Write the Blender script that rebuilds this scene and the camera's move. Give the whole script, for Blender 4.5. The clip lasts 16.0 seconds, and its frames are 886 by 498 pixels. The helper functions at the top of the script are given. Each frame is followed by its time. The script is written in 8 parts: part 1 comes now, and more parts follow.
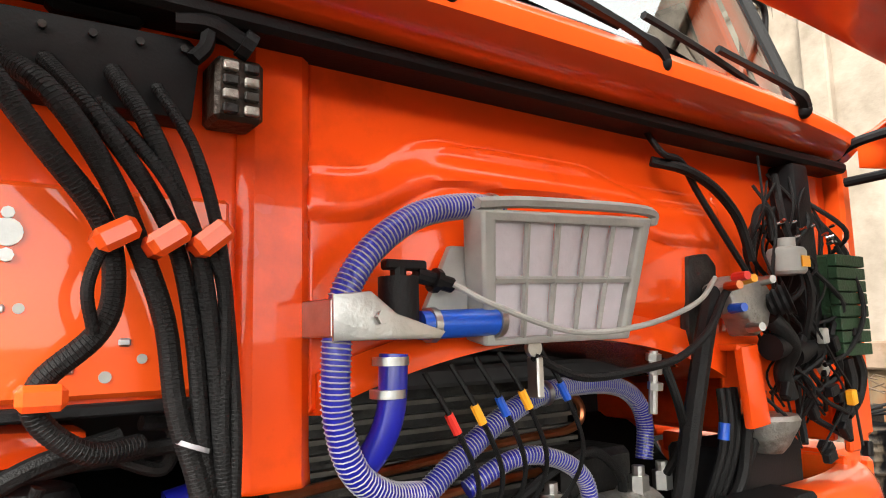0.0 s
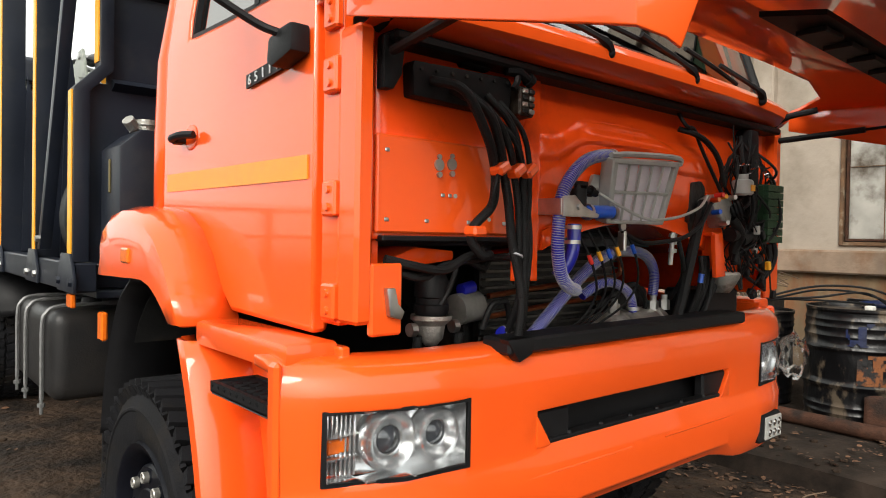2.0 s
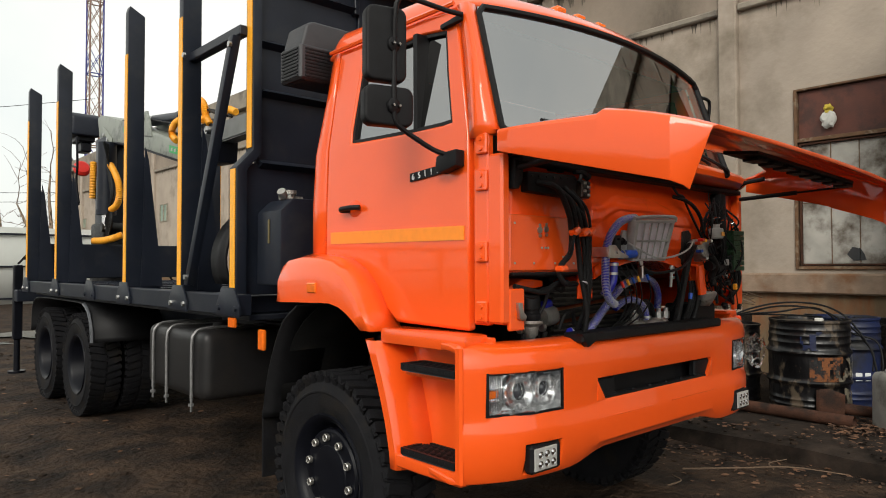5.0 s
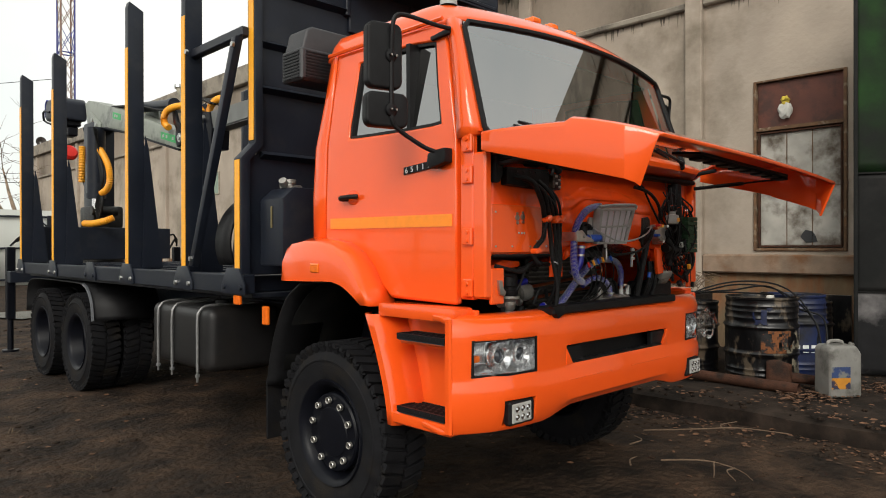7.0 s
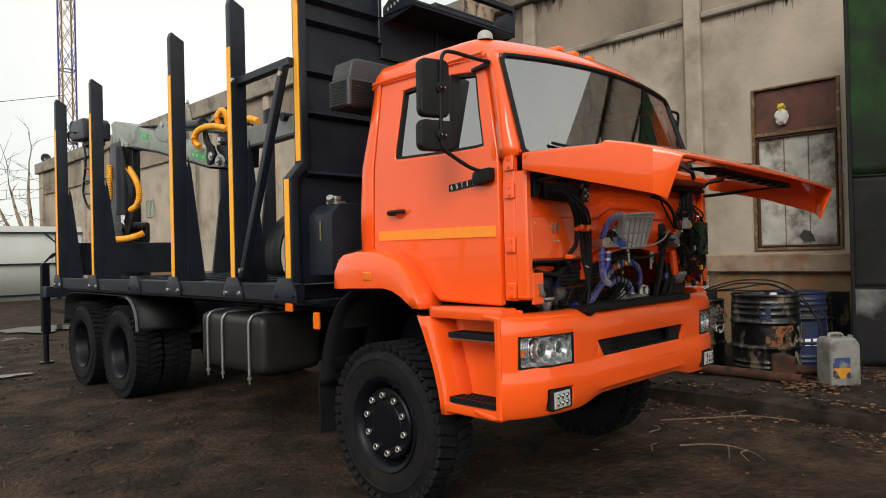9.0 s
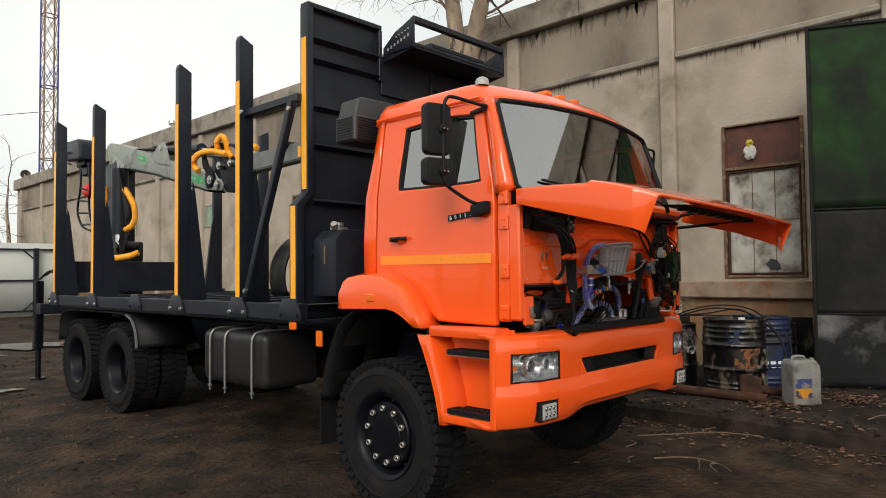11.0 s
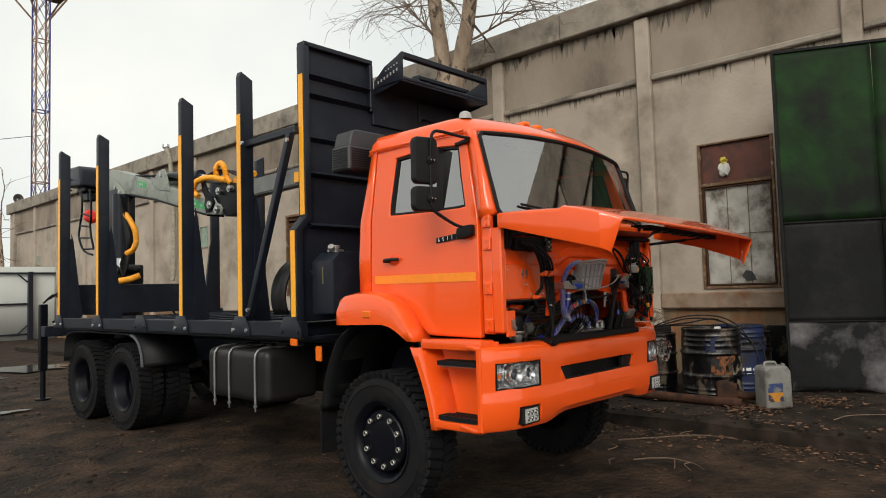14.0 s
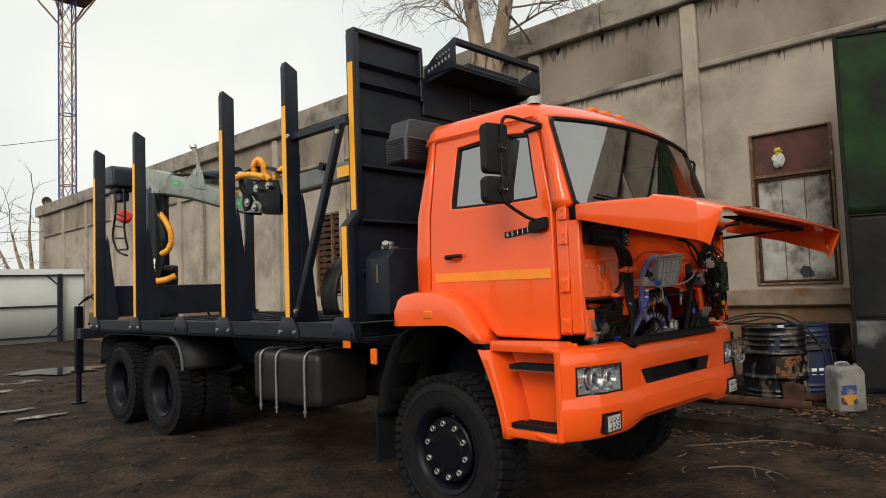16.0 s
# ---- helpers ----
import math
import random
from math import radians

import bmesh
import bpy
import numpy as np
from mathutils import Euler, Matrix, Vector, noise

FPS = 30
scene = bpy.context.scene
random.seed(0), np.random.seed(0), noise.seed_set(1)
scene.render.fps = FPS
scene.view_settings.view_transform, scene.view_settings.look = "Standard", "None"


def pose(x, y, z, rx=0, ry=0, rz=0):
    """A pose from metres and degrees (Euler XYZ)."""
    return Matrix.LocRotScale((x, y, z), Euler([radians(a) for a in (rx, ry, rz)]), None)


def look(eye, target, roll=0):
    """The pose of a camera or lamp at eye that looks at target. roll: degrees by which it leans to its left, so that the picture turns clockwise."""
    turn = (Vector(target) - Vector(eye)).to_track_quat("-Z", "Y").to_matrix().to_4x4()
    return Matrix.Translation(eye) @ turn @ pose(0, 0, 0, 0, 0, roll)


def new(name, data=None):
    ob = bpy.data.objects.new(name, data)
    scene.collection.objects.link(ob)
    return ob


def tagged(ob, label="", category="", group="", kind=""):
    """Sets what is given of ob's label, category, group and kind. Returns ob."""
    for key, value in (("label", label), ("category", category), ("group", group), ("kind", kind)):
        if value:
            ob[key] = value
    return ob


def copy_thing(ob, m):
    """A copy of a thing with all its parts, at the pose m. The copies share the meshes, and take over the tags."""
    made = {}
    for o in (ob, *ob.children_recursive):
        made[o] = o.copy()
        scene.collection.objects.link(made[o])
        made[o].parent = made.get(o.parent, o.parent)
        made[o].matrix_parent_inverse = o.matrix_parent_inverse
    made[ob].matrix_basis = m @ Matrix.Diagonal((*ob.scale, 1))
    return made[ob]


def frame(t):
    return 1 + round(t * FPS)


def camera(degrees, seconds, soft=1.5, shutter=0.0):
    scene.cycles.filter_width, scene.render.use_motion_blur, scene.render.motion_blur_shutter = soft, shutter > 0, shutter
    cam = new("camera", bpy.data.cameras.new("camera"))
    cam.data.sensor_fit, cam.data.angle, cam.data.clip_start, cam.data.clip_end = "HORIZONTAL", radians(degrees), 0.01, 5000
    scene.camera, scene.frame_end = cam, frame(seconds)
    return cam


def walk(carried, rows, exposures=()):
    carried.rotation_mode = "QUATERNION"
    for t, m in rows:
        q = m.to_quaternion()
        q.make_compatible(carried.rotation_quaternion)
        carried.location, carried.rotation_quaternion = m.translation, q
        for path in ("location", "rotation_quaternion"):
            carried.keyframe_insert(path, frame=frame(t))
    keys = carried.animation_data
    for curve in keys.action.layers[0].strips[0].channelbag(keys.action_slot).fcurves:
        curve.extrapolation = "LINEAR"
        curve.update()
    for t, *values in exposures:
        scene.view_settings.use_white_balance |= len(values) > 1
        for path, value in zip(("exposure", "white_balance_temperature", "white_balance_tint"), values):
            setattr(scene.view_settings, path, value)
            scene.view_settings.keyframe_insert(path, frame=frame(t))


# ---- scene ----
cam = camera(65.8, 16.0, soft=1.0)
PATH = [
    (0, (-0.863, -0.797, 1.598), (0.282, 0.823, 1.851), -1.4),
    (0.5, (-1.179, -0.918, 1.613), (0.079, 0.629, 1.77), 0.2),
    (1, (-1.425, -1.088, 1.584), (-0.167, 0.466, 1.617), -0.2),
    (1.5, (-1.689, -1.207, 1.562), (-0.431, 0.348, 1.533), -1.1),
    (2, (-2.048, -1.304, 1.528), (-0.749, 0.216, 1.493), 1.0),
    (2.5, (-2.284, -1.49, 1.534), (-0.993, 0.037, 1.56), 1.3),
    (3, (-2.46, -1.641, 1.542), (-1.218, -0.073, 1.564), -0.4),
    (3.5, (-2.668, -1.702, 1.546), (-1.43, -0.133, 1.604), -1.6),
    (4, (-2.912, -1.786, 1.547), (-1.621, -0.261, 1.632), -0.5),
    (6.5, (-3.578, -2.053, 1.573), (-2.179, -0.624, 1.564), -0.3),
    (7, (-3.652, -2.179, 1.566), (-2.249, -0.753, 1.561), -0.1),
    (7.5, (-3.714, -2.262, 1.577), (-2.326, -0.822, 1.59), -1.4),
    (8, (-3.839, -2.284, 1.586), (-2.432, -0.863, 1.625), -1.4),
    (8.5, (-4.014, -2.28, 1.576), (-2.602, -0.864, 1.609), -1.9),
    (9, (-4.175, -2.309, 1.583), (-2.766, -0.89, 1.596), -1.4),
    (11.5, (-4.674, -2.519, 1.605), (-3.215, -1.153, 1.69), -0.6),
    (12, (-4.763, -2.529, 1.609), (-3.327, -1.14, 1.688), -0.5),
    (12.5, (-4.771, -2.628, 1.61), (-3.337, -1.236, 1.692), -0.8),
    (13, (-4.753, -2.788, 1.609), (-3.327, -1.39, 1.71), -1.6),
    (13.5, (-4.79, -2.845, 1.608), (-3.353, -1.458, 1.726), -2.7),
    (14, (-4.879, -2.815, 1.616), (-3.408, -1.465, 1.736), -1.7),
    (14.5, (-5.035, -2.698, 1.607), (-3.547, -1.365, 1.696), -2.6),
    (15, (-5.048, -2.598, 1.597), (-3.585, -1.235, 1.653), -1.5),
    (15.5, (-4.933, -2.436, 1.61), (-3.515, -1.028, 1.704), -2.2),
    (16, (-4.862, -2.331, 1.62), (-3.43, -0.94, 1.74), -2.1),
]
EXPOSURES = [(0, 2.36), (0.5, 2.34), (1, 1.98), (1.5, 1.58), (2, 1.22), (2.5, 0.95), (3, 0.78), (3.5, 0.65), (4, 0.58), (6.5, 0.62), (9, 0.56), (12.5, 0.5), (14.5, 0.43), (15.5, 0.52), (16, 0.42)]
walk(cam, [(t, look(eye, target, roll)) for t, eye, target, roll in PATH], EXPOSURES)

# ---- light: overcast sky, weak wide sun ----
world = bpy.data.worlds.new("overcast_sky")
scene.world = world
world.use_nodes = True
wn, wl = world.node_tree.nodes, world.node_tree.links
wn.clear()
w_out = wn.new("ShaderNodeOutputWorld")
w_bg = wn.new("ShaderNodeBackground")
w_sky = wn.new("ShaderNodeTexSky")
w_sky.sky_type = "NISHITA"
w_sky.sun_disc = False
w_sky.sun_elevation = radians(24)
w_sky.sun_rotation = radians(215)
w_sky.dust_density = 4.0
w_sat = wn.new("ShaderNodeHueSaturation")
w_sat.inputs["Saturation"].default_value = 0.35
w_sat.inputs["Value"].default_value = 0.10
w_tc = wn.new("ShaderNodeTexCoord")
w_noise = wn.new("ShaderNodeTexNoise")
w_noise.inputs["Scale"].default_value = 2.2
w_noise.inputs["Detail"].default_value = 6.0
w_ramp = wn.new("ShaderNodeValToRGB")
w_ramp.color_ramp.elements[0].position = 0.3
w_ramp.color_ramp.elements[0].color = (0.62, 0.66, 0.64, 1)
w_ramp.color_ramp.elements[1].position = 0.72
w_ramp.color_ramp.elements[1].color = (0.89, 0.87, 0.79, 1)
w_mix = wn.new("ShaderNodeMixRGB")
w_mix.inputs["Fac"].default_value = 0.8
wl.new(w_sky.outputs["Color"], w_sat.inputs["Color"])
wl.new(w_tc.outputs["Generated"], w_noise.inputs["Vector"])
wl.new(w_noise.outputs["Fac"], w_ramp.inputs["Fac"])
wl.new(w_sat.outputs["Color"], w_mix.inputs["Color1"])
wl.new(w_ramp.outputs["Color"], w_mix.inputs["Color2"])
wl.new(w_mix.outputs["Color"], w_bg.inputs["Color"])
w_bg.inputs["Strength"].default_value = 1.0
wl.new(w_bg.outputs["Background"], w_out.inputs["Surface"])

sun_data = bpy.data.lights.new("sun", "SUN")
sun_data.energy = 1.15
sun_data.angle = radians(25)
sun_data.color = (1.0, 0.95, 0.86)
sun_lamp = new("sun", sun_data)
sun_lamp.matrix_world = look((-20, -14, 16), (0, 0, 0))


# ---- materials ----
def mat(name, color, rough=0.5, metal=0.0, var=0.15, scale=6.0, bump=0.0, bscale=60.0, coat=0.0,
        color2=None, c2scale=2.0, c2lo=0.5, c2hi=0.65, trans=0.0, emit=0.0, rand=0.0, rvar=0.15, stretch=(1, 1, 1), spec=0.5, bdist=0.01):
    """A procedural surface: base colour with fine variation, patches of a second colour, relief."""
    m = bpy.data.materials.new(name)
    m.use_nodes = True
    n, l = m.node_tree.nodes, m.node_tree.links
    b = n["Principled BSDF"]
    b.inputs["Roughness"].default_value = rough
    b.inputs["Metallic"].default_value = metal
    b.inputs["Coat Weight"].default_value = coat
    b.inputs["Coat Roughness"].default_value = 0.035
    b.inputs["Specular IOR Level"].default_value = spec
    if trans:
        b.inputs["Transmission Weight"].default_value = trans
    tc = n.new("ShaderNodeTexCoord")
    mp = n.new("ShaderNodeMapping")
    mp.inputs["Scale"].default_value = stretch
    l.new(tc.outputs["Object"], mp.inputs["Vector"])
    src = mp.outputs["Vector"]
    ns = n.new("ShaderNodeTexNoise")
    ns.inputs["Scale"].default_value = scale
    ns.inputs["Detail"].default_value = 5.0
    l.new(src, ns.inputs["Vector"])
    ramp = n.new("ShaderNodeValToRGB")
    ramp.color_ramp.elements[0].position = 0.3
    ramp.color_ramp.elements[1].position = 0.7
    ramp.color_ramp.elements[0].color = (*[c * (1 - var) for c in color], 1)
    ramp.color_ramp.elements[1].color = (*[min(1, c * (1 + var)) for c in color], 1)
    l.new(ns.outputs["Fac"], ramp.inputs["Fac"])
    col = ramp.outputs["Color"]
    if color2:
        n2 = n.new("ShaderNodeTexNoise")
        n2.inputs["Scale"].default_value = c2scale
        n2.inputs["Detail"].default_value = 7.0
        n2.inputs["Roughness"].default_value = 0.62
        l.new(src, n2.inputs["Vector"])
        r2 = n.new("ShaderNodeValToRGB")
        r2.color_ramp.elements[0].position = c2lo
        r2.color_ramp.elements[1].position = c2hi
        l.new(n2.outputs["Fac"], r2.inputs["Fac"])
        mx = n.new("ShaderNodeMixRGB")
        mx.inputs["Color2"].default_value = (*color2, 1)
        l.new(r2.outputs["Color"], mx.inputs["Fac"])
        l.new(col, mx.inputs["Color1"])
        col = mx.outputs["Color"]
    if rand:
        oi = n.new("ShaderNodeNewGeometry")
        hv = n.new("ShaderNodeHueSaturation")
        mr = n.new("ShaderNodeMapRange")
        mr.inputs["To Min"].default_value, mr.inputs["To Max"].default_value = 1 - rand, 1 + rand
        l.new(oi.outputs["Random Per Island"], mr.inputs["Value"])
        l.new(mr.outputs["Result"], hv.inputs["Value"])
        l.new(col, hv.inputs["Color"])
        col = hv.outputs["Color"]
    l.new(col, b.inputs["Base Color"])
    if rvar:
        rr = n.new("ShaderNodeMapRange")
        rr.inputs["To Min"].default_value = max(0.02, rough * (1 - rvar))
        rr.inputs["To Max"].default_value = min(1, rough * (1 + rvar))
        l.new(ns.outputs["Fac"], rr.inputs["Value"])
        l.new(rr.outputs["Result"], b.inputs["Roughness"])
    if bump:
        nb = n.new("ShaderNodeTexNoise")
        nb.inputs["Scale"].default_value = bscale
        nb.inputs["Detail"].default_value = 4.0
        l.new(src, nb.inputs["Vector"])
        bp = n.new("ShaderNodeBump")
        bp.inputs["Strength"].default_value = min(1, bump)
        bp.inputs["Distance"].default_value = bdist
        l.new(nb.outputs["Fac"], bp.inputs["Height"])
        l.new(bp.outputs["Normal"], b.inputs["Normal"])
    if emit:
        b.inputs["Emission Color"].default_value = (*color, 1)
        b.inputs["Emission Strength"].default_value = emit
    return m


def glass_mat(name, tint, rough=0.02, clear=0.75):
    """Thin window glass: a tinted see-through sheet with a mirror gloss by Fresnel."""
    m = bpy.data.materials.new(name)
    m.use_nodes = True
    n, l = m.node_tree.nodes, m.node_tree.links
    n.clear()
    out = n.new("ShaderNodeOutputMaterial")
    tr = n.new("ShaderNodeBsdfTransparent")
    tr.inputs["Color"].default_value = (*tint, 1)
    gl = n.new("ShaderNodeBsdfGlossy")
    gl.inputs["Roughness"].default_value = rough
    fr = n.new("ShaderNodeFresnel")
    fr.inputs["IOR"].default_value = 1.5 + (1 - clear) * 2
    mx = n.new("ShaderNodeMixShader")
    l.new(fr.outputs["Fac"], mx.inputs["Fac"])
    l.new(tr.outputs["BSDF"], mx.inputs[1])
    l.new(gl.outputs["BSDF"], mx.inputs[2])
    l.new(mx.outputs["Shader"], out.inputs["Surface"])
    return m


ORANGE = mat("orange_paint", (0.90, 0.10, 0.010), 0.34, 0, 0.04, 1.5, 0.02, 220, coat=1.0, rvar=0.1, spec=0.2)
ORANGE_IN = mat("orange_paint_inner", (0.95, 0.085, 0.007), 0.26, 0, 0.06, 2.5, 0.05, 30, coat=0.6, spec=0.2, color2=(0.60, 0.055, 0.01), c2scale=5, c2lo=0.55, c2hi=0.8)
DARKBODY = mat("dark_blue_grey_paint", (0.0115, 0.0145, 0.023), 0.38, 0, 0.2, 3, 0.06, 160, color2=(0.024, 0.026, 0.030), c2scale=5, c2lo=0.52, c2hi=0.8, spec=0.28)
BLACKPLA = mat("black_plastic", (0.008, 0.008, 0.009), 0.5, 0, 0.25, 20, 0.12, 240, spec=0.2)
RUBBER = mat("tyre_rubber", (0.0085, 0.0085, 0.0100), 0.78, 0, 0.3, 14, 0.25, 90, color2=(0.020, 0.016, 0.012), c2scale=5, c2lo=0.52, c2hi=0.75, spec=0.14)
BLACKRIM = mat("black_rim_paint", (0.0045, 0.005, 0.008), 0.38, 0, 0.2, 8, 0.05, 80, spec=0.16)
HOSEBLK = mat("black_hose", (0.007, 0.007, 0.0075), 0.55, 0, 0.3, 30, 0.3, 300, spec=0.25)
CHROME = mat("bright_metal", (0.72, 0.72, 0.74), 0.22, 1.0, 0.1, 20)
STEEL = mat("zinc_steel", (0.50, 0.50, 0.49), 0.38, 1.0, 0.15, 25, 0.1, 100)
ALU = mat("cast_aluminium", (0.42, 0.41, 0.38), 0.5, 0.85, 0.2, 16, 0.4, 120, color2=(0.16, 0.14, 0.11), c2scale=9)
YELLOWT = mat("yellow_reflective_tape", (0.95, 0.42, 0.02), 0.4, 0, 0.06, 30, 0.05, 300)
ORTAPE = mat("amber_reflective_tape", (0.95, 0.27, 0.015), 0.35, 0, 0.05, 30, 0.05, 300)
AMBER = mat("amber_lens", (0.85, 0.16, 0.01), 0.15, 0, 0.1, 40, coat=0.5)
YELLOWH = mat("yellow_spiral_hose", (0.85, 0.36, 0.02), 0.45, 0, 0.12, 20)
BLUEH = mat("blue_hose", (0.010, 0.014, 0.33), 0.3, 0, 0.15, 20, coat=0.3)
BLUEP = mat("blue_silicone_hose", (0.01, 0.09, 0.55), 0.3, 0, 0.1, 20, coat=0.2)
COILW = mat("white_coil_wire", (0.36, 0.36, 0.39), 0.35, 0.0, 0.1, 20)
WHITEP = mat("white_filter_cloth", (0.62, 0.58, 0.63), 0.75, 0, 0.05, 30, 0.2, 90)
GREYP = mat("grey_plastic", (0.36, 0.36, 0.34), 0.45, 0, 0.12, 20, 0.1, 100)
GREENP = mat("dark_green_core", (0.012, 0.045, 0.016), 0.6, 0, 0.3, 40, 0.3, 120)
COPPER = mat("copper_pipe", (0.55, 0.20, 0.09), 0.35, 1.0, 0.2, 20)
CONCRETE = mat("stained_concrete_wall", (0.38, 0.318, 0.258), 0.9, 0, 0.14, 1.2, 0.5, 18, color2=(0.20, 0.165, 0.125), c2scale=0.9, c2lo=0.5, c2hi=0.72)
CONCD = mat("weathered_concrete_trim", (0.27, 0.235, 0.19), 0.92, 0, 0.2, 3, 0.6, 25, color2=(0.10, 0.085, 0.07), c2scale=1.6, c2lo=0.50, c2hi=0.68)
CONCU = mat("weathered_upper_panel", (0.29, 0.235, 0.185), 0.92, 0, 0.18, 1.6, 0.5, 18, color2=(0.13, 0.105, 0.08), c2scale=0.8, c2lo=0.44, c2hi=0.68, stretch=(1, 1, 0.6))
# damp runs below the ledges, and the parapet's shade painted as dark slivers
STREAK = mat("damp_and_shade_streaks", (0.20, 0.17, 0.13), 0.92, 0, 0.2, 4, 0.3, 25, color2=(0.09, 0.075, 0.06), c2scale=3.5, c2lo=0.42, c2hi=0.62, stretch=(1, 2.2, 0.22))
SILLM = mat("rust_run_sill", (0.24, 0.17, 0.12), 0.9, 0, 0.25, 4, 0.5, 20, color2=(0.17, 0.08, 0.035), c2scale=2.4, c2lo=0.45, c2hi=0.65)
RUSTW = mat("rusty_base_wall", (0.17, 0.115, 0.065), 0.9, 0, 0.3, 3, 0.5, 20, color2=(0.20, 0.065, 0.018), c2scale=1.8, c2lo=0.45, c2hi=0.66, stretch=(1, 1.6, 0.5))
MUD = mat("wet_dark_mud", (0.0165, 0.0112, 0.0080), 0.90, 0, 0.6, 11, 1.0, 15, color2=(0.064, 0.0395, 0.025), c2scale=1.9, c2lo=0.42, c2hi=0.66, spec=0.2, bdist=0.05)
KERBM = mat("dirty_kerb_concrete", (0.031, 0.022, 0.0165), 0.92, 0, 0.4, 7, 0.9, 24, color2=(0.011, 0.008, 0.006), c2scale=2.5, c2lo=0.42, c2hi=0.62, spec=0.2)
PUDDLE = mat("puddle_water", (0.05, 0.045, 0.04), 0.06, 0, 0.1, 2, 0.03, 8, spec=0.8)
LEAFM = mat("dead_leaves", (0.105, 0.052, 0.027), 0.8, 0, 0.2, 30, rand=0.7)
GRASSM = mat("dry_flat_grass", (0.075, 0.052, 0.028), 0.85, 0, 0.3, 30, rand=0.5)
TWIGM = mat("dry_twig", (0.15, 0.10, 0.065), 0.85, 0, 0.2, 40, 0.3, 120)
BARK = mat("pale_bark", (0.30, 0.225, 0.16), 0.9, 0, 0.3, 7, 1.0, 20, color2=(0.06, 0.045, 0.035), c2scale=8, c2lo=0.54, c2hi=0.62, stretch=(1, 1, 0.45))
BRANCH = mat("thin_branches", (0.16, 0.115, 0.085), 0.9, 0, 0.2, 20)
RUST = mat("rusty_iron", (0.07, 0.032, 0.02), 0.85, 0.1, 0.3, 8, 0.6, 60, color2=(0.03, 0.02, 0.016), c2scale=5, spec=0.2)
BROWNP = mat("brown_painted_board", (0.105, 0.034, 0.022), 0.7, 0, 0.2, 5, 0.2, 60, color2=(0.06, 0.025, 0.018), c2scale=4)
WINSHEET = mat("stained_window_sheet", (0.40, 0.38, 0.34), 0.75, 0, 0.2, 4, 0.3, 14, color2=(0.085, 0.062, 0.042), c2scale=2.6, c2lo=0.46, c2hi=0.66)
WOODF = mat("weathered_window_frame", (0.13, 0.07, 0.035), 0.85, 0, 0.35, 8, 0.5, 60, color2=(0.30, 0.24, 0.17), c2scale=7, c2lo=0.55, c2hi=0.7)
GATEG = mat("dark_green_gate_paint", (0.008, 0.030, 0.006), 0.6, 0, 0.5, 2.5, 0.35, 10, color2=(0.005, 0.007, 0.005), c2scale=1.3, c2lo=0.40, c2hi=0.62, spec=0.15)
GATEB = mat("scuffed_gate_foot", (0.008, 0.008, 0.009), 0.7, 0, 0.4, 5, 0.4, 14, color2=(0.20, 0.19, 0.19), c2scale=0.95, c2lo=0.44, c2hi=0.66, spec=0.2)
GATED = mat("black_gate_paint", (0.006, 0.0065, 0.0065), 0.6, 0, 0.5, 2.5, 0.35, 10, color2=(0.022, 0.020, 0.019), c2scale=1.6, c2lo=0.50, c2hi=0.75, spec=0.15)
FENCEM = mat("pale_sheet_fence", (0.50, 0.52, 0.495), 0.85, 0, 0.06, 0.6, 0.1, 4, spec=0.15)
MASTB = mat("mast_blue_steel", (0.045, 0.05, 0.22), 0.6, 0, 0.2, 3)
MASTO = mat("mast_rust_orange_steel", (0.22, 0.13, 0.09), 0.7, 0, 0.25, 3)
BOOMG = mat("pale_grey_crane_paint", (0.25, 0.27, 0.235), 0.42, 0, 0.12, 5, 0.08, 60, color2=(0.11, 0.12, 0.11), c2scale=4, c2lo=0.52, c2hi=0.66)
BOOMGR = mat("green_crane_decal", (0.03, 0.36, 0.10), 0.45, 0, 0.2, 10)
REDP = mat("red_plastic_seat", (0.75, 0.03, 0.02), 0.4, 0, 0.08, 10)
OILDRUM = mat("oily_black_drum", (0.006, 0.006, 0.007), 0.30, 0.2, 0.4, 5, 0.5, 16, color2=(0.11, 0.085, 0.06), c2scale=5, c2lo=0.53, c2hi=0.62, stretch=(1.5, 1.5, 0.8))
DRUMRUST = mat("orange_rust_patch", (0.20, 0.065, 0.015), 0.8, 0, 0.3, 12, 0.4, 40, color2=(0.012, 0.010, 0.010), c2scale=12, c2lo=0.45, c2hi=0.55)
DRUMCREAM = mat("flaking_cream_paint", (0.17, 0.15, 0.11), 0.6, 0, 0.3, 14, 0.4, 40, color2=(0.02, 0.017, 0.014), c2scale=11, c2lo=0.46, c2hi=0.58)
BLUEDRUM = mat("blue_drum_paint", (0.008, 0.018, 0.075), 0.45, 0.1, 0.3, 6, 0.3, 20, color2=(0.008, 0.008, 0.009), c2scale=3, c2lo=0.42, c2hi=0.6)
CANW = mat("dirty_white_canister", (0.19, 0.186, 0.172), 0.5, 0, 0.15, 6, 0.15, 40, color2=(0.045, 0.04, 0.032), c2scale=4.5, c2lo=0.50, c2hi=0.72)
LABELB = mat("blue_label", (0.02, 0.04, 0.12), 0.5, 0, 0.2, 14, color2=(0.16, 0.16, 0.15), c2scale=9, c2lo=0.5, c2hi=0.6)
LABELY = mat("yellow_label", (0.45, 0.19, 0.015), 0.5, 0, 0.1, 14, color2=(0.02, 0.022, 0.05), c2scale=6, c2lo=0.5, c2hi=0.53)
WHITELET = mat("white_lettering", (0.75, 0.76, 0.76), 0.4, 0, 0.03, 20)
INTERIOR = mat("dark_cab_lining", (0.035, 0.036, 0.038), 0.8, 0, 0.2, 10)
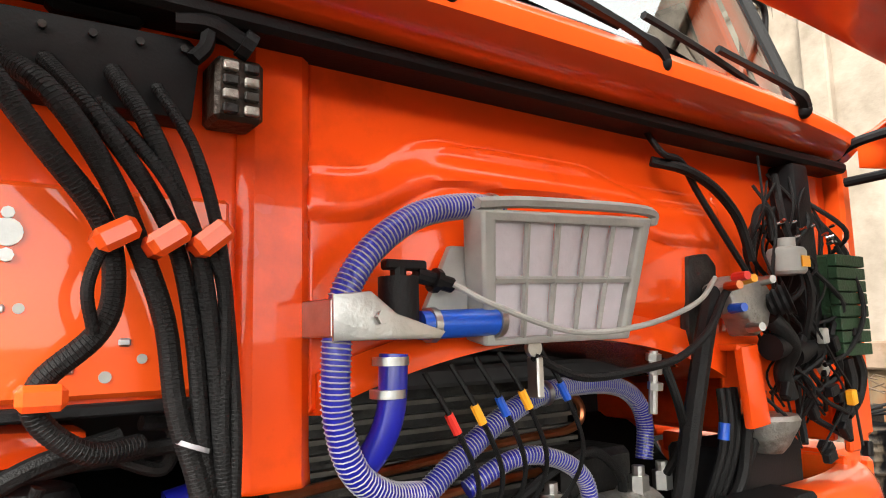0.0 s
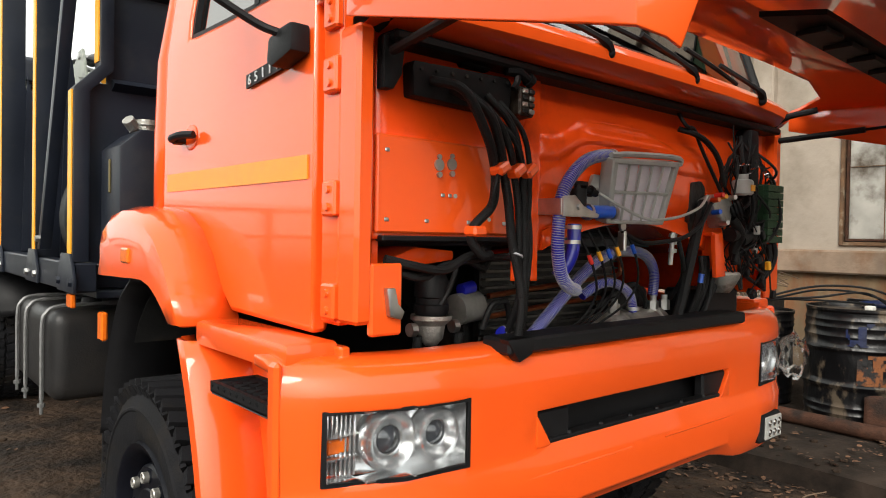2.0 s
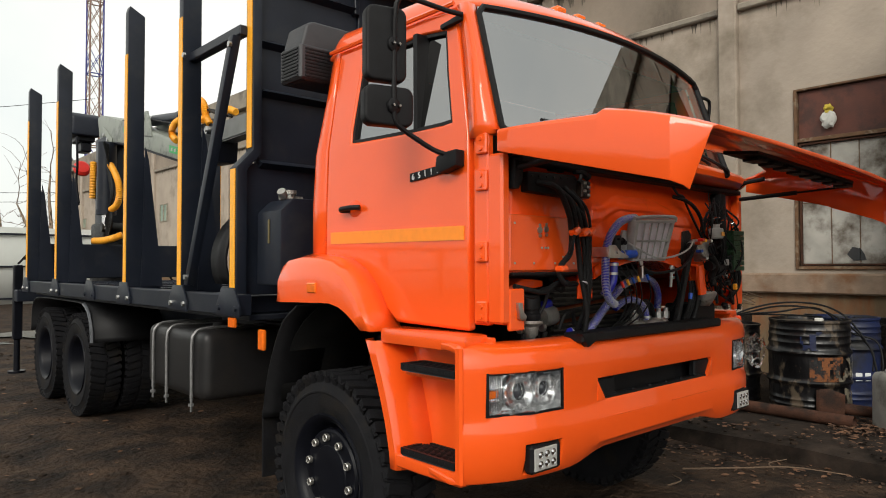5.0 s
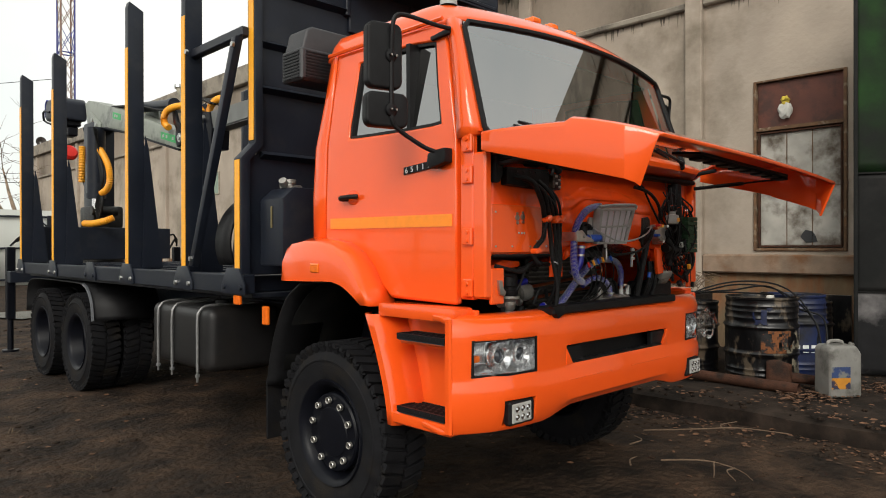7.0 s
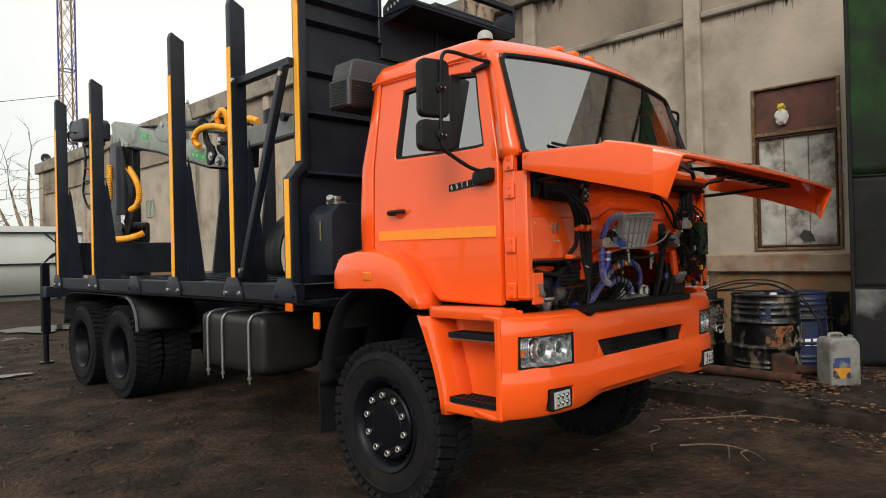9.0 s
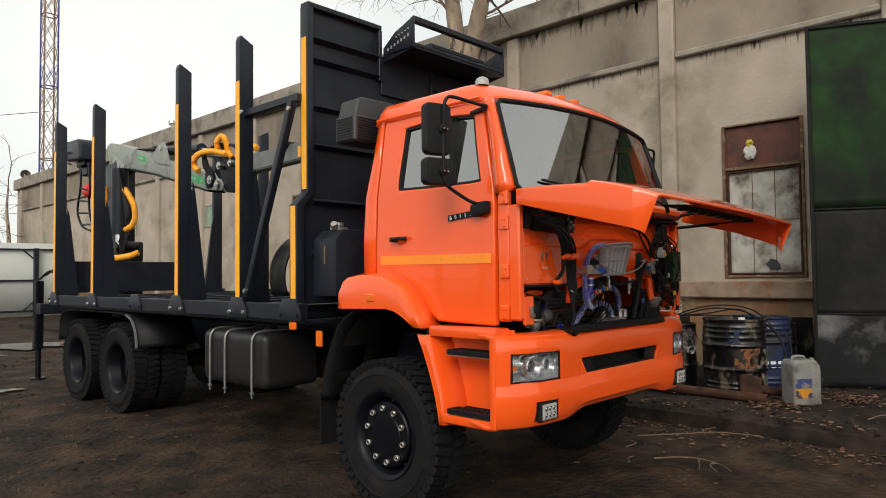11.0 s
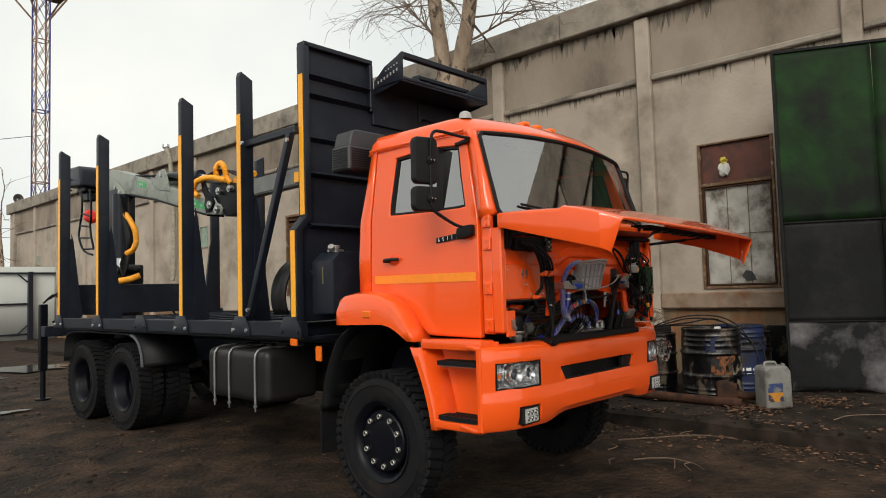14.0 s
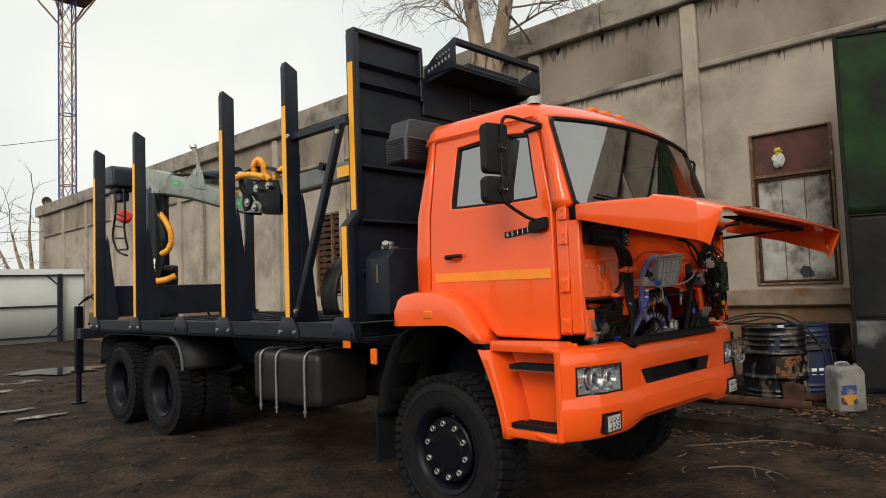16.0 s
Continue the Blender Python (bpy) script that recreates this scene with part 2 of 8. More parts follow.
ENGD = mat("grimy_engine_black", (0.010, 0.010, 0.010), 0.5, 0.2, 0.4, 12, 0.5, 50, color2=(0.045, 0.04, 0.034), c2scale=9)
RAGM = mat("pale_rag", (0.55, 0.54, 0.50), 0.9, 0, 0.15, 12, 0.4, 40)
YRAG = mat("yellow_rag", (0.55, 0.42, 0.05), 0.9, 0, 0.15, 12)
GLASS = glass_mat("side_window_glass", (0.13, 0.15, 0.155), 0.015, -0.6)
SCREEN = glass_mat("windscreen_glass", (0.55, 0.64, 0.65), 0.015, -0.7)
HOUSING = mat("muddy_black_housing", (0.006, 0.006, 0.006), 0.85, 0, 0.3, 8, 0.3, 40, color2=(0.016, 0.011, 0.007), c2scale=4, c2lo=0.55, c2hi=0.75, spec=0.1)
FINM = mat("dusty_fin_metal", (0.10, 0.095, 0.085), 0.5, 0.7, 0.2, 30)
LENS = glass_mat("headlamp_cover", (0.95, 0.96, 0.97), 0.02, 0.95)
BAGM = glass_mat("clear_film", (0.88, 0.88, 0.88), 0.25, 1.12)
REFL = mat("lamp_reflector", (0.80, 0.81, 0.82), 0.24, 0.9, 0.08, 30)


# ---- mesh helpers ----
def mesh_ob(name, bm, material, parent=None, label="", smooth=True, angle=35, out=None):
    me = bpy.data.meshes.new(name)
    bmesh.ops.recalc_face_normals(bm, faces=bm.faces)
    if out is not None:
        bm.normal_update()
        bmesh.ops.reverse_faces(bm, faces=[f for f in bm.faces if f.normal.dot(Vector(out)) < 0])
    bm.to_mesh(me)
    bm.free()
    me.materials.append(material)
    if smooth:
        me.polygons.foreach_set("use_smooth", [True] * len(me.polygons))
        me.set_sharp_from_angle(angle=radians(angle))
    ob = new(name, me)
    if parent:
        ob.parent = parent
    if label:
        ob["label"] = label
    return ob


part = mesh_ob


def thing(name, label, category, group="", kind=""):
    return tagged(new(name), label, category, group, kind)


def box(bm, x0, x1, y0, y1, z0, z1, bev=0.0, m=None, seg=1):
    r = bmesh.ops.create_cube(bm, size=1.0)
    vs = r["verts"]
    for v in vs:
        v.co = Vector(((x0 + x1) / 2 + v.co.x * (x1 - x0), (y0 + y1) / 2 + v.co.y * (y1 - y0), (z0 + z1) / 2 + v.co.z * (z1 - z0)))
    if m is not None:
        bmesh.ops.transform(bm, matrix=m, verts=vs)
    if bev:
        es = list({e for v in vs for e in v.link_edges})
        bmesh.ops.bevel(bm, geom=es, offset=bev, segments=seg, affect="EDGES", profile=0.6)


def cyl(bm, p0, p1, r0, r1=None, n=16, caps=True):
    p0, p1 = Vector(p0), Vector(p1)
    r1 = r0 if r1 is None else r1
    d = (p1 - p0).normalized()
    q = d.to_track_quat("Z", "Y").to_matrix()
    a, b = [], []
    for i in range(n):
        c, s = math.cos(2 * math.pi * i / n), math.sin(2 * math.pi * i / n)
        o = q @ Vector((c, s, 0))
        a.append(bm.verts.new(p0 + o * r0))
        b.append(bm.verts.new(p1 + o * r1))
    for i in range(n):
        j = (i + 1) % n
        bm.faces.new((a[i], a[j], b[j], b[i]))
    if caps:
        bm.faces.new(a[::-1])
        bm.faces.new(b)


def spline(pts, per=8):
    """A smooth line through the points."""
    p = [Vector(q) for q in pts]
    if len(p) < 3:
        return p
    p = [2 * p[0] - p[1]] + p + [2 * p[-1] - p[-2]]
    out = []
    for i in range(1, len(p) - 2):
        for k in range(per):
            t = k / per
            out.append(0.5 * (2 * p[i] + (p[i + 1] - p[i - 1]) * t + (2 * p[i - 1] - 5 * p[i] + 4 * p[i + 1] - p[i + 2]) * t * t
                              + (3 * p[i] - p[i - 1] - 3 * p[i + 1] + p[i + 2]) * t ** 3))
    out.append(p[-2])
    return out


def sweep(bm, pts, radii, n=8, caps=True):
    """A tube along the points; radii a number or one per point."""
    pts = [Vector(p) for p in pts]
    if not isinstance(radii, (list, tuple)):
        radii = [radii] * len(pts)
    up = Vector((0.13, 0.21, 0.97))
    rings = []
    for i, p in enumerate(pts):
        d = (pts[min(i + 1, len(pts) - 1)] - pts[max(i - 1, 0)]).normalized()
        u = d.cross(up)
        if u.length < 1e-3:
            u = d.cross(Vector((1, 0, 0)))
        u.normalize()
        w = u.cross(d).normalized()
        up = w
        rings.append([bm.verts.new(p + (u * math.cos(2 * math.pi * k / n) + w * math.sin(2 * math.pi * k / n)) * radii[i]) for k in range(n)])
    for a, b in zip(rings, rings[1:]):
        for k in range(n):
            bm.faces.new((a[k], a[(k + 1) % n], b[(k + 1) % n], b[k]))
    if caps:
        bm.faces.new(rings[0][::-1])
        bm.faces.new(rings[-1])


def tube(bm, pts, r, n=8, per=8):
    sweep(bm, spline(pts, per), r, n)


def coil(bm, pts, r, wire, pitch, n=5, per=16):
    """A wire wound round a smooth line."""
    line = spline(pts, per)
    lens = [0]
    for a, b in zip(line, line[1:]):
        lens.append(lens[-1] + (b - a).length)
    total = lens[-1]
    turns = total / pitch
    steps = int(turns * 10)
    out = []
    up = Vector((0.13, 0.21, 0.97))
    k = 0
    for i in range(steps + 1):
        s = total * i / steps
        while k < len(lens) - 2 and lens[k + 1] < s:
            k += 1
        f = (s - lens[k]) / max(1e-9, lens[k + 1] - lens[k])
        p = line[k].lerp(line[k + 1], f)
        d = (line[k + 1] - line[k]).normalized()
        u = d.cross(up).normalized()
        w = u.cross(d).normalized()
        up = w
        a = 2 * math.pi * i / 10
        out.append(p + (u * math.cos(a) + w * math.sin(a)) * r)
    sweep(bm, out, wire, 4)


def prism(bm, poly, axis, lo, hi, bev=0.0, seg=2, m=None):
    """A polygon of two coordinates, pushed along the axis from lo to hi."""
    def to(p, v):
        return {"x": (v, p[0], p[1]), "y": (p[0], v, p[1]), "z": (p[0], p[1], v)}[axis]
    a = [bm.verts.new(to(p, lo)) for p in poly]
    b = [bm.verts.new(to(p, hi)) for p in poly]
    k = len(poly)
    fs = [bm.faces.new(a), bm.faces.new(b[::-1])]
    for i in range(k):
        fs.append(bm.faces.new((a[i], b[i], b[(i + 1) % k], a[(i + 1) % k])))
    if m is not None:
        bmesh.ops.transform(bm, matrix=m, verts=a + b)
    bmesh.ops.recalc_face_normals(bm, faces=fs)
    if bev:
        es = list({e for f in fs for e in f.edges})
        bmesh.ops.bevel(bm, geom=es, offset=bev, segments=seg, affect="EDGES", profile=0.6)


def lathe(bm, prof, m, n=48):
    """A profile of (radius, along) turned about the local z, then posed by m."""
    rings = []
    for r, h in prof:
        rings.append([bm.verts.new(m @ Vector((r * math.cos(2 * math.pi * i / n), r * math.sin(2 * math.pi * i / n), h))) for i in range(n)] if r > 1e-5
                     else [bm.verts.new(m @ Vector((0, 0, h)))])
    for a, b in zip(rings, rings[1:]):
        for i in range(n):
            j = (i + 1) % n
            if len(a) == 1 and len(b) == 1:
                continue
            if len(a) == 1:
                bm.faces.new((a[0], b[i], b[j]))
            elif len(b) == 1:
                bm.faces.new((a[i], a[j], b[0]))
            else:
                bm.faces.new((a[i], a[j], b[j], b[i]))


def ring_panel(bm, outer, inner, fn, thick):
    """A panel between two loops of equal length, with a hole; fn places (u, v, depth)."""
    k = len(outer)
    ls = [[bm.verts.new(fn(p[0], p[1], d)) for p in loop] for d in (0, thick) for loop in (outer, inner)]
    for i in range(k):
        j = (i + 1) % k
        bm.faces.new((ls[0][i], ls[0][j], ls[1][j], ls[1][i]))
        bm.faces.new((ls[2][j], ls[2][i], ls[3][i], ls[3][j]))
        bm.faces.new((ls[0][j], ls[0][i], ls[2][i], ls[2][j]))
        bm.faces.new((ls[1][i], ls[1][j], ls[3][j], ls[3][i]))


def grid(bm, us, vs, fn, skip=None):
    """A sheet over two lists of values; skip(u, v) at a cell's middle leaves it open."""
    g = [[bm.verts.new(fn(u, v)) for v in vs] for u in us]
    for i in range(len(us) - 1):
        for j in range(len(vs) - 1):
            if skip and skip((us[i] + us[i + 1]) / 2, (vs[j] + vs[j + 1]) / 2):
                continue
            bm.faces.new((g[i][j], g[i + 1][j], g[i + 1][j + 1], g[i][j + 1]))
    loose = [v for v in bm.verts if not v.link_faces]
    bmesh.ops.delete(bm, geom=loose, context="VERTS")


def keep_largest(bm):
    """Leaves only the largest connected piece of a sheet."""
    left, best = set(bm.verts), set()
    while left:
        todo, piece = [left.pop()], set()
        while todo:
            v = todo.pop()
            piece.add(v)
            for e in v.link_edges:
                o = e.other_vert(v)
                if o in left:
                    left.remove(o)
                    todo.append(o)
        if len(piece) > len(best):
            best = piece
    bmesh.ops.delete(bm, geom=[v for v in bm.verts if v not in best], context="VERTS")


def solid(ob, t, offset=-1):
    md = ob.modifiers.new("thickness", "SOLIDIFY")
    md.thickness, md.offset = t, offset
    return ob


def soften(ob, w, seg=2, angle=35):
    md = ob.modifiers.new("edges", "BEVEL")
    md.width, md.segments, md.limit_method, md.angle_limit = w, seg, "ANGLE", radians(angle)
    md.harden_normals = False
    return ob


def lin(a, b, n):
    return [a + (b - a) * i / n for i in range(n + 1)]


def smooth01(a, b, v):
    t = min(1, max(0, (v - a) / (b - a)))
    return t * t * (3 - 2 * t)


# ---- ground, kerb, building, fence, mast ----
def ground_z(x, y):
    near = 1 - smooth01(14, 40, math.hypot(x, y - 5))
    h = 0.035 * noise.noise(Vector((x * 0.55, y * 0.55, 0))) + 0.018 * noise.noise(Vector((x * 2.1, y * 2.1, 3)))
    h += near * (0.010 * noise.noise(Vector((x * 5.3, y * 5.3, 7))) + 0.016 * max(0.0, noise.noise(Vector((x * 3.1, y * 3.1, 11))) - 0.1))
    # wheel ruts beside the truck
    for rx in (-2.2, -3.6):
        h -= 0.035 * math.exp(-((x - rx - 0.25 * math.sin(y * 0.4)) / 0.22) ** 2) * smooth01(0.5, 4, y)
    dip = 0.07 * (1 - smooth01(2.0, 5.0, y)) * (1 - smooth01(0.3, 2.3, x))
    return near * (h - dip) - 0.012


bm = bmesh.new()
gx = [-600, -200, -70, -30] + lin(-14, 8, 260) + [12, 30, 70, 200, 600]
gy = [-600, -200, -60, -20] + lin(-6, 20, 300) + lin(21, 45, 24) + [70, 200, 600]
grid(bm, gx, gy, lambda x, y: Vector((x, y, ground_z(x, y))))
ground = tagged(part("ground", bm, MUD), "dark wet trampled mud yard with ruts", "ground", kind="structure")

for i, (px, py, sx, sy) in enumerate(((0.6, 16.2, 1.0, 0.9), (-0.9, 14.4, 0.55, 0.35), (-1.6, 12.9, 0.45, 0.2), (-2.3, 11.3, 0.3, 0.22), (-1.9, 9.9, 0.35, 0.14), (-1.75, 8.9, 0.28, 0.12), (-2.5, 10.2, 0.2, 0.1), (-2.2, 13.6, 0.3, 0.15), (-1.2, 16.4, 0.5, 0.4))):
    bm = bmesh.new()
    rim = []
    for k in range(28):
        a = 2 * math.pi * k / 28
        f = 1 + 0.75 * noise.noise(Vector((math.cos(a) * 2.2, math.sin(a) * 2.2, i * 7.3)))
        rim.append(bm.verts.new((px + sx * f * math.cos(a), py + sy * f * math.sin(a), 0.012)))
    bm.faces.new(rim)
    tagged(part("puddle", bm, PUDDLE), "shallow puddle of standing rain water on mud", "puddle", "puddles", "structure")

# raised concrete strip along the building
bm = bmesh.new()
grid(bm, [2.52, 2.53, 2.62, 2.9, 3.4, 4.2, 5.2, 6.2], lin(-8, 24, 90),
     lambda x, y: Vector((x + 0.03 * noise.noise(Vector((y * 1.3, 0, 0))), y, -0.05 if x < 2.525 else 0.13 + 0.02 * noise.noise(Vector((x * 2, y * 2, 5))) - 0.03 * (x < 2.55))))
tagged(part("kerb", bm, KERBM), "dirty raised concrete strip along the building's foot", "kerb", kind="structure")

WX = 6.13
WIN = [(0.42, 1.58, 1.51, 3.85), (11.7, 13.15, 1.58, 3.8), (17.45, 18.45, 3.2, 3.9), (23.2, 23.9, 3.2, 3.85), (33.3, 33.95, 3.37, 3.83)]
wy = sorted(set(lin(-8, 38, 23) + [v for w in WIN for v in w[:2]]))
wz = sorted({-0.2, 0.6, 1.2, 2.4, 5.1, 6.2, 6.72} | {v for w in WIN for v in w[2:]})


def in_window(y, z):
    return any(a < y < b and c < z < d for a, b, c, d in WIN)


bm = bmesh.new()
grid(bm, wy, wz, lambda y, z: Vector((WX, y, z)), in_window)
wall = solid(tagged(part("wall_east", bm, CONCRETE, smooth=False), "stained grey precast concrete wall of an old workshop", "wall", kind="structure"), 0.3, 1)
bm = bmesh.new()
box(bm, WX + 0.9, WX + 1.0, -8, 38, 0, 6.6)
box(bm, WX + 0.32, 18, 37.7, 38, 0, 6.7)
tagged(part("wall_inner", bm, INTERIOR, smooth=False), "dark inside wall of the workshop", "wall", kind="structure")
bm = bmesh.new()
prism(bm, [(-1.9, 6.75), (-1.9, 6.90), (-8.2, 8.1), (-14.0, 8.1), (-14.0, 0.0), (-8.2, 0.0), (-8.2, 6.75)], "x", WX - 0.03, 18)
tagged(part("wall_south", bm, CONCD, smooth=False), "weathered concrete gable of the workshop rising to the south", "wall", kind="structure")
bm = bmesh.new()
box(bm, WX - 0.02, 18, -8.2, 38.0, 6.42, 6.52)
tagged(part("roof", bm, CONCD, smooth=False), "flat concrete roof edge of the workshop", "roof", kind="structure")


def trim(name, y0, y1, z0, z1, out, material, label, bev=0.02):
    b = bmesh.new()
    box(b, WX - out, WX + 0.02, y0, y1, z0, z1, bev)
    return tagged(part(name, b, material, wall), label)


# parapet band, pilasters, ledges under the upper panels
for y0 in range(-8, 38, 6):
    trim("cornice", y0 + 0.006, min(y0 + 5.994, 37.98), 6.22, 6.74, 0.20, CONCD, "weathered parapet slab with black damp stains")
PIL = [2.42 - 6.3, 2.42 - 3.15] + [2.42 + 3.15 * i for i in range(12)]
for py in PIL:
    trim("pilaster", py - 0.13, py + 0.13, 0.1, 6.2, 0.11, CONCRETE, "flat concrete pilaster")
for a, b in zip(PIL, PIL[1:]):
    trim("ledge", a + 0.135, b - 0.135, 5.08, 5.18, 0.09, CONCD, "thin sloping concrete ledge")
    rs = random.Random(int(a * 10))
    for q in range(34 if a < 2.5 else 9):
        yy, hh = rs.uniform(a + 0.16, b - 0.2), rs.uniform(0.05, 0.22 if a < 2.5 else 0.14)
        ww = rs.uniform(0.012, 0.05)
        d = bmesh.new()
        prism(d, [(yy, 5.078), (yy + ww, 5.078), (yy + ww * 0.7, 5.078 - hh * 0.6), (yy + ww * 0.5, 5.078 - hh), (yy + ww * 0.25, 5.078 - hh * 0.5)], "x", WX - 0.003, WX + 0.002)
        part("damp_shade_streak", d, STREAK, wall)
    # the parapet's deep shadow on the panels, put in as dark slivers
    for q in range(46 if a < 9 else 0):
        yy, hh = rs.uniform(a + 0.14, b - 0.25), rs.uniform(0.06, 0.34)
        ww = rs.uniform(0.03, 0.16)
        d = bmesh.new()
        prism(d, [(yy, 6.2), (yy + ww, 6.2), (yy + ww * 0.8, 6.2 - hh * 0.5), (yy + ww * 0.55, 6.2 - hh), (yy + ww * 0.2, 6.2 - hh * 0.6)], "x", WX - 0.0345 - 0.0002 * (q % 9), WX - 0.029)
        part("damp_shade_streak", d, STREAK, wall)
    trim("upper_panel", a + 0.135, b - 0.135, 5.185, 6.195, 0.03, CONCU, "upper wall panel", 0.01)
    if b < 34:
        trim("foot_band", a + 0.135, b - 0.135, -0.1, 1.2, 0.012, RUSTW, "rust-stained lower wall", 0)
trim("sill_band", 0.2, 2.28, 1.2, 1.46, 0.12, SILLM, "broad worn concrete sill with rust runs")

# near window: brown board above, stained sheet below, wooden frames
w1 = tagged(new("window_1"), "boarded workshop window with brown top board and stained lower sheet", "window", kind="structure")


def bar(bm, y0, y1, z0, z1, x0=WX - 0.035, x1=WX + 0.1, bev=0.006):
    box(bm, x0, x1, y0, y1, z0, z1, bev)


bm = bmesh.new()
bar(bm, 0.42, 0.46, 1.51, 3.85)
bar(bm, 1.54, 1.58, 1.51, 3.85)
bar(bm, 0.46, 1.54, 1.51, 1.55)
bar(bm, 0.46, 1.54, 3.15, 3.20)
bar(bm, 0.46, 1.54, 3.82, 3.85)
part("window_frame", bm, WOODF, w1, "weathered wooden window frame")
bm = bmesh.new()
box(bm, WX + 0.02, WX + 0.05, 0.465, 1.535, 3.205, 3.815, 0.004)
part("top_board", bm, BROWNP, w1, "brown painted board")
bm = bmesh.new()
grid(bm, lin(0.465, 1.535, 20), lin(1.555, 3.145, 28), lambda y, z: Vector((WX + 0.045 + 0.012 * noise.noise(Vector((y * 3, z * 3, 1))), y, z)))
solid(part("sheet", bm, WINSHEET, w1, "stained pale sheet with a torn hole"), 0.01)
bm = bmesh.new()
prism(bm, [(0.78, 1.63), (0.92, 1.62), (0.99, 1.70), (0.93, 1.79), (0.84, 1.77), (0.80, 1.70)], "x", WX + 0.02, WX + 0.034)
part("torn_hole", bm, INTERIOR, w1, "dark torn hole")
bm = bmesh.new()
for ys in (0.84, 1.16):
    bar(bm, ys - 0.004, ys + 0.004, 1.57, 3.14, WX + 0.02, WX + 0.03, 0)
bar(bm, 0.49, 1.51, 2.36, 2.368, WX + 0.02, WX + 0.03, 0)
part("seam", bm, WOODF, w1)
bm = bmesh.new()
for a in ((0.475, 0.50, 1.56, 3.14), (1.50, 1.525, 1.56, 3.14), (0.50, 1.50, 1.56, 1.585), (0.50, 1.50, 3.115, 3.14)):
    bar(bm, a[0], a[1], a[2], a[3], WX - 0.01, WX + 0.03, 0.003)
part("inner_bead", bm, RUST, w1, "rusty inner bead")
# rag hung on a nail of the top board
rag = thing("rag", "crumpled pale rag tied with yellow cloth hung on the board", "rag")
for nm, zc, sz, mt in (("cloth", 3.40, 0.085, RAGM), ("knot", 3.53, 0.05, YRAG)):
    bm = bmesh.new()
    bmesh.ops.create_icosphere(bm, subdivisions=3, radius=1.0)
    for v in bm.verts:
        d = 1 + 0.45 * noise.noise(v.co * 2.1 + Vector((zc * 9, 0, 0)))
        v.co = Vector((WX - 0.03 + v.co.x * 0.05 * d, 1.16 + v.co.y * sz * d, zc + v.co.z * sz * 1.25 * d))
    part(nm, bm, mt, rag)


PANEF = mat("pale_flaking_frame", (0.30, 0.27, 0.21), 0.8, 0, 0.25, 10, 0.3, 40)


def barred_window(i, a, b, c, d, slats):
    w = tagged(new(f"window_{i}"), "old workshop window with a rusty slatted shutter" if slats else "small dusty workshop window", "window", kind="structure")
    q = bmesh.new()
    f = 0.06 if slats else 0.035
    bar(q, a, a + f, c, d)
    bar(q, b - f, b, c, d)
    bar(q, a + f, b - f, c, c + f)
    bar(q, a + f, b - f, d - f, d)
    bar(q, (a + b) / 2 - f / 2, (a + b) / 2 + f / 2, c + f, d - f)
    part("window_frame", q, WOODF if slats else PANEF, w)
    if slats:
        for k in range(13):
            q = bmesh.new()
            z = c + 0.12 + k * (d - c - 0.2) / 12.5
            box(q, WX + 0.02, WX + 0.05, a + 0.08, b - 0.08, z, z + 0.11, 0, m=None)
            part("slat", q, RUST, w)
    else:
        q = bmesh.new()
        box(q, WX - 0.005, WX + 0.005, a + 0.035, b - 0.035, c + 0.035, d - 0.035)
        part("pane", q, mat("dusty_pane", (0.19, 0.26, 0.20), 0.3, 0, 0.35, 4), w)


for i, wv in enumerate(WIN[1:]):
    barred_window(i + 2, *wv, i == 0)

# open metal gate leaf standing off the wall
gate = tagged(new("gate_1"), "tall dark green sheet metal gate leaf standing open, scuffed foot", "gate", kind="structure")
gm = Matrix.Translation((4.95, 0.05, 0.16)) @ Matrix.Rotation(math.atan2(-0.91, 0.41), 4, "Z")
for x0, x1, z0, z1, mt in ((0, 1.19, 2.22, 4.56, GATEG), (1.196, 2.9, 2.22, 4.56, GATEG), (0, 1.19, 0.9, 2.214, GATED), (1.196, 2.9, 0.9, 2.214, GATED)):
    bm = bmesh.new()
    grid(bm, lin(x0, x1, 16), lin(z0, z1, 20), lambda u, z: gm @ Vector((u, -0.004 + 0.012 * noise.noise(Vector((u * 1.6, z * 1.6, 4))) * smooth01(0, 0.15, min(u - x0, x1 - u, z - z0, z1 - z)), z)))
    solid(part("panel", bm, mt, gate, "dented sheet, faded green over black" if mt is GATEG else "dented dull black sheet"), 0.006)
bm = bmesh.new()
grid(bm, lin(0, 2.9, 60), lin(0, 0.9, 14), lambda u, z: gm @ Vector((u, -0.004 + 0.01 * noise.noise(Vector((u * 2, z * 2, 8))), z + (0.05 * noise.noise(Vector((u * 3, 1, 2))) + 0.03 * noise.noise(Vector((u * 11, 1, 2))) if z < 0.01 else 0))))
solid(part("foot_plate", bm, GATEB, gate, "black foot plate with pale scuffs and ragged edge"), 0.006)
for a in ((0, 0.04, 0.02, 4.56), (0.04, 2.9, 4.52, 4.56), (0.04, 2.9, 2.205, 2.225), (0.04, 2.9, 0.895, 0.91)):
    bm = bmesh.new()
    box(bm, a[0], a[1], -0.034, -0.012, a[2], a[3], 0.004, gm)
    part("rail", bm, GATED, gate)

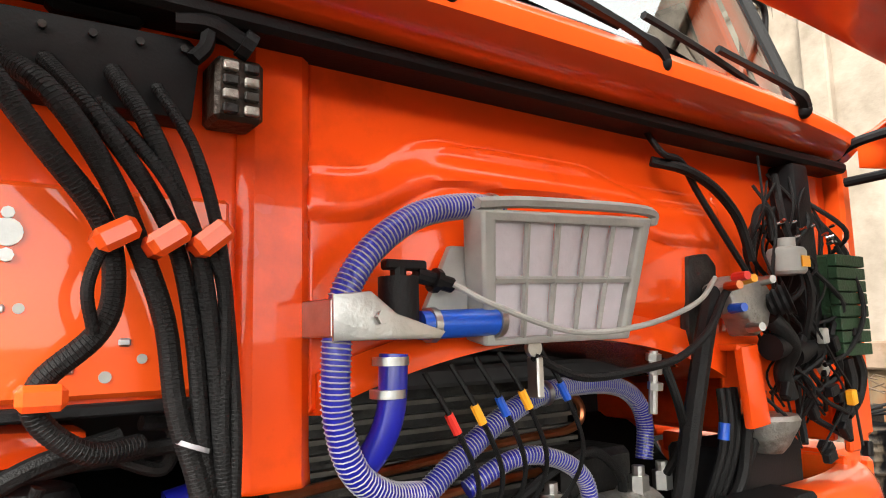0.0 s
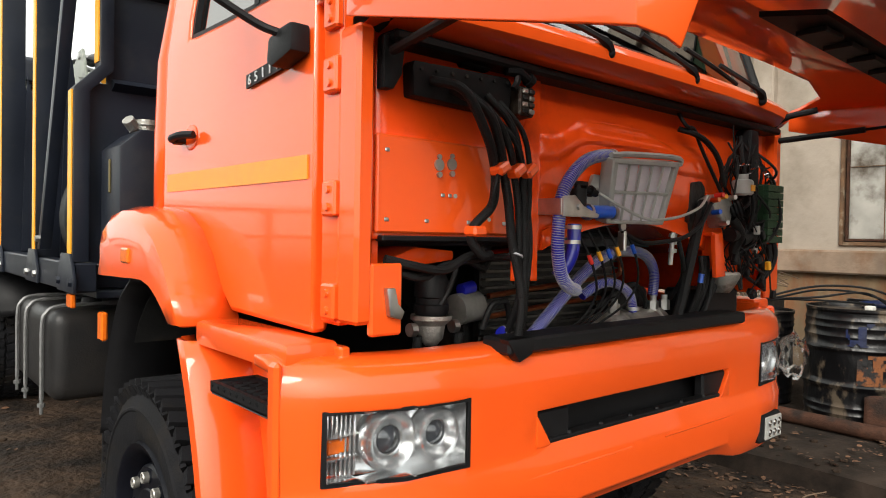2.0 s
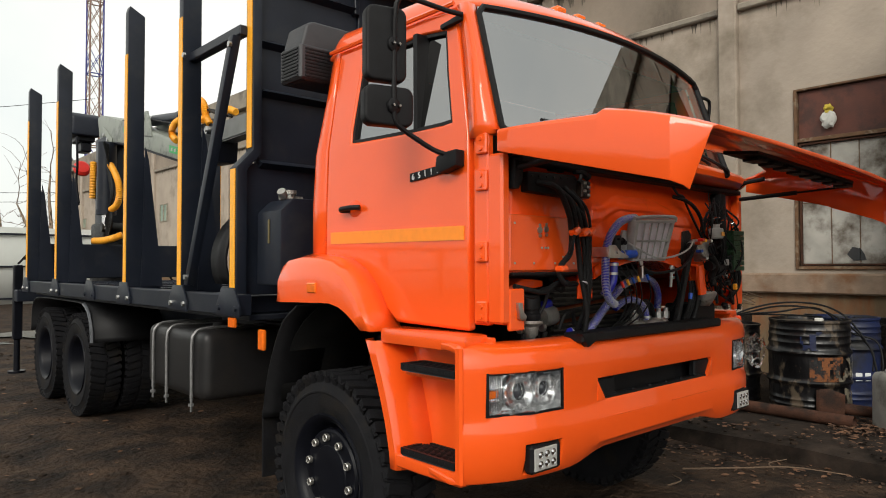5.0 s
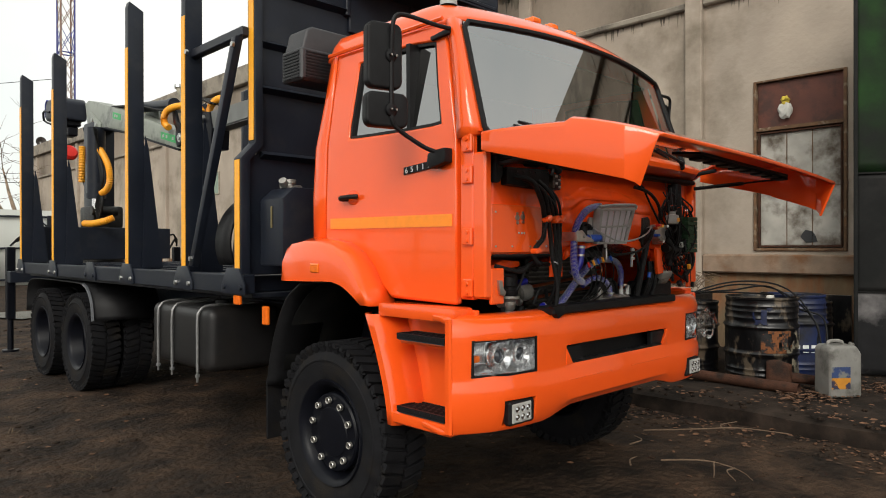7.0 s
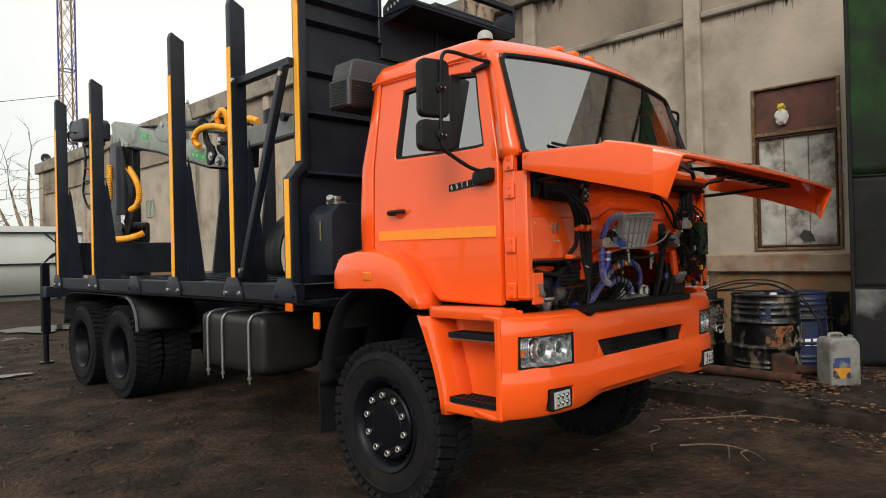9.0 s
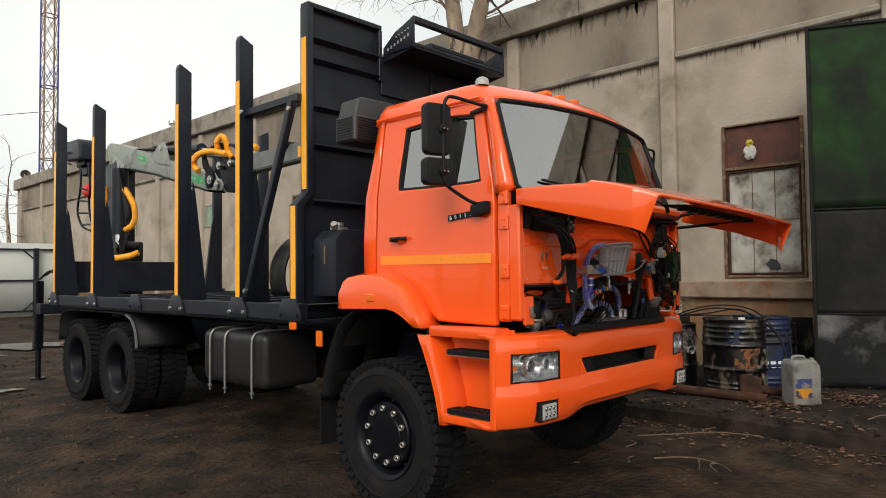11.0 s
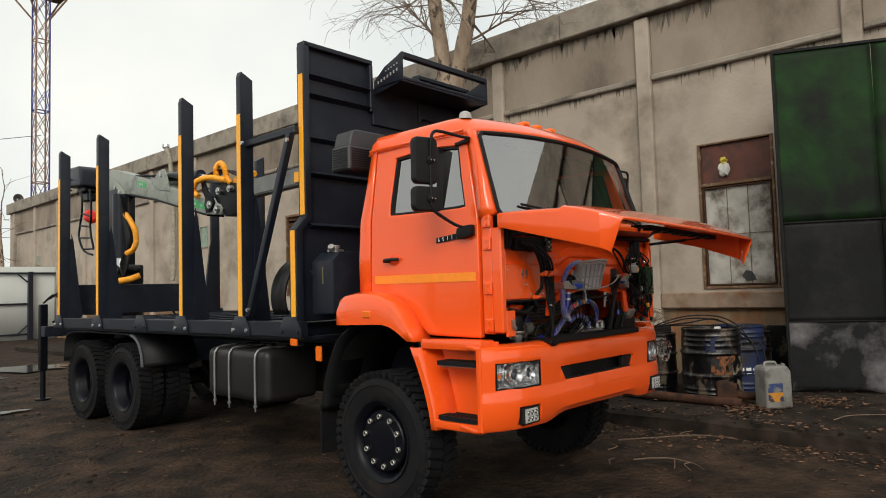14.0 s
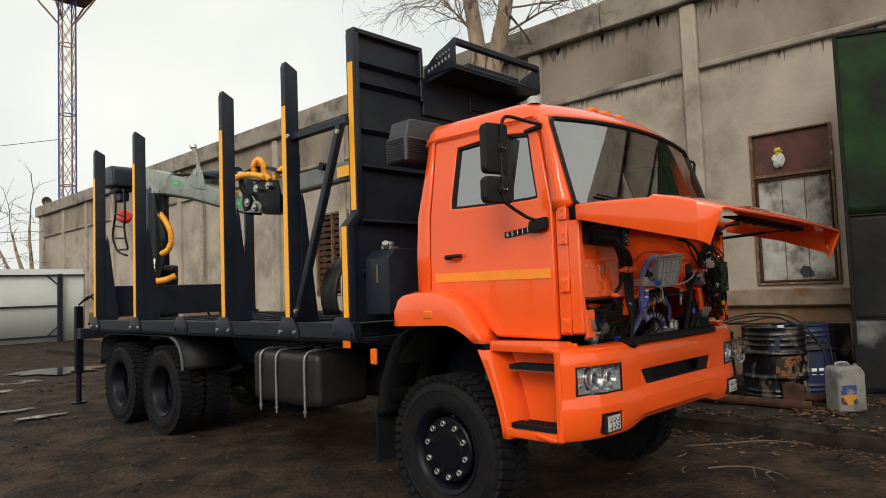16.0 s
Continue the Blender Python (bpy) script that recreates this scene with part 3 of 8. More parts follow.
# loudspeaker on the roof's far corner
spk = thing("loudspeaker", "small round horn loudspeaker on the roof corner", "loudspeaker")
bm = bmesh.new()
lathe(bm, [(0.02, -0.25), (0.08, -0.2), (0.11, -0.1), (0.23, 0.06), (0.25, 0.08), (0.22, 0.06), (0.07, -0.1), (0, -0.08)], Matrix.Translation((6.36, 37.6, 7.05)) @ Matrix.Rotation(radians(90), 4, "X"), 20)
part("horn", bm, mat("weathered_horn_grey", (0.10, 0.09, 0.085), 0.5, 0.3, 0.2, 10), spk, "dark weathered horn")
bm = bmesh.new()
cyl(bm, (6.36, 37.7, 6.5), (6.36, 37.7, 7.05), 0.03, n=8)
part("bracket", bm, STEEL, spk)
# flue pipe and downpipe on the wall
flue = thing("flue_pipe", "rusty flue pipe rising over the wall's top", "pipe")
bm = bmesh.new()
tube(bm, [(WX - 0.25, 19.4, 2.2), (WX - 0.2, 19.4, 2.6), (WX - 0.2, 19.4, 4.5), (WX - 0.25, 19.5, 6.2), (WX - 0.3, 19.7, 6.75)], 0.075, 10)
part("pipe", bm, PANEF, flue)
bm = bmesh.new()
cyl(bm, (WX - 0.3, 19.7, 6.75), (WX - 0.3, 19.72, 6.85), 0.12, 0.12, 10)
part("cap", bm, STEEL, flue)

# sheet fence far behind
FY = 31.0
fence = tagged(new("fence"), "pale metal sheet fence on dark posts and rails", "fence", kind="structure")
for k in range(14):
    x1 = 5.0 - 4.2 * k + (1.1 if k == 0 else 0)
    x0 = 5.0 - 4.2 * (k + 1) if k else 5.0 - 4.2
    bm = bmesh.new()
    grid(bm, lin(x0 + 0.005, x1 - 0.005, 40), [0, 3.18], lambda x, z: Vector((x, FY + 0.006 * math.sin(x * 22), z)))
    solid(part("sheet", bm, FENCEM, fence), 0.01)
    xp = 5.0 - 4.2 * k
    bm = bmesh.new()
    box(bm, xp - 0.1, xp + 0.08, FY - 0.24, FY - 0.06, -0.1, 2.96, 0.01)
    part("post", bm, DARKBODY, fence)
    for z in (0.2, 1.52, 2.86):
        bm = bmesh.new()
        box(bm, xp - 4.11, xp - 0.105, FY - 0.12, FY - 0.04, z, z + 0.075, 0.005)
        part("rail", bm, DARKBODY, fence)
    for a, b in (((xp - 0.1, 2.5), (xp - 0.5, 2.88)), ((xp - 0.1, 0.62), (xp - 0.5, 0.24)), ((xp - 4.1, 2.5), (xp - 3.7, 2.88)), ((xp - 4.1, 0.62), (xp - 3.7, 0.24))):
        bm = bmesh.new()
        cyl(bm, (a[0], FY - 0.1, a[1]), (b[0], FY - 0.1, b[1]), 0.03, n=4)
        part("corner_brace", bm, DARKBODY, fence)
bm = bmesh.new()
box(bm, 5.09, 6.1, FY - 0.12, FY - 0.04, 2.86, 2.935, 0.005)
part("rail", bm, DARKBODY, fence)

# lattice mast
mast = thing("lattice_mast", "tall slim lattice radio mast in faded blue and rust", "mast")
MX, MY, MW = 9.36, 44.0, 0.385
corners = [(MX - MW, MY - MW), (MX + MW, MY - MW), (MX + MW, MY + MW), (MX - MW, MY + MW)]
for k, (cx, cy) in enumerate(corners):
    bm = bmesh.new()
    cyl(bm, (cx, cy, 0), (cx, cy, 27), 0.05, n=6)
    part("leg", bm, MASTB if k % 2 else MASTO, mast)
for k in range(18):
    z0, z1 = 1.5 * k, 1.5 * k + 1.5
    for a in range(4):
        c0, c1 = corners[a], corners[(a + 1) % 4]
        for q0, q1, r in ((c0 + (z0,), c1 + (z1,), 0.022), (c1 + (z0,), c0 + (z1,), 0.022), (c0 + (z0,), c1 + (z0,), 0.04)):
            if r < 0.03 or k % 3 == 0:
                bm = bmesh.new()
                cyl(bm, q0, q1, r, n=4)
                part("brace", bm, MASTB if k % 4 == 1 else MASTO, mast)
bm = bmesh.new()
for sx in (-1, 1):
    for sy in (-1, 1):
        cyl(bm, (MX + sx * MW, MY + sy * MW, 19.4), (MX + sx * 1.5, MY + sy * 1.5, 21.3), 0.06, n=5)
box(bm, MX - 1.6, MX + 1.6, MY - 1.6, MY + 1.6, 21.3, 21.45, 0.02)
part("work_stage", bm, MASTO, mast)


# ---- truck ----
truck = thing("timber_truck", "bright orange timber truck, front flap open, dark empty log platform", "truck")


def tpart(name, bm, material, label="", parent=None, **k):
    return part(name, bm, material, parent or truck, label, **k)


def side_x(z):
    return 1.15 - 0.075 * smooth01(2.1, 2.85, z)


def wheel_parts(host, dual):
    """A wheel about the origin, its outer face towards -x."""
    turn = Matrix.Rotation(radians(-90), 4, "Y")
    R, W = 0.54, 0.155
    b = bmesh.new()
    lathe(b, [(0.285, W - 0.03), (0.335, W - 0.010), (0.38, W), (0.425, W + 0.002), (0.430, W + 0.007), (0.438, W + 0.007), (0.443, W), (0.47, W - 0.012), (0.505, W - 0.028), (0.52, W - 0.05), (0.522, 0), (0.52, -W + 0.05), (0.505, -W + 0.028), (0.44, -W + 0.005), (0.36, -W), (0.285, -W + 0.03), (0.27, 0), (0.285, W - 0.03)], turn, 64)
    for k in range(46):
        for s in (-1, 1):
            a = 2 * math.pi * (k + (0.5 if s > 0 else 0)) / 46
            lug = Matrix.Rotation(a, 4, "X") @ Matrix.Translation((s * 0.078, 0, 0.527)) @ Matrix.Rotation(s * radians(14), 4, "Z")
            box(b, -0.072, 0.066, -0.025, 0.025, -0.02, 0.013, 0, lug)
            sh = Matrix.Rotation(a, 4, "X") @ Matrix.Translation((s * (W - 0.018), 0, 0.497)) @ Matrix.Rotation(s * radians(24), 4, "Y")
            box(b, -0.008, 0.010, -0.021, 0.021, -0.028, 0.026, 0, sh)
    part("tyre", b, RUBBER, host, "black all-terrain tyre, dusty tread", angle=30)
    b = bmesh.new()
    deep = -0.10 if dual else 0.045
    lathe(b, [(0.318, W - 0.02), (0.312, W - 0.004), (0.294, W - 0.010), (0.270, W - 0.04), (0.255, deep + 0.02), (0.235, deep - 0.01), (0.20, deep + 0.03), (0.185, deep + 0.05), (0.05, deep + 0.05), (0, deep + 0.05)], turn, 48)
    lathe(b, [(0.30, -W + 0.02), (0.285, -W + 0.01), (0.26, -W + 0.05), (0.255, 0.0)], turn, 48)
    part("rim", b, BLACKRIM, host, "black steel rim")
    if not dual:
        b = bmesh.new()
        lathe(b, [(0.235, deep + 0.035), (0.232, deep + 0.062), (0.222, deep + 0.072), (0.15, deep + 0.075), (0.145, deep + 0.081), (0.13, deep + 0.083), (0, deep + 0.084)], turn, 48)
        part("hub_cover", b, BLACKRIM, host, "black hub cover")
        for k in range(10):
            a = 2 * math.pi * k / 10 + 0.1
            p = Vector((-(deep + 0.07), 0.190 * math.sin(a), 0.190 * math.cos(a)))
            b = bmesh.new()
            cyl(b, p, p + Vector((-0.008, 0, 0)), 0.027, 0.025, 14)
            part("nut_washer", b, BLACKRIM, host)
            b = bmesh.new()
            lathe(b, [(0.020, 0.008), (0.021, 0.026), (0.018, 0.030), (0.0135, 0.028), (0.013, 0.012), (0, 0.012)], Matrix.Translation(p) @ Matrix.Rotation(radians(-90), 4, "Y"), 12)
            part("wheel_nut", b, NUTM, host, "bright wheel nut")
            b = bmesh.new()
            cyl(b, p + Vector((-0.012, 0, 0)), p + Vector((-0.022, 0, 0)), 0.0095, 0.008, 10)
            part("stud", b, BLACKRIM, host)
        for k in range(12):
            a = 2 * math.pi * k / 12
            b = bmesh.new()
            p = Vector((-(deep - 0.004), 0.236 * math.sin(a), 0.236 * math.cos(a)))
            cyl(b, p, p + Vector((-0.006, 0, 0)), 0.014, 0.014, 8)
            part("vent_hole", b, INTERIOR, host)


NUTM = mat("bright_nut_metal", (0.50, 0.48, 0.44), 0.35, 0.8, 0.1, 30)
wheel = new("wheel")
wheel.parent = truck
wheel["label"] = "front wheel with black rim and bright nuts"
wheel_parts(wheel, False)
wheel.matrix_basis = pose(-1.135, 1.205, 0.462)
wl2 = copy_thing(wheel, pose(1.135, 1.205, 0.462, 0, 0, 180))
rear = new("wheel")
rear.parent = truck
rear["label"] = "rear wheel with deep black rim"
wheel_parts(rear, True)
rear.matrix_basis = pose(-1.08, 6.1, 0.525)
for ry in (6.1, 7.42):
    for rx, rz in ((-1.08, 0), (-0.74, 180), (1.08, 180), (0.74, 0)):
        if (ry, rx) != (6.1, -1.08):
            copy_thing(rear, pose(rx, ry, 0.525, 0, 0, rz))

# chassis
for s in (-1, 1):
    bm = bmesh.new()
    box(bm, s * 0.43 - 0.045, s * 0.43 + 0.045, 0.3, 8.6, 0.82, 1.1, 0.01)
    tpart("chassis_rail", bm, DARKBODY)
for ay in (1.205, 6.1, 7.42):
    bm = bmesh.new()
    cyl(bm, (-1.05, ay, 0.53), (1.05, ay, 0.53), 0.085, n=14)
    bmesh.ops.create_uvsphere(bm, u_segments=16, v_segments=10, radius=0.24, matrix=Matrix.Translation((0.1, ay, 0.54)))
    tpart("axle", bm, ENGD)
    for s in (-1, 1):
        bm = bmesh.new()
        tube(bm, [(s * 0.55, ay - 0.7, 0.78), (s * 0.55, ay - 0.3, 0.70), (s * 0.55, ay, 0.66), (s * 0.55, ay + 0.3, 0.70), (s * 0.55, ay + 0.7, 0.78)], 0.045, 6)
        tpart("leaf_spring", bm, ENGD)
bm = bmesh.new()
cyl(bm, (0, 1.6, 0.75), (0.05, 6.0, 0.62), 0.06, n=12)
tpart("drive_shaft", bm, ENGD)
bm = bmesh.new()
box(bm, -0.5, 0.5, 2.4, 3.6, 0.6, 1.1, 0.05)
tpart("gearbox", bm, ENGD)
for y in (2.6, 4.6, 5.4, 8.4):
    bm = bmesh.new()
    box(bm, -0.38, 0.38, y - 0.05, y + 0.05, 0.86, 1.06, 0.01)
    tpart("cross_member", bm, DARKBODY)

# fuel tank with straps
STRAPM = mat("dull_zinc_strap", (0.20, 0.20, 0.20), 0.5, 0.6, 0.2, 25, 0.1, 100)
TANKM = mat("textured_black_tank", (0.012, 0.0115, 0.012), 0.42, 0, 0.25, 9, 0.15, 120, color2=(0.022, 0.019, 0.017), c2scale=3, c2lo=0.5, c2hi=0.75, spec=0.35)
bm = bmesh.new()
box(bm, -1.27, -0.66, 2.78, 3.88, 0.60, 1.10, 0.09, seg=5)
tank = tpart("fuel_tank", bm, TANKM, "black rectangular fuel tank with three strap bands")
for y in (2.95, 3.42, 3.70):
    bm = bmesh.new()
    tube(bm, [(-0.72, y, 1.113), (-1.0, y, 1.113), (-1.2, y, 1.108), (-1.262, y, 1.075), (-1.283, y, 1.0), (-1.284, y, 0.7), (-1.284, y, 0.60)], 0.012, 6)
    cyl(bm, (-1.284, y, 0.60), (-1.284, y, 0.52), 0.009, n=6)
    cyl(bm, (-1.284, y, 0.58), (-1.284, y, 0.56), 0.02, n=6)
    part("strap", bm, STRAPM, tank, "dull zinc strap band")
bm = bmesh.new()
cyl(bm, (-1.0, 3.1, 1.1), (-1.0, 3.1, 1.14), 0.06, 0.05, 16)
part("cap", bm, BLACKPLA, tank)
bm = bmesh.new()
cyl(bm, (-0.85, 3.95, 0.6), (-0.85, 4.15, 0.6), 0.09, n=14)
tpart("exhaust_pipe", bm, RUST)

# cab
for s in (-1, 1):
    def side(y, z, d, s=s):
        return Vector((s * (side_x(z) - d), y, z))
    outer = [(0.27, 1.27), (0.27, 1.7), (0.27, 2.14), (0.33, 2.4), (0.42, 2.76), (0.65, 2.78), (1.0, 2.78), (1.38, 2.78), (1.39, 2.5), (1.40, 2.2), (1.41, 1.9), (1.42, 1.45), (1.0, 1.45), (0.78, 1.28)]
    inner = [(0.55, 2.21), (0.45, 2.21), (0.385, 2.215), (0.44, 2.45), (0.485, 2.68), (0.66, 2.70), (0.95, 2.70), (1.155, 2.69), (1.17, 2.5), (1.185, 2.3), (1.185, 2.225), (1.1, 2.22), (0.9, 2.215), (0.7, 2.21)]
    bm = bmesh.new()
    ring_panel(bm, outer, inner, side, 0.05)
    door = soften(tpart("door", bm, ORANGE, "orange cab door with amber reflective stripe"), 0.012)
    bm = bmesh.new()
    ring_panel(bm, [(p[0], p[1]) for p in inner], [(0.77 + (p[0] - 0.77) * 0.955, 2.455 + (p[1] - 2.455) * 0.93) for p in inner], lambda y, z, d, s=s: Vector((s * (side_x(z) - 0.012 - d), y, z)), 0.02)
    part("window_seal", bm, BLACKPLA, door)
    bm = bmesh.new()
    prism(bm, [(0.635, 2.22), (0.665, 2.22), (0.668, 2.69), (0.638, 2.69)], "x", s * 1.06, s * 1.135)
    part("window_divider", bm, BLACKPLA, door)
    for loop in ([(0.40, 2.23), (0.635, 2.23), (0.638, 2.685), (0.49, 2.67)], [(0.665, 2.23), (1.17, 2.235), (1.145, 2.68), (0.668, 2.685)]):
        bm = bmesh.new()
        ring = [bm.verts.new((s * (side_x(z) - 0.03), y, z)) for y, z in loop]
        bm.faces.new(ring)
        pane = part("pane", bm, GLASS, door, "tinted side window glass", out=(s, 0, 0))
        pane.visible_shadow = False
    bm = bmesh.new()
    prism(bm, [(0.297, 1.674), (1.362, 1.680), (1.362, 1.745), (0.297, 1.738)], "x", s * 1.148, s * 1.154)
    part("reflective_stripe", bm, ORTAPE, door, "amber reflective tape")
    bm = bmesh.new()
    tube(bm, [(s * 1.16, 1.22, 1.86), (s * 1.195, 1.20, 1.862), (s * 1.197, 1.12, 1.866), (s * 1.165, 1.07, 1.868)], 0.014, 8)
    box(bm, s * 1.17 - 0.02, s * 1.17 + 0.02, 1.17, 1.225, 1.845, 1.88, 0.006)
    part("handle", bm, BLACKPLA, door, "black door handle")
    bm = bmesh.new()
    bmesh.ops.create_uvsphere(bm, u_segments=20, v_segments=12, radius=1.0)
    for v in bm.verts:
        v.co = Vector((s * 1.149 + v.co.x * 0.004, 1.135 + v.co.y * 0.06, 1.865 + v.co.z * 0.045))
    part("handle_cup", bm, ORANGE_IN, door)
    # rear corner of the cab behind the door
    bm = bmesh.new()
    grid(bm, [0, 1, 2, 3], [1.45, 1.9, 2.2, 2.5, 2.78], lambda u, z, s=s: Vector((s * (side_x(z) - (0, 0.0, 0.012, 0.06)[int(u)]), (1.395, 1.50, 1.54, 1.56)[int(u)] + 0.032 - 0.11 * smooth01(1.9, 2.9, z) * (0.3 + 0.7 * (u > 0)), z)))
    solid(tpart("cab_corner", bm, ORANGE), 0.03)
    bm = bmesh.new()
    sweep(bm, [(s * 1.098, y, 2.785) for y in (0.42, 0.6, 0.9, 1.2, 1.45)], 0.012, 6)
    tpart("roof_gutter", bm, ORANGE)
    # screen pillar
    bm = bmesh.new()
    vs = lin(0, 1, 10)

    def pil(u, v, s=s):
        a = Vector((s * (1.085 - 0.045 * v), 0.135 + 0.20 * v, 2.14 + 0.63 * v))
        z = 2.12 + 0.66 * v
        b = Vector((s * (side_x(z) + 0.001), 0.262 + 0.155 * v ** 1.4, z))
        c = a.lerp(b, u)
        c += Vector((s * 0.03, -0.03, 0)) * math.sin(math.pi * u)
        return c
    grid(bm, lin(0, 1, 5), vs, pil)
    solid(tpart("screen_pillar", bm, ORANGE), 0.03)

bm = bmesh.new()


def roof_pt(x, t):
    u = x / 1.09
    y0, y1 = 0.37 - 0.13 * (1 - u * u), 1.50
    y = y0 + (y1 - y0) * t
    front = 1 - (1 - min(1, t / 0.30)) ** 3
    back = 1 - (1 - min(1, (1 - t) / 0.05)) ** 3
    z = 2.75 + (0.03 + 0.15 * (1 - abs(u) ** 36) * min(front, back) + 0.045 * (1 - u * u)) * (1 if abs(u) < 0.999 else 0.3)
    return Vector((x * (1 - 0.02 * abs(u)), y, z))


grid(bm, [-1.095, -1.088, -1.078, -1.06, -1.03, -0.98, -0.85] + lin(-0.7, 0.7, 14) + [0.85, 0.98, 1.03, 1.06, 1.078, 1.088, 1.095], [0, 0.02, 0.05, 0.09, 0.14, 0.2, 0.27, 0.35, 0.5, 0.65, 0.8, 0.88, 0.92, 0.95, 0.98, 1.0], roof_pt)
roof_ob = solid(tpart("cab_roof", bm, ORANGE, "orange cab roof"), 0.03)
bm = bmesh.new()
box(bm, -1.0, 1.0, 1.50, 1.54, 1.4, 2.78, 0.015)
tpart("cab_back", bm, ORANGE)
bm = bmesh.new()
for x, y, z, sx, sy, sz in ((0, 1.46, 2.1, 1.98, 0.02, 1.3), (0, 0.9, 1.52, 2.16, 1.2, 0.04), (0, 0.42, 2.10, 2.1, 0.34, 0.12), (0, 0.9, 2.74, 2.0, 1.0, 0.02)):
    box(bm, x - sx / 2, x + sx / 2, y - sy / 2, y + sy / 2, z - sz / 2, z + sz / 2, 0.008)
tpart("cab_lining", bm, INTERIOR, "dark cab lining and dashboard")
for s in (-1, 1):
    bm = bmesh.new()
    prism(bm, [(0.30, 1.54), (1.44, 1.54), (1.44, 2.19), (0.30, 2.19)], "x", min(s * 1.03, s * 1.085), max(s * 1.03, s * 1.085), 0.015)
    tpart("door_lining", bm, INTERIOR, "dark inner door panel")
    bm = bmesh.new()
    box(bm, s * 0.55 - 0.26, s * 0.55 + 0.26, 1.10, 1.26, 1.60, 2.28, 0.05, seg=3)
    box(bm, s * 0.55 - 0.26, s * 0.55 + 0.26, 0.74, 1.22, 1.56, 1.70, 0.05, seg=3)
    tpart("cab_seat", bm, INTERIOR, "dark cloth cab seat")
bm = bmesh.new()
ring = [Vector((-0.55 + 0.22 * math.cos(a), 0.62 + 0.10 * math.sin(a), 2.10 + 0.20 * math.sin(a))) for a in lin(0, 2 * math.pi, 28)]
sweep(bm, ring, 0.015, 6, False)
cyl(bm, (-0.55, 0.62, 2.10), (-0.55, 0.56, 1.96), 0.04, n=10)
tpart("steering_wheel", bm, BLACKPLA, "black steering wheel")


def screen(u, v, push=0.0):
    return Vector((u * (1.075 - 0.045 * v), 0.135 + 0.20 * v - 0.12 * (1 - u * u) - push, 2.135 + 0.63 * v + 0.03 * (1 - u * u) * v))


bm = bmesh.new()
grid(bm, lin(-1, 1, 24), lin(0, 1, 8), screen)
ws = tpart("windscreen", bm, SCREEN, "large curved windscreen reflecting the pale sky", out=(0, -1, 0.3))
ws.visible_shadow = False
bm = bmesh.new()
loop = [screen(u, 0, 0.005) for u in lin(-0.97, 0.97, 20)] + [screen(1, v, 0.005) for v in lin(0.06, 0.94, 8)] + [screen(u, 1, 0.005) for u in lin(0.97, -0.97, 20)] + [screen(-1, v, 0.005) for v in lin(0.94, 0.06, 8)]
sweep(bm, loop + [loop[0]], 0.016, 6, False)
tpart("windscreen_seal", bm, BLACKPLA, "black rubber windscreen seal")

# scuttle beam under the windscreen
bm = bmesh.new()
COWL = [(0.15, 2.03), (0.06, 2.035), (0.015, 2.05), (-0.015, 2.075), (-0.02, 2.105), (0.0, 2.13), (0.05, 2.145), (0.14, 2.15)]
grid(bm, lin(-1.12, 1.12, 24), lin(0, 7, 7), lambda x, k: Vector((x, COWL[int(k)][0] + 0.05 * (x / 1.12) ** 4 - (0.05 * (1 - (x / 1.12) ** 2) if k > 5 else 0.02 * (1 - (x / 1.12) ** 2)), COWL[int(k)][1])))
tpart("scuttle", bm, ORANGE, "rounded orange beam under the windscreen")
bm = bmesh.new()
box(bm, -1.06, 1.06, 0.04, 0.15, 2.005, 2.034, 0.008)
tpart("scuttle_seal", bm, BLACKPLA)

# front bulkhead with its arch over the engine
bm = bmesh.new()


def low(x):
    if x < -0.56:
        return 1.52
    if x < -0.46:
        return 1.40
    if x < 0.54:
        return 1.49 + 0.10 * math.sin(math.pi * (x + 0.46) / 1.0) ** 0.8
    return 1.40


def relief(x, z):
    """Pressed swages of the bulkhead."""
    y = 0.125
    y -= 0.018 * smooth01(-0.30, -0.20, x) * (1 - smooth01(0.50, 0.62, x)) * smooth01(1.62, 1.66, z) * (1 - smooth01(1.86, 1.90, z))
    y -= 0.02 * smooth01(-0.555, -0.545, x) * (1 - smooth01(-0.475, -0.465, x))
    lift = 0.070 * smooth01(-0.40, -0.22, x) * (1 - smooth01(0.10, 0.34, x) * 0.9)
    y -= 0.009 * smooth01(1.775 + lift, 1.785 + lift, z) * (1 - smooth01(1.838 + lift, 1.848 + lift, z)) * smooth01(-0.465, -0.45, x) * (1 - smooth01(0.50, 0.53, x))
    return y


fx = sorted(set(lin(-1.07, -0.57, 12) + [-0.561, -0.559, -0.55, -0.54, -0.48, -0.47, -0.461, -0.459] + lin(-0.45, 0.53, 40) + [0.539, 0.541] + lin(0.56, 1.07, 12)))
grid(bm, fx, lin(0, 1, 64), lambda x, t: Vector((x, relief(x, low(x) + (2.04 - low(x)) * t), low(x) + (2.04 - low(x)) * t)))
solid(tpart("bulkhead", bm, ORANGE_IN, "orange pressed steel front bulkhead"), 0.012)
bm = bmesh.new()
arch = [Vector((x, 0.105, low(x) + 0.004)) for x in lin(-0.45, 0.53, 24)]
grid(bm, lin(0, 24, 24), [0, 1, 2], lambda k, v: arch[int(k)] + Vector((0, (0, 0.0, 0.25)[int(v)], (0.05, 0, -0.02)[int(v)])))
solid(tpart("arch_flange", bm, ORANGE_IN), 0.01)
bm = bmesh.new()
box(bm, -1.07, -0.575, 0.098, 0.118, 1.535, 1.785, 0.006)
plate = tpart("cover_plate", bm, ORANGE, "flat orange cover plate with rivets")
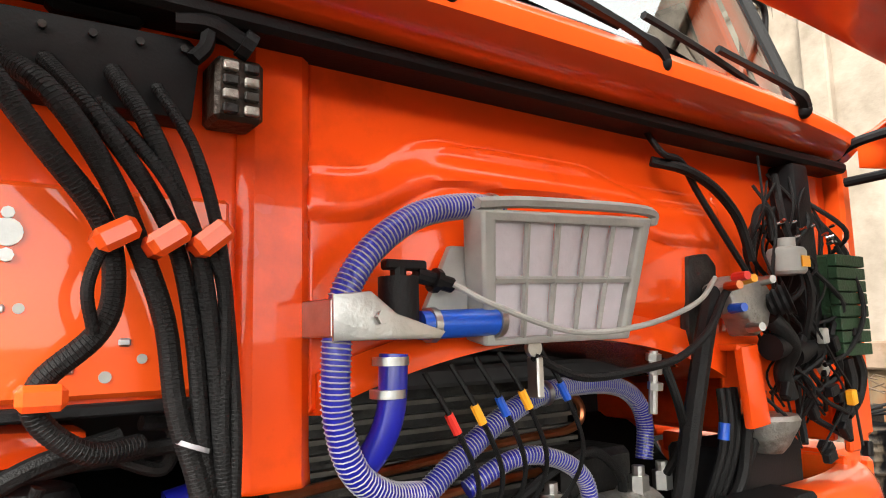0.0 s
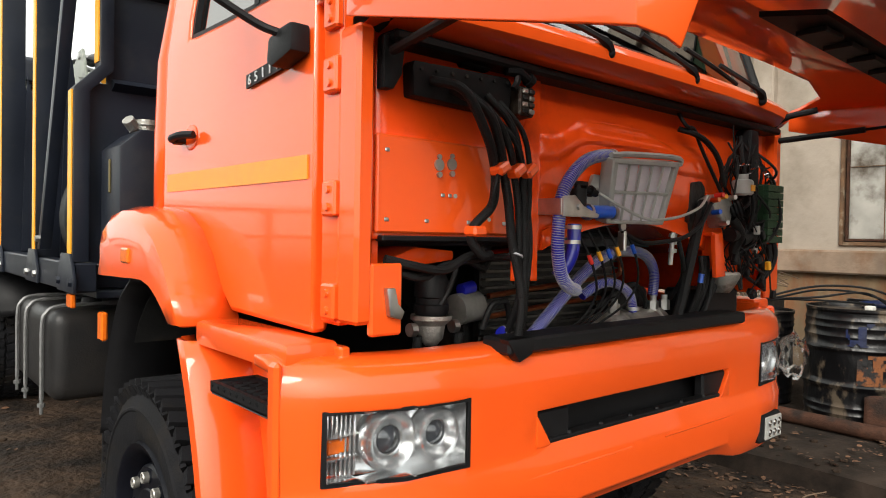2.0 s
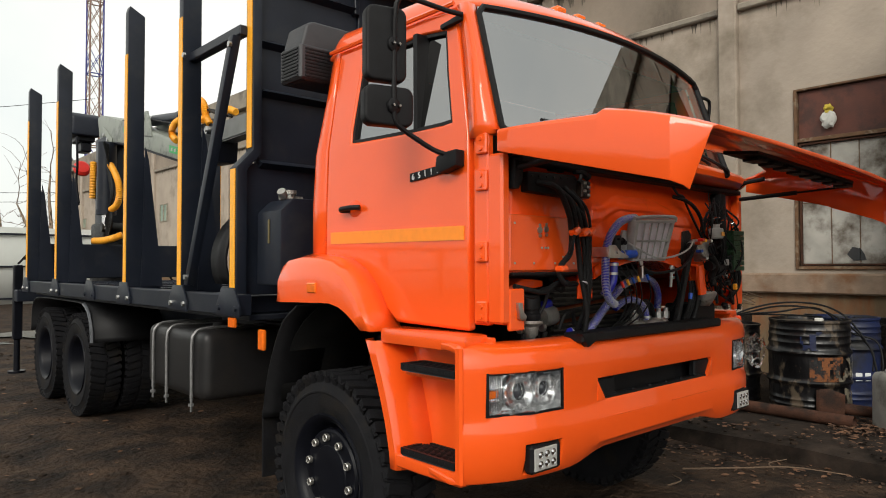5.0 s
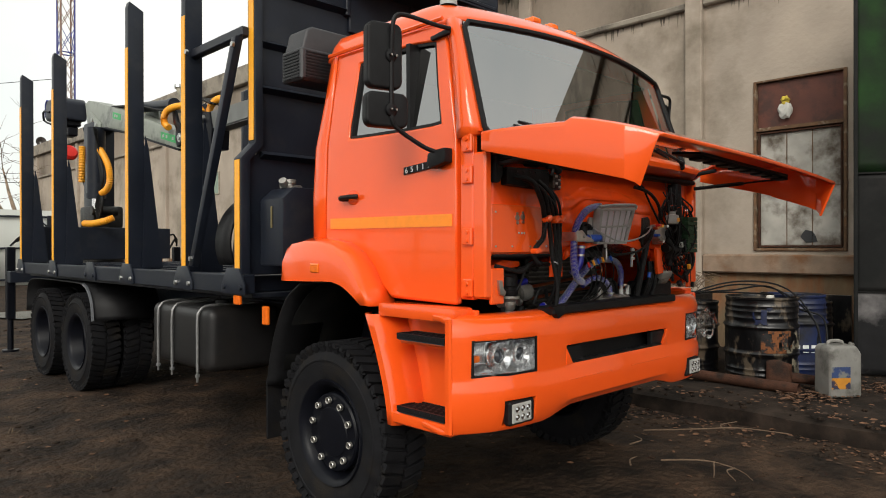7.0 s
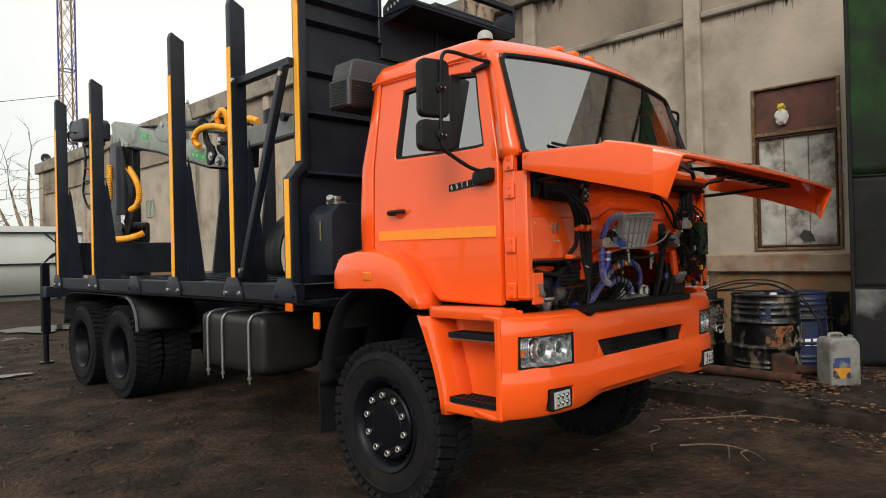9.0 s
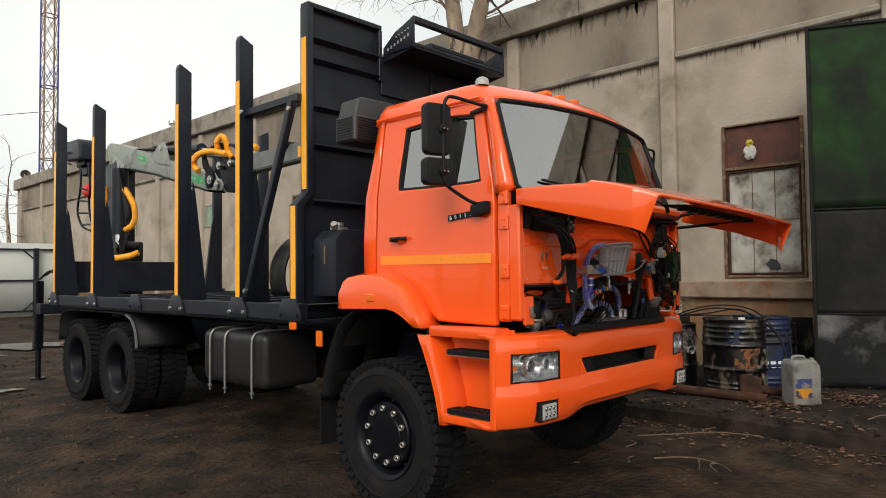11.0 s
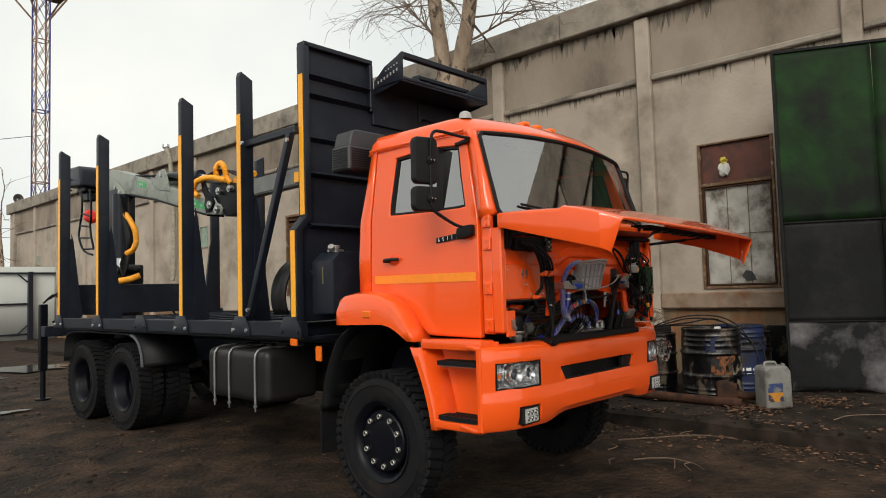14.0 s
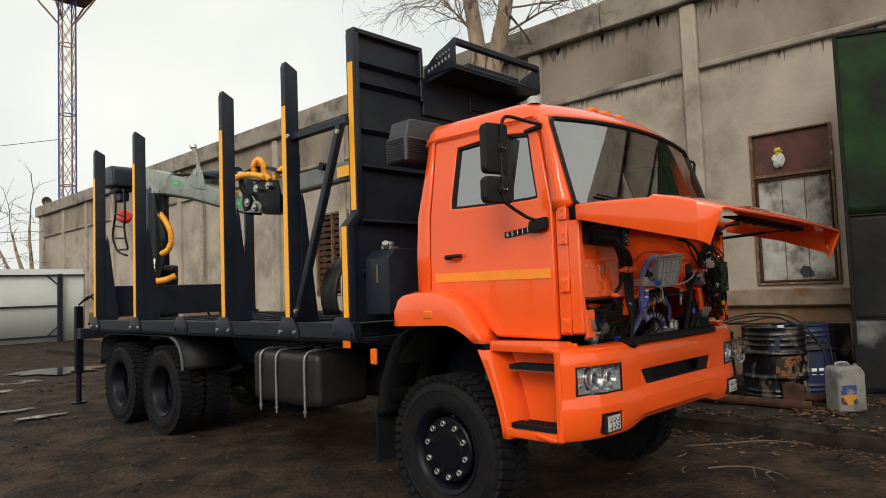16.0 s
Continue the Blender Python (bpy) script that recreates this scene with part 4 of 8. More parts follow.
for s in (-1, 1):
    bm = bmesh.new()
    box(bm, s * 1.118 - 0.026, s * 1.118 + 0.026, 0.075, 0.16, 1.31, 2.04, 0.010)
    post = tpart("front_post", bm, ORANGE)
    bm = bmesh.new()
    box(bm, s * 1.115 - 0.02, s * 1.115 + 0.02, 0.165, 0.255, 1.30, 2.16, 0.008)
    tpart("hinge_pillar", bm, ORANGE)
    for z in (1.36, 1.62, 1.93, 2.09):
        bm = bmesh.new()
        box(bm, s * 1.142 - 0.012, s * 1.142 + 0.012, 0.16, 0.225, z - 0.045, z + 0.045, 0.006)
        for q in (-0.022, 0.022):
            cyl(bm, (s * 1.154, 0.19, z + q), (s * 1.161, 0.19, z + q), 0.011, 0.009, 10)
        tpart("hinge_plate", bm, ORANGE)
    bm = bmesh.new()
    box(bm, s * 1.052 - 0.048, s * 1.052 + 0.048, 0.07, 0.092, 1.28, 1.46, 0.006)
    tpart("lower_bracket", bm, ORANGE)
    bm = bmesh.new()
    box(bm, s * 1.05 - 0.012, s * 1.05 + 0.012, 0.13, 1.2, 1.3, 1.52, 0.004)
    tpart("inner_wing", bm, ORANGE_IN)

# mudguard over the front wheel, one each side
TOPC = [(1.68, 1.36), (1.685, 1.5), (1.66, 1.57), (1.60, 1.605), (1.45, 1.625), (1.30, 1.622), (1.15, 1.60), (1.02, 1.54), (0.92, 1.45), (0.84, 1.34), (0.77, 1.245)]
BOTC = [(1.66, 1.355), (1.6, 1.355), (1.5, 1.358), (1.4, 1.36), (1.3, 1.362), (1.22, 1.365), (1.12, 1.365), (1.04, 1.35), (0.97, 1.32), (0.91, 1.285), (0.85, 1.245)]
for s in (-1, 1):
    bm = bmesh.new()

    def guard(k, v, s=s):
        a, b = Vector(TOPC[int(k)]), Vector(BOTC[int(k)])
        w = (0.0, 0.0, 0.07, 0.2, 0.55, 1.0, 1.0)[int(v)]
        x = (1.12, 1.23, 1.29, 1.313, 1.32, 1.32, 1.14)[int(v)]
        p = a.lerp(b, w)
        return Vector((s * x, p.x, p.y))
    grid(bm, lin(0, 10, 10), lin(0, 6, 6), guard)
    fender = solid(tpart("front_mudguard", bm, ORANGE, "orange flared mudguard with amber marker lamp"), 0.012)
    bm = bmesh.new()
    box(bm, s * 1.318 - 0.012, s * 1.318 + 0.012, 1.245, 1.33, 1.415, 1.47, 0.006)
    part("marker_lamp", bm, AMBER, fender, "small amber side marker")
    bm = bmesh.new()
    ed = [Vector((s * 1.14, p[0], p[1])) for p in [(1.62, 1.34), (1.80, 1.22), (1.93, 1.0), (2.0, 0.8), (2.04, 0.62)]]
    ed = spline(ed, 4)
    grid(bm, lin(0, len(ed) - 1, len(ed) - 1), [0, 1, 2], lambda k, v, s=s: ed[int(k)] + Vector((s * (0.07, 0.0, -0.28)[int(v)], (0.0, -0.03, -0.03)[int(v)], 0)))
    solid(tpart("wheel_splash_guard", bm, BLACKPLA, "black plastic splash guard"), 0.015)
    bm = bmesh.new()
    box(bm, s * 1.07 - 0.13, s * 1.07 + 0.13, 2.05, 2.065, 0.24, 0.66, 0.004)
    tpart("mud_flap", bm, RUBBER, "black rubber mud flap")
    bm = bmesh.new()
    grid(bm, lin(0, math.pi, 14), [0.4, 1.12], lambda a, x, s=s: Vector((s * x, 1.25 + 0.72 * math.cos(a), 0.72 + 0.66 * math.sin(a))))
    solid(tpart("wheel_housing", bm, HOUSING, "dark inner wheel housing"), 0.01)
    bm = bmesh.new()
    box(bm, s * 1.20 - 0.015, s * 1.20 + 0.015, 2.03, 2.1, 1.03, 1.16, 0.008)
    tpart("side_reflector", bm, AMBER, "amber side reflector")
    # corner panel with two treads
    bm = bmesh.new()
    zs = lin(0.62, 1.2, 8)
    grid(bm, [0, 1, 2, 3, 4], zs, lambda k, z, s=s: Vector((s * (1.24, 1.285, 1.30, 1.30, 1.14)[int(k)], (0.66 + 0.20 * ((z - 0.62) / 0.58) ** 1.5) * (1, 1, 0.965, 0.9, 0.8)[int(k)] - (0, 0.01, 0.0, 0.0, 0.02)[int(k)], z)))
    solid(tpart("step_panel", bm, ORANGE, "orange step corner panel"), 0.014)
    bm = bmesh.new()
    box(bm, s * 1.22 - 0.078, s * 1.22 + 0.078, 0.17, 0.62, 0.635, 0.70, 0.02, seg=3)
    tpart("step_base", bm, ORANGE)
    bm = bmesh.new()
    box(bm, s * 1.125 - 0.015, s * 1.125 + 0.015, 0.14, 0.66, 0.66, 1.25, 0.006)
    box(bm, s * 1.19 - 0.07, s * 1.19 + 0.07, 0.20, 0.58, 1.055, 1.085, 0.012, seg=2)
    tpart("step_well", bm, ORANGE)
    bm = bmesh.new()
    box(bm, s * 1.20 - 0.075, s * 1.20 + 0.075, 0.17, 0.75, 1.19, 1.265, 0.02, seg=2)
    tpart("step_top", bm, ORANGE)
    for z0, w in ((0.705, 0.165), (1.087, 0.14)):
        tread = new("step_tread")
        tread.parent = truck
        tread["label"] = "black open-mesh step tread"
        x1, x0 = 1.30, 1.30 - w
        bm = bmesh.new()
        for a in ((x0, x1, 0.205, 0.22), (x0, x1, 0.545, 0.56), (x0, x0 + 0.015, 0.22, 0.545), (x1 - 0.015, x1, 0.22, 0.545)):
            box(bm, min(s * a[0], s * a[1]), max(s * a[0], s * a[1]), a[2], a[3], z0, z0 + 0.03)
        for k in range(9):
            y = 0.225 + k * 0.04
            for e in (-1, 1):
                ya, yb = y - e * 0.04, y + e * 0.04
                sweep(bm, [(s * x0, min(max(ya, 0.21), 0.55), z0 + 0.02), (s * x1, min(max(yb, 0.21), 0.55), z0 + 0.02)], 0.007, 4)
        part("tread_mesh", bm, BLACKPLA, tread)
        bm = bmesh.new()
        box(bm, min(s * x0, s * x1), max(s * x0, s * x1), 0.21, 0.55, z0 - 0.004, z0 + 0.004)
        part("tread_tray", bm, INTERIOR, tread)

# bumper
BP = [(0.66, 0.20), (0.64, 0.07), (0.645, 0.035), (0.67, 0.02), (0.735, 0.0), (0.80, -0.005), (0.87, -0.005), (0.90, 0.006), (0.93, 0.006), (0.98, 0.004), (1.03, 0.002), (1.105, 0.0), (1.15, 0.002), (1.185, 0.012), (1.21, 0.03), (1.225, 0.06), (1.232, 0.12)]


def bump_pt(x, k):
    z, d = BP[int(k)]
    a = abs(x)
    c = 0.16 * max(0, (a - 0.78) / 0.52) ** 2.6
    zz = z + (0.05 * smooth01(0.75, 0.45, a) * (z < 0.7))
    return Vector((x, d + c, zz))


def bump_hole(x, k):
    i = int(k)
    z = (BP[i][0] + BP[i + 1][0]) / 2
    a = abs(x)
    return i > 2 and ((a < 0.56 and 0.93 < z < 1.03) or (0.83 < a < 1.21 and 0.93 < z < 1.105) or (0.84 < a < 1.05 and 0.67 < z < 0.80))


bx = sorted({s * v for s in (-1, 1) for v in (0.0, 0.16, 0.32, 0.48, 0.56, 0.64, 0.68, 0.74, 0.79, 0.83, 0.84, 0.90, 0.97, 1.05, 1.10, 1.15, 1.21, 1.235, 1.26, 1.28, 1.295, 1.305)})
bm = bmesh.new()
grid(bm, bx, lin(0, len(BP) - 1, len(BP) - 1), bump_pt, bump_hole)
bumper = soften(solid(tpart("bumper", bm, ORANGE, "orange wraparound bumper with slot and lamp openings"), 0.03), 0.006)
for s in (-1, 1):
    bm = bmesh.new()
    box(bm, s * 1.297 - 0.012, s * 1.297 + 0.012, 0.155, 0.20, 0.645, 1.225, 0.01)
    part("bumper_end", bm, ORANGE, bumper)
bm = bmesh.new()
box(bm, -0.70, 0.66, -0.012, 0.10, 1.205, 1.25, 0.008)
prism(bm, [(-0.71, 1.25), (-0.60, 1.25), (-0.61, 1.205), (-0.66, 1.185)], "y", -0.016, 0.02, 0.004)
part("top_trim", bm, BLACKPLA, bumper, "black plastic top trim")
bm = bmesh.new()
box(bm, -0.66, 0.66, 0.10, 0.14, 0.86, 1.06, 0.01)
box(bm, -0.66, 0.66, 0.02, 0.14, 0.885, 0.90, 0.003)
part("slot_back", bm, BLACKPLA, bumper, "dark back of the bumper slot")
for s in (-1, 1):
    bm = bmesh.new()
    box(bm, s * 0.48 - 0.085, s * 0.48 + 0.085, 0.02, 0.06, 0.925, 1.025, 0.008)
    part("slot_insert", bm, BLACKPLA, bumper)
    bm = bmesh.new()
    prism(bm, [(s * 0.565, 0.925), (s * 0.50, 0.925), (s * 0.565, 1.02)], "y", 0.001, 0.02, 0.003)
    part("slot_corner", bm, ORANGE, bumper)
    bm = bmesh.new()
    sweep(bm, [(s * x, -0.004 + 0.005 * (abs(x) > 0.6), 0.845 - 0.0 * x) for x in (0.1, 0.3, 0.5, 0.7)], 0.004, 5)
    part("pressed_line", bm, ORANGE, bumper)
bm = bmesh.new()
box(bm, -0.50, 0.50, 0.006, 0.05, 0.926, 0.94, 0.003)
for k in range(6):
    cyl(bm, (-0.4 + 0.16 * k, 0.02, 0.94), (-0.4 + 0.16 * k, 0.02, 0.947), 0.009, 0.007, 8)
part("slot_lip", bm, BLACKPLA, bumper)


# ---- lamps in the bumper ----
def headlamp(s):
    lamp = new("headlamp")
    lamp.parent = bumper
    lamp["label"] = "clear rectangular headlamp with two projector lenses"

    def y_at(x):
        return 0.16 * max(0, (abs(x) - 0.78) / 0.52) ** 2.6
    b = bmesh.new()
    grid(b, lin(0.832, 1.208, 10), lin(0.932, 1.103, 6), lambda x, z: Vector((s * x, y_at(x) + 0.075, z)))
    for q, r in ((0.832, 0), (1.208, 0)):
        box(b, min(s * q, s * (q + 0.004)), max(s * q, s * (q + 0.004)), y_at(q) + 0.005, y_at(q) + 0.08, 0.932, 1.103)
    for z in (0.932, 1.099):
        box(b, min(s * 0.836, s * 1.0), max(s * 0.836, s * 1.0), 0.018, 0.09, z, z + 0.004)
        box(b, min(s * 1.0, s * 1.12), max(s * 1.0, s * 1.12), 0.05, 0.10, z, z + 0.004)
        box(b, min(s * 1.12, s * 1.2), max(s * 1.12, s * 1.2), 0.095, 0.13, z, z + 0.004)
    part("reflector", b, REFL, lamp, "bright faceted reflector")
    b = bmesh.new()
    for k in range(9):
        x = 1.12 + 0.01 * k
        box(b, s * x - 0.003, s * x + 0.003, y_at(x) + 0.05, y_at(x) + 0.08, 0.94, 1.095, 0.001)
    for z in (0.985, 1.04):
        box(b, min(s * 1.11, s * 1.205), max(s * 1.11, s * 1.205), y_at(1.16) + 0.03, y_at(1.16) + 0.07, z, z + 0.005)
    part("facet", b, REFL, lamp)
    for x, r in ((0.90, 0.058), (1.035, 0.066)):
        m = Matrix.Translation((s * x, y_at(x) + 0.075, 1.018)) @ Matrix.Rotation(radians(90), 4, "X")
        b = bmesh.new()
        lathe(b, [(r + 0.012, 0.0), (r + 0.012, 0.03), (r + 0.004, 0.045), (r - 0.004, 0.042), (r * 0.66, 0.016), (r * 0.62, 0.024), (r * 0.56, 0.022), (r * 0.54, 0.01)], m, 32)
        part("bezel", b, REFL, lamp, "chrome ring")
        b = bmesh.new()
        lathe(b, [(r * 0.56, 0.006), (r * 0.5, 0.018), (r * 0.3, 0.027), (0, 0.03)], m, 28)
        part("projector_lens", b, mat("projector_glass", (0.05, 0.055, 0.065), 0.04, 0, 0.1, 5, coat=1.0, spec=0.9), lamp, "dark glass projector lens")
    b = bmesh.new()
    box(b, min(s * 1.13, s * 1.19), max(s * 1.13, s * 1.19), y_at(1.16) + 0.045, y_at(1.16) + 0.06, 0.995, 1.03, 0.004)
    part("indicator_bulb", b, AMBER, lamp, "amber indicator bulb")
    b = bmesh.new()
    grid(b, lin(0.832, 1.208, 12), lin(0.932, 1.103, 6), lambda x, z: Vector((s * x, y_at(x) + 0.003, z)))
    part("cover", b, LENS, lamp, "clear lamp cover", out=(0, -1, 0)).visible_shadow = False
    b = bmesh.new()
    ring_panel(b, [(0.826, 0.926), (1.02, 0.925), (1.214, 0.926), (1.214, 1.109), (1.02, 1.110), (0.826, 1.109)], [(0.836, 0.936), (1.02, 0.935), (1.204, 0.936), (1.204, 1.099), (1.02, 1.10), (0.836, 1.099)],
               lambda x, z, d: Vector((s * x, y_at(x) + d, z)), 0.01)
    part("lamp_rim", b, BLACKPLA, lamp)
    fog = new("fog_lamp")
    fog.parent = bumper
    fog["label"] = "small square LED work lamp in a black bezel"
    b = bmesh.new()
    box(b, s * 0.945 - 0.10, s * 0.945 + 0.10, 0.0, 0.05, 0.675, 0.795, 0.012)
    part("bezel", b, BLACKPLA, fog)
    b = bmesh.new()
    box(b, s * 0.955 - 0.075, s * 0.955 + 0.075, -0.006, 0.004, 0.688, 0.784, 0.004)
    part("housing", b, GREYP, fog)
    for i in range(3):
        for j in range(2):
            c = Vector((s * 0.955 - 0.042 + 0.042 * i, -0.0065, 0.716 + 0.04 * j))
            b = bmesh.new()
            lathe(b, [(0.016, 0), (0.016, 0.004), (0.012, 0.002), (0.006, 0.006), (0, 0.008)], Matrix.Translation(c) @ Matrix.Rotation(radians(90), 4, "X"), 14)
            part("led", b, CHROME, fog)


headlamp(-1)
headlamp(1)
bm = bmesh.new()
bmesh.ops.create_icosphere(bm, subdivisions=3, radius=1)
for v in bm.verts:
    d = 1 + 0.5 * noise.noise(v.co * 2.3)
    v.co = Vector((1.27 + v.co.x * 0.09 * d, 0.05 + v.co.y * 0.05 * d, 1.0 + v.co.z * 0.10 * d))
part("wrapping_film", bm, BAGM, bumper, "torn clear protective film", angle=15)

# ---- opened front flap ----
HP = [(0.06, 2.132), (-0.05, 2.131), (-0.20, 2.127), (-0.34, 2.121), (-0.425, 2.117), (-0.455, 2.131), (-0.56, 2.110), (-0.66, 2.084), (-0.72, 2.066), (-0.785, 2.046), (-0.845, 2.022)]


def flap_pt(k, c):
    y, zt = HP[int(k)]
    zb = 2.037 + (y - 0.06) * 0.25
    w = 1.19 - 0.06 * smooth01(-0.70, -0.845, y)
    cols = [(-1.0, 0.0), (-1.0, 0.5), (-1.0, 0.88), (-0.995, 0.97), (-0.975, 1.0), (-0.85, 1.0), (-0.6, 1.0), (-0.3, 1.0), (0, 1.0)]
    i = int(c)
    sgn = 1
    if i > 8:
        i, sgn = 16 - i, -1
    u, f = cols[i]
    front = smooth01(3, 10, k)
    yy = y + (0.0, 0.035, 0.085)[max(0, int(k) - 8)] * (1 - f) - (0.27 * (1 - u ** 8) * (1 - smooth01(0, 3, k)) + 0.05 * (1 - u * u) * front) * (f == 1.0)
    z = zb + (zt - zb) * f + (0.035 * (1 - u ** 4) * (1 - front) if f == 1.0 else 0)
    return Vector((sgn * u * w, yy, z - 0.026 * (1 + sgn * u) * front))


bm = bmesh.new()
grid(bm, lin(0, 10, 10), lin(0, 16, 16), flap_pt)
flap = soften(solid(tpart("front_flap", bm, ORANGE, "orange front flap swung up on struts", angle=17), 0.016), 0.005)
# dark slot with slats behind the flap's lower edge
bm = bmesh.new()
prism(bm, [(-0.60, -0.625), (0.62, -0.625), (0.78, -0.67), (0.62, -0.73), (-0.52, -0.73)], "z", 2.018, 2.030)
for v in bm.verts:
    v.co.z -= 0.022 * (v.co.x + 1.19)
part("slot_backing", bm, BLACKPLA, flap, "black slot backing under the flap")
for k in range(8):
    bm = bmesh.new()
    x = -0.35 + 0.15 * k
    box(bm, x - 0.12, x - 0.02, -0.71, -0.645, 2.004 - 0.022 * (x + 1.19), 2.016 - 0.022 * (x + 1.19), 0.002)
    part("slat", bm, BLACKPLA, flap)
for s in (-1, 1):
    bm = bmesh.new()
    cyl(bm, (s * 1.06, 0.05, 1.98), (s * 1.10, -0.28, 2.0), 0.013, n=10)
    cyl(bm, (s * 1.10, -0.28, 2.0), (s * 1.13, -0.52, 2.015), 0.006, n=8)
    part("gas_strut", bm, BLACKPLA, flap, "black gas strut")
    bm = bmesh.new()
    tube(bm, [(s * 1.08, 0.10, 2.04), (s * 1.06, 0.02, 2.08), (s * 1.08, -0.1, 2.10)], 0.014, 8)
    part("flap_hinge", bm, BLACKPLA, flap)


# ---- mirrors, wipers, roof lamps, badge ----
def mirror_set(s):
    ms = new("mirror_set")
    ms.parent = truck
    ms["label"] = "pair of black door mirrors on one bent arm"
    b = bmesh.new()
    tube(b, [(s * 1.10, 0.36, 2.715), (s * 1.18, 0.38, 2.72), (s * 1.36, 0.41, 2.735), (s * 1.42, 0.42, 2.72), (s * 1.435, 0.43, 2.66), (s * 1.43, 0.445, 2.5), (s * 1.43, 0.445, 2.28), (s * 1.425, 0.445, 2.2), (s * 1.39, 0.44, 2.16), (s * 1.26, 0.40, 2.085), (s * 1.20, 0.37, 2.06)], 0.0115, 8)
    part("arm", b, BLACKPLA, ms)
    tilt = Matrix.Rotation(s * radians(16), 4, "Z")
    for nm, cz, w, h in (("large_mirror", 2.525, 0.095, 0.165), ("small_mirror", 2.255, 0.115, 0.088)):
        m = Matrix.Translation((s * (1.455 if h > 0.1 else 1.44), 0.48, cz)) @ tilt
        b = bmesh.new()
        q = 0.04
        rim = [(sx * (w - q) + q * math.cos(a), sz * (h - q) + q * math.sin(a)) for sx, sz, a0 in ((1, 1, 0), (-1, 1, 90), (-1, -1, 180), (1, -1, 270)) for a in [radians(a0 + 15 * j) for j in range(7)]]
        prism(b, rim, "y", -0.028, 0.035, 0.014, 3)
        b.transform(m)
        hs = part(nm, b, BLACKPLA, ms)
        b = bmesh.new()
        box(b, -w + 0.016, w - 0.016, 0.0355, 0.038, -h + 0.016, h - 0.016, 0, m)
        part("mirror_glass", b, CHROME, hs)
        b = bmesh.new()
        lathe(b, [(0.036, -0.0), (0.034, 0.012), (0.024, 0.018), (0, 0.02)], Matrix.Translation((s * 1.43, 0.452, cz)) @ Matrix.Rotation(radians(90), 4, "X"), 18)
        for q in (-0.016, 0.016):
            cyl(b, (s * 1.43 + q, 0.434, cz), (s * 1.43 + q, 0.424, cz), 0.008, n=8)
        part("clamp", b, BLACKPLA, hs)
        for q in (-0.016, 0.016):
            b = bmesh.new()
            cyl(b, (s * 1.43 + q, 0.425, cz), (s * 1.43 + q, 0.421, cz), 0.006, n=8)
            part("screw", b, CHROME, hs)
    b = bmesh.new()
    prism(b, [(0.29, 2.00), (0.29, 2.075), (0.36, 2.07), (0.42, 2.055), (0.43, 1.99), (0.40, 1.975)], "x", min(s * 1.152, s * 1.21), max(s * 1.152, s * 1.21), 0.01)
    part("mirror_bracket", b, BLACKPLA, ms)
    b = bmesh.new()
    prism(b, [(0.36, 2.69), (0.36, 2.72), (0.50, 2.70), (0.50, 2.68)], "x", min(s * 1.085, s * 1.11), max(s * 1.085, s * 1.11), 0.004)
    part("top_bracket", b, BLACKPLA, ms)


mirror_set(-1)
mirror_set(1)

for wx, dx in ((-0.30, -0.55), (0.20, -0.55), (0.72, -0.50)):
    wiper = new("wiper")
    wiper.parent = truck
    wiper["label"] = "black windscreen wiper"
    bm = bmesh.new()
    bmesh.ops.create_uvsphere(bm, u_segments=14, v_segments=10, radius=0.02, matrix=Matrix.Translation((wx, -0.025, 2.10)))
    part("pivot", bm, BLACKPLA, wiper)
    p1 = screen((wx + dx * 0.55) / 1.06, 0.10, 0.045)
    bm = bmesh.new()
    sweep(bm, spline([(wx, -0.03, 2.105), (wx + dx * 0.12, -0.035, 2.135), p1], 5), [0.016] * 5 + [0.010] * 6, 6)
    part("wiper_arm", bm, BLACKPLA, wiper)
    bm = bmesh.new()
    sweep(bm, [screen((wx + dx * f) / 1.06, 0.055 + 0.10 * (f - 0.2), 0.022) for f in lin(0.15, 1.0, 8)], 0.009, 6)
    part("wiper_blade", bm, BLACKPLA, wiper)
for x in (-0.26, -0.08, 0.12, ):
    bm = bmesh.new()
    box(bm, x - 0.04, x + 0.04, 0.43, 0.53, 2.955, 2.99, 0.014, seg=3)
    tpart("roof_marker", bm, AMBER, "amber roof marker lamp")
bm = bmesh.new()
lathe(bm, [(0.05, -0.01), (0.048, 0.02), (0.04, 0.038), (0.02, 0.05), (0, 0.052)], Matrix.Translation((-0.95, 0.52, 2.92)), 20)
tpart("roof_dome", bm, GREYP, "pale dome aerial on the roof")

# dark badge plate with the model number beside the mirror bracket
bm = bmesh.new()
prism(bm, [(0.44, 1.985), (0.665, 1.965), (0.665, 2.005), (0.44, 2.025)], "x", -1.158, -1.151)
badge = tpart("number_badge", bm, BLACKPLA, "black badge with raised pale digits")
for i, ch in enumerate("65111"):
    cu = bpy.data.curves.new("digit", "FONT")
    cu.body, cu.size, cu.extrude = ch, 0.042, 0.0015
    tmp = bpy.data.objects.new("tmp", cu)
    scene.collection.objects.link(tmp)
    dg = bpy.context.evaluated_depsgraph_get()
    me = bpy.data.meshes.new_from_object(tmp.evaluated_get(dg))
    bpy.data.objects.remove(tmp)
    me.materials.clear()
    me.materials.append(WHITELET)
    ob = new("digit", me)
    ob.parent = badge
    ob.matrix_basis = pose(-1.160, 0.648 - 0.044 * i, 1.972 + 0.004 * i, 90, -5, -90)

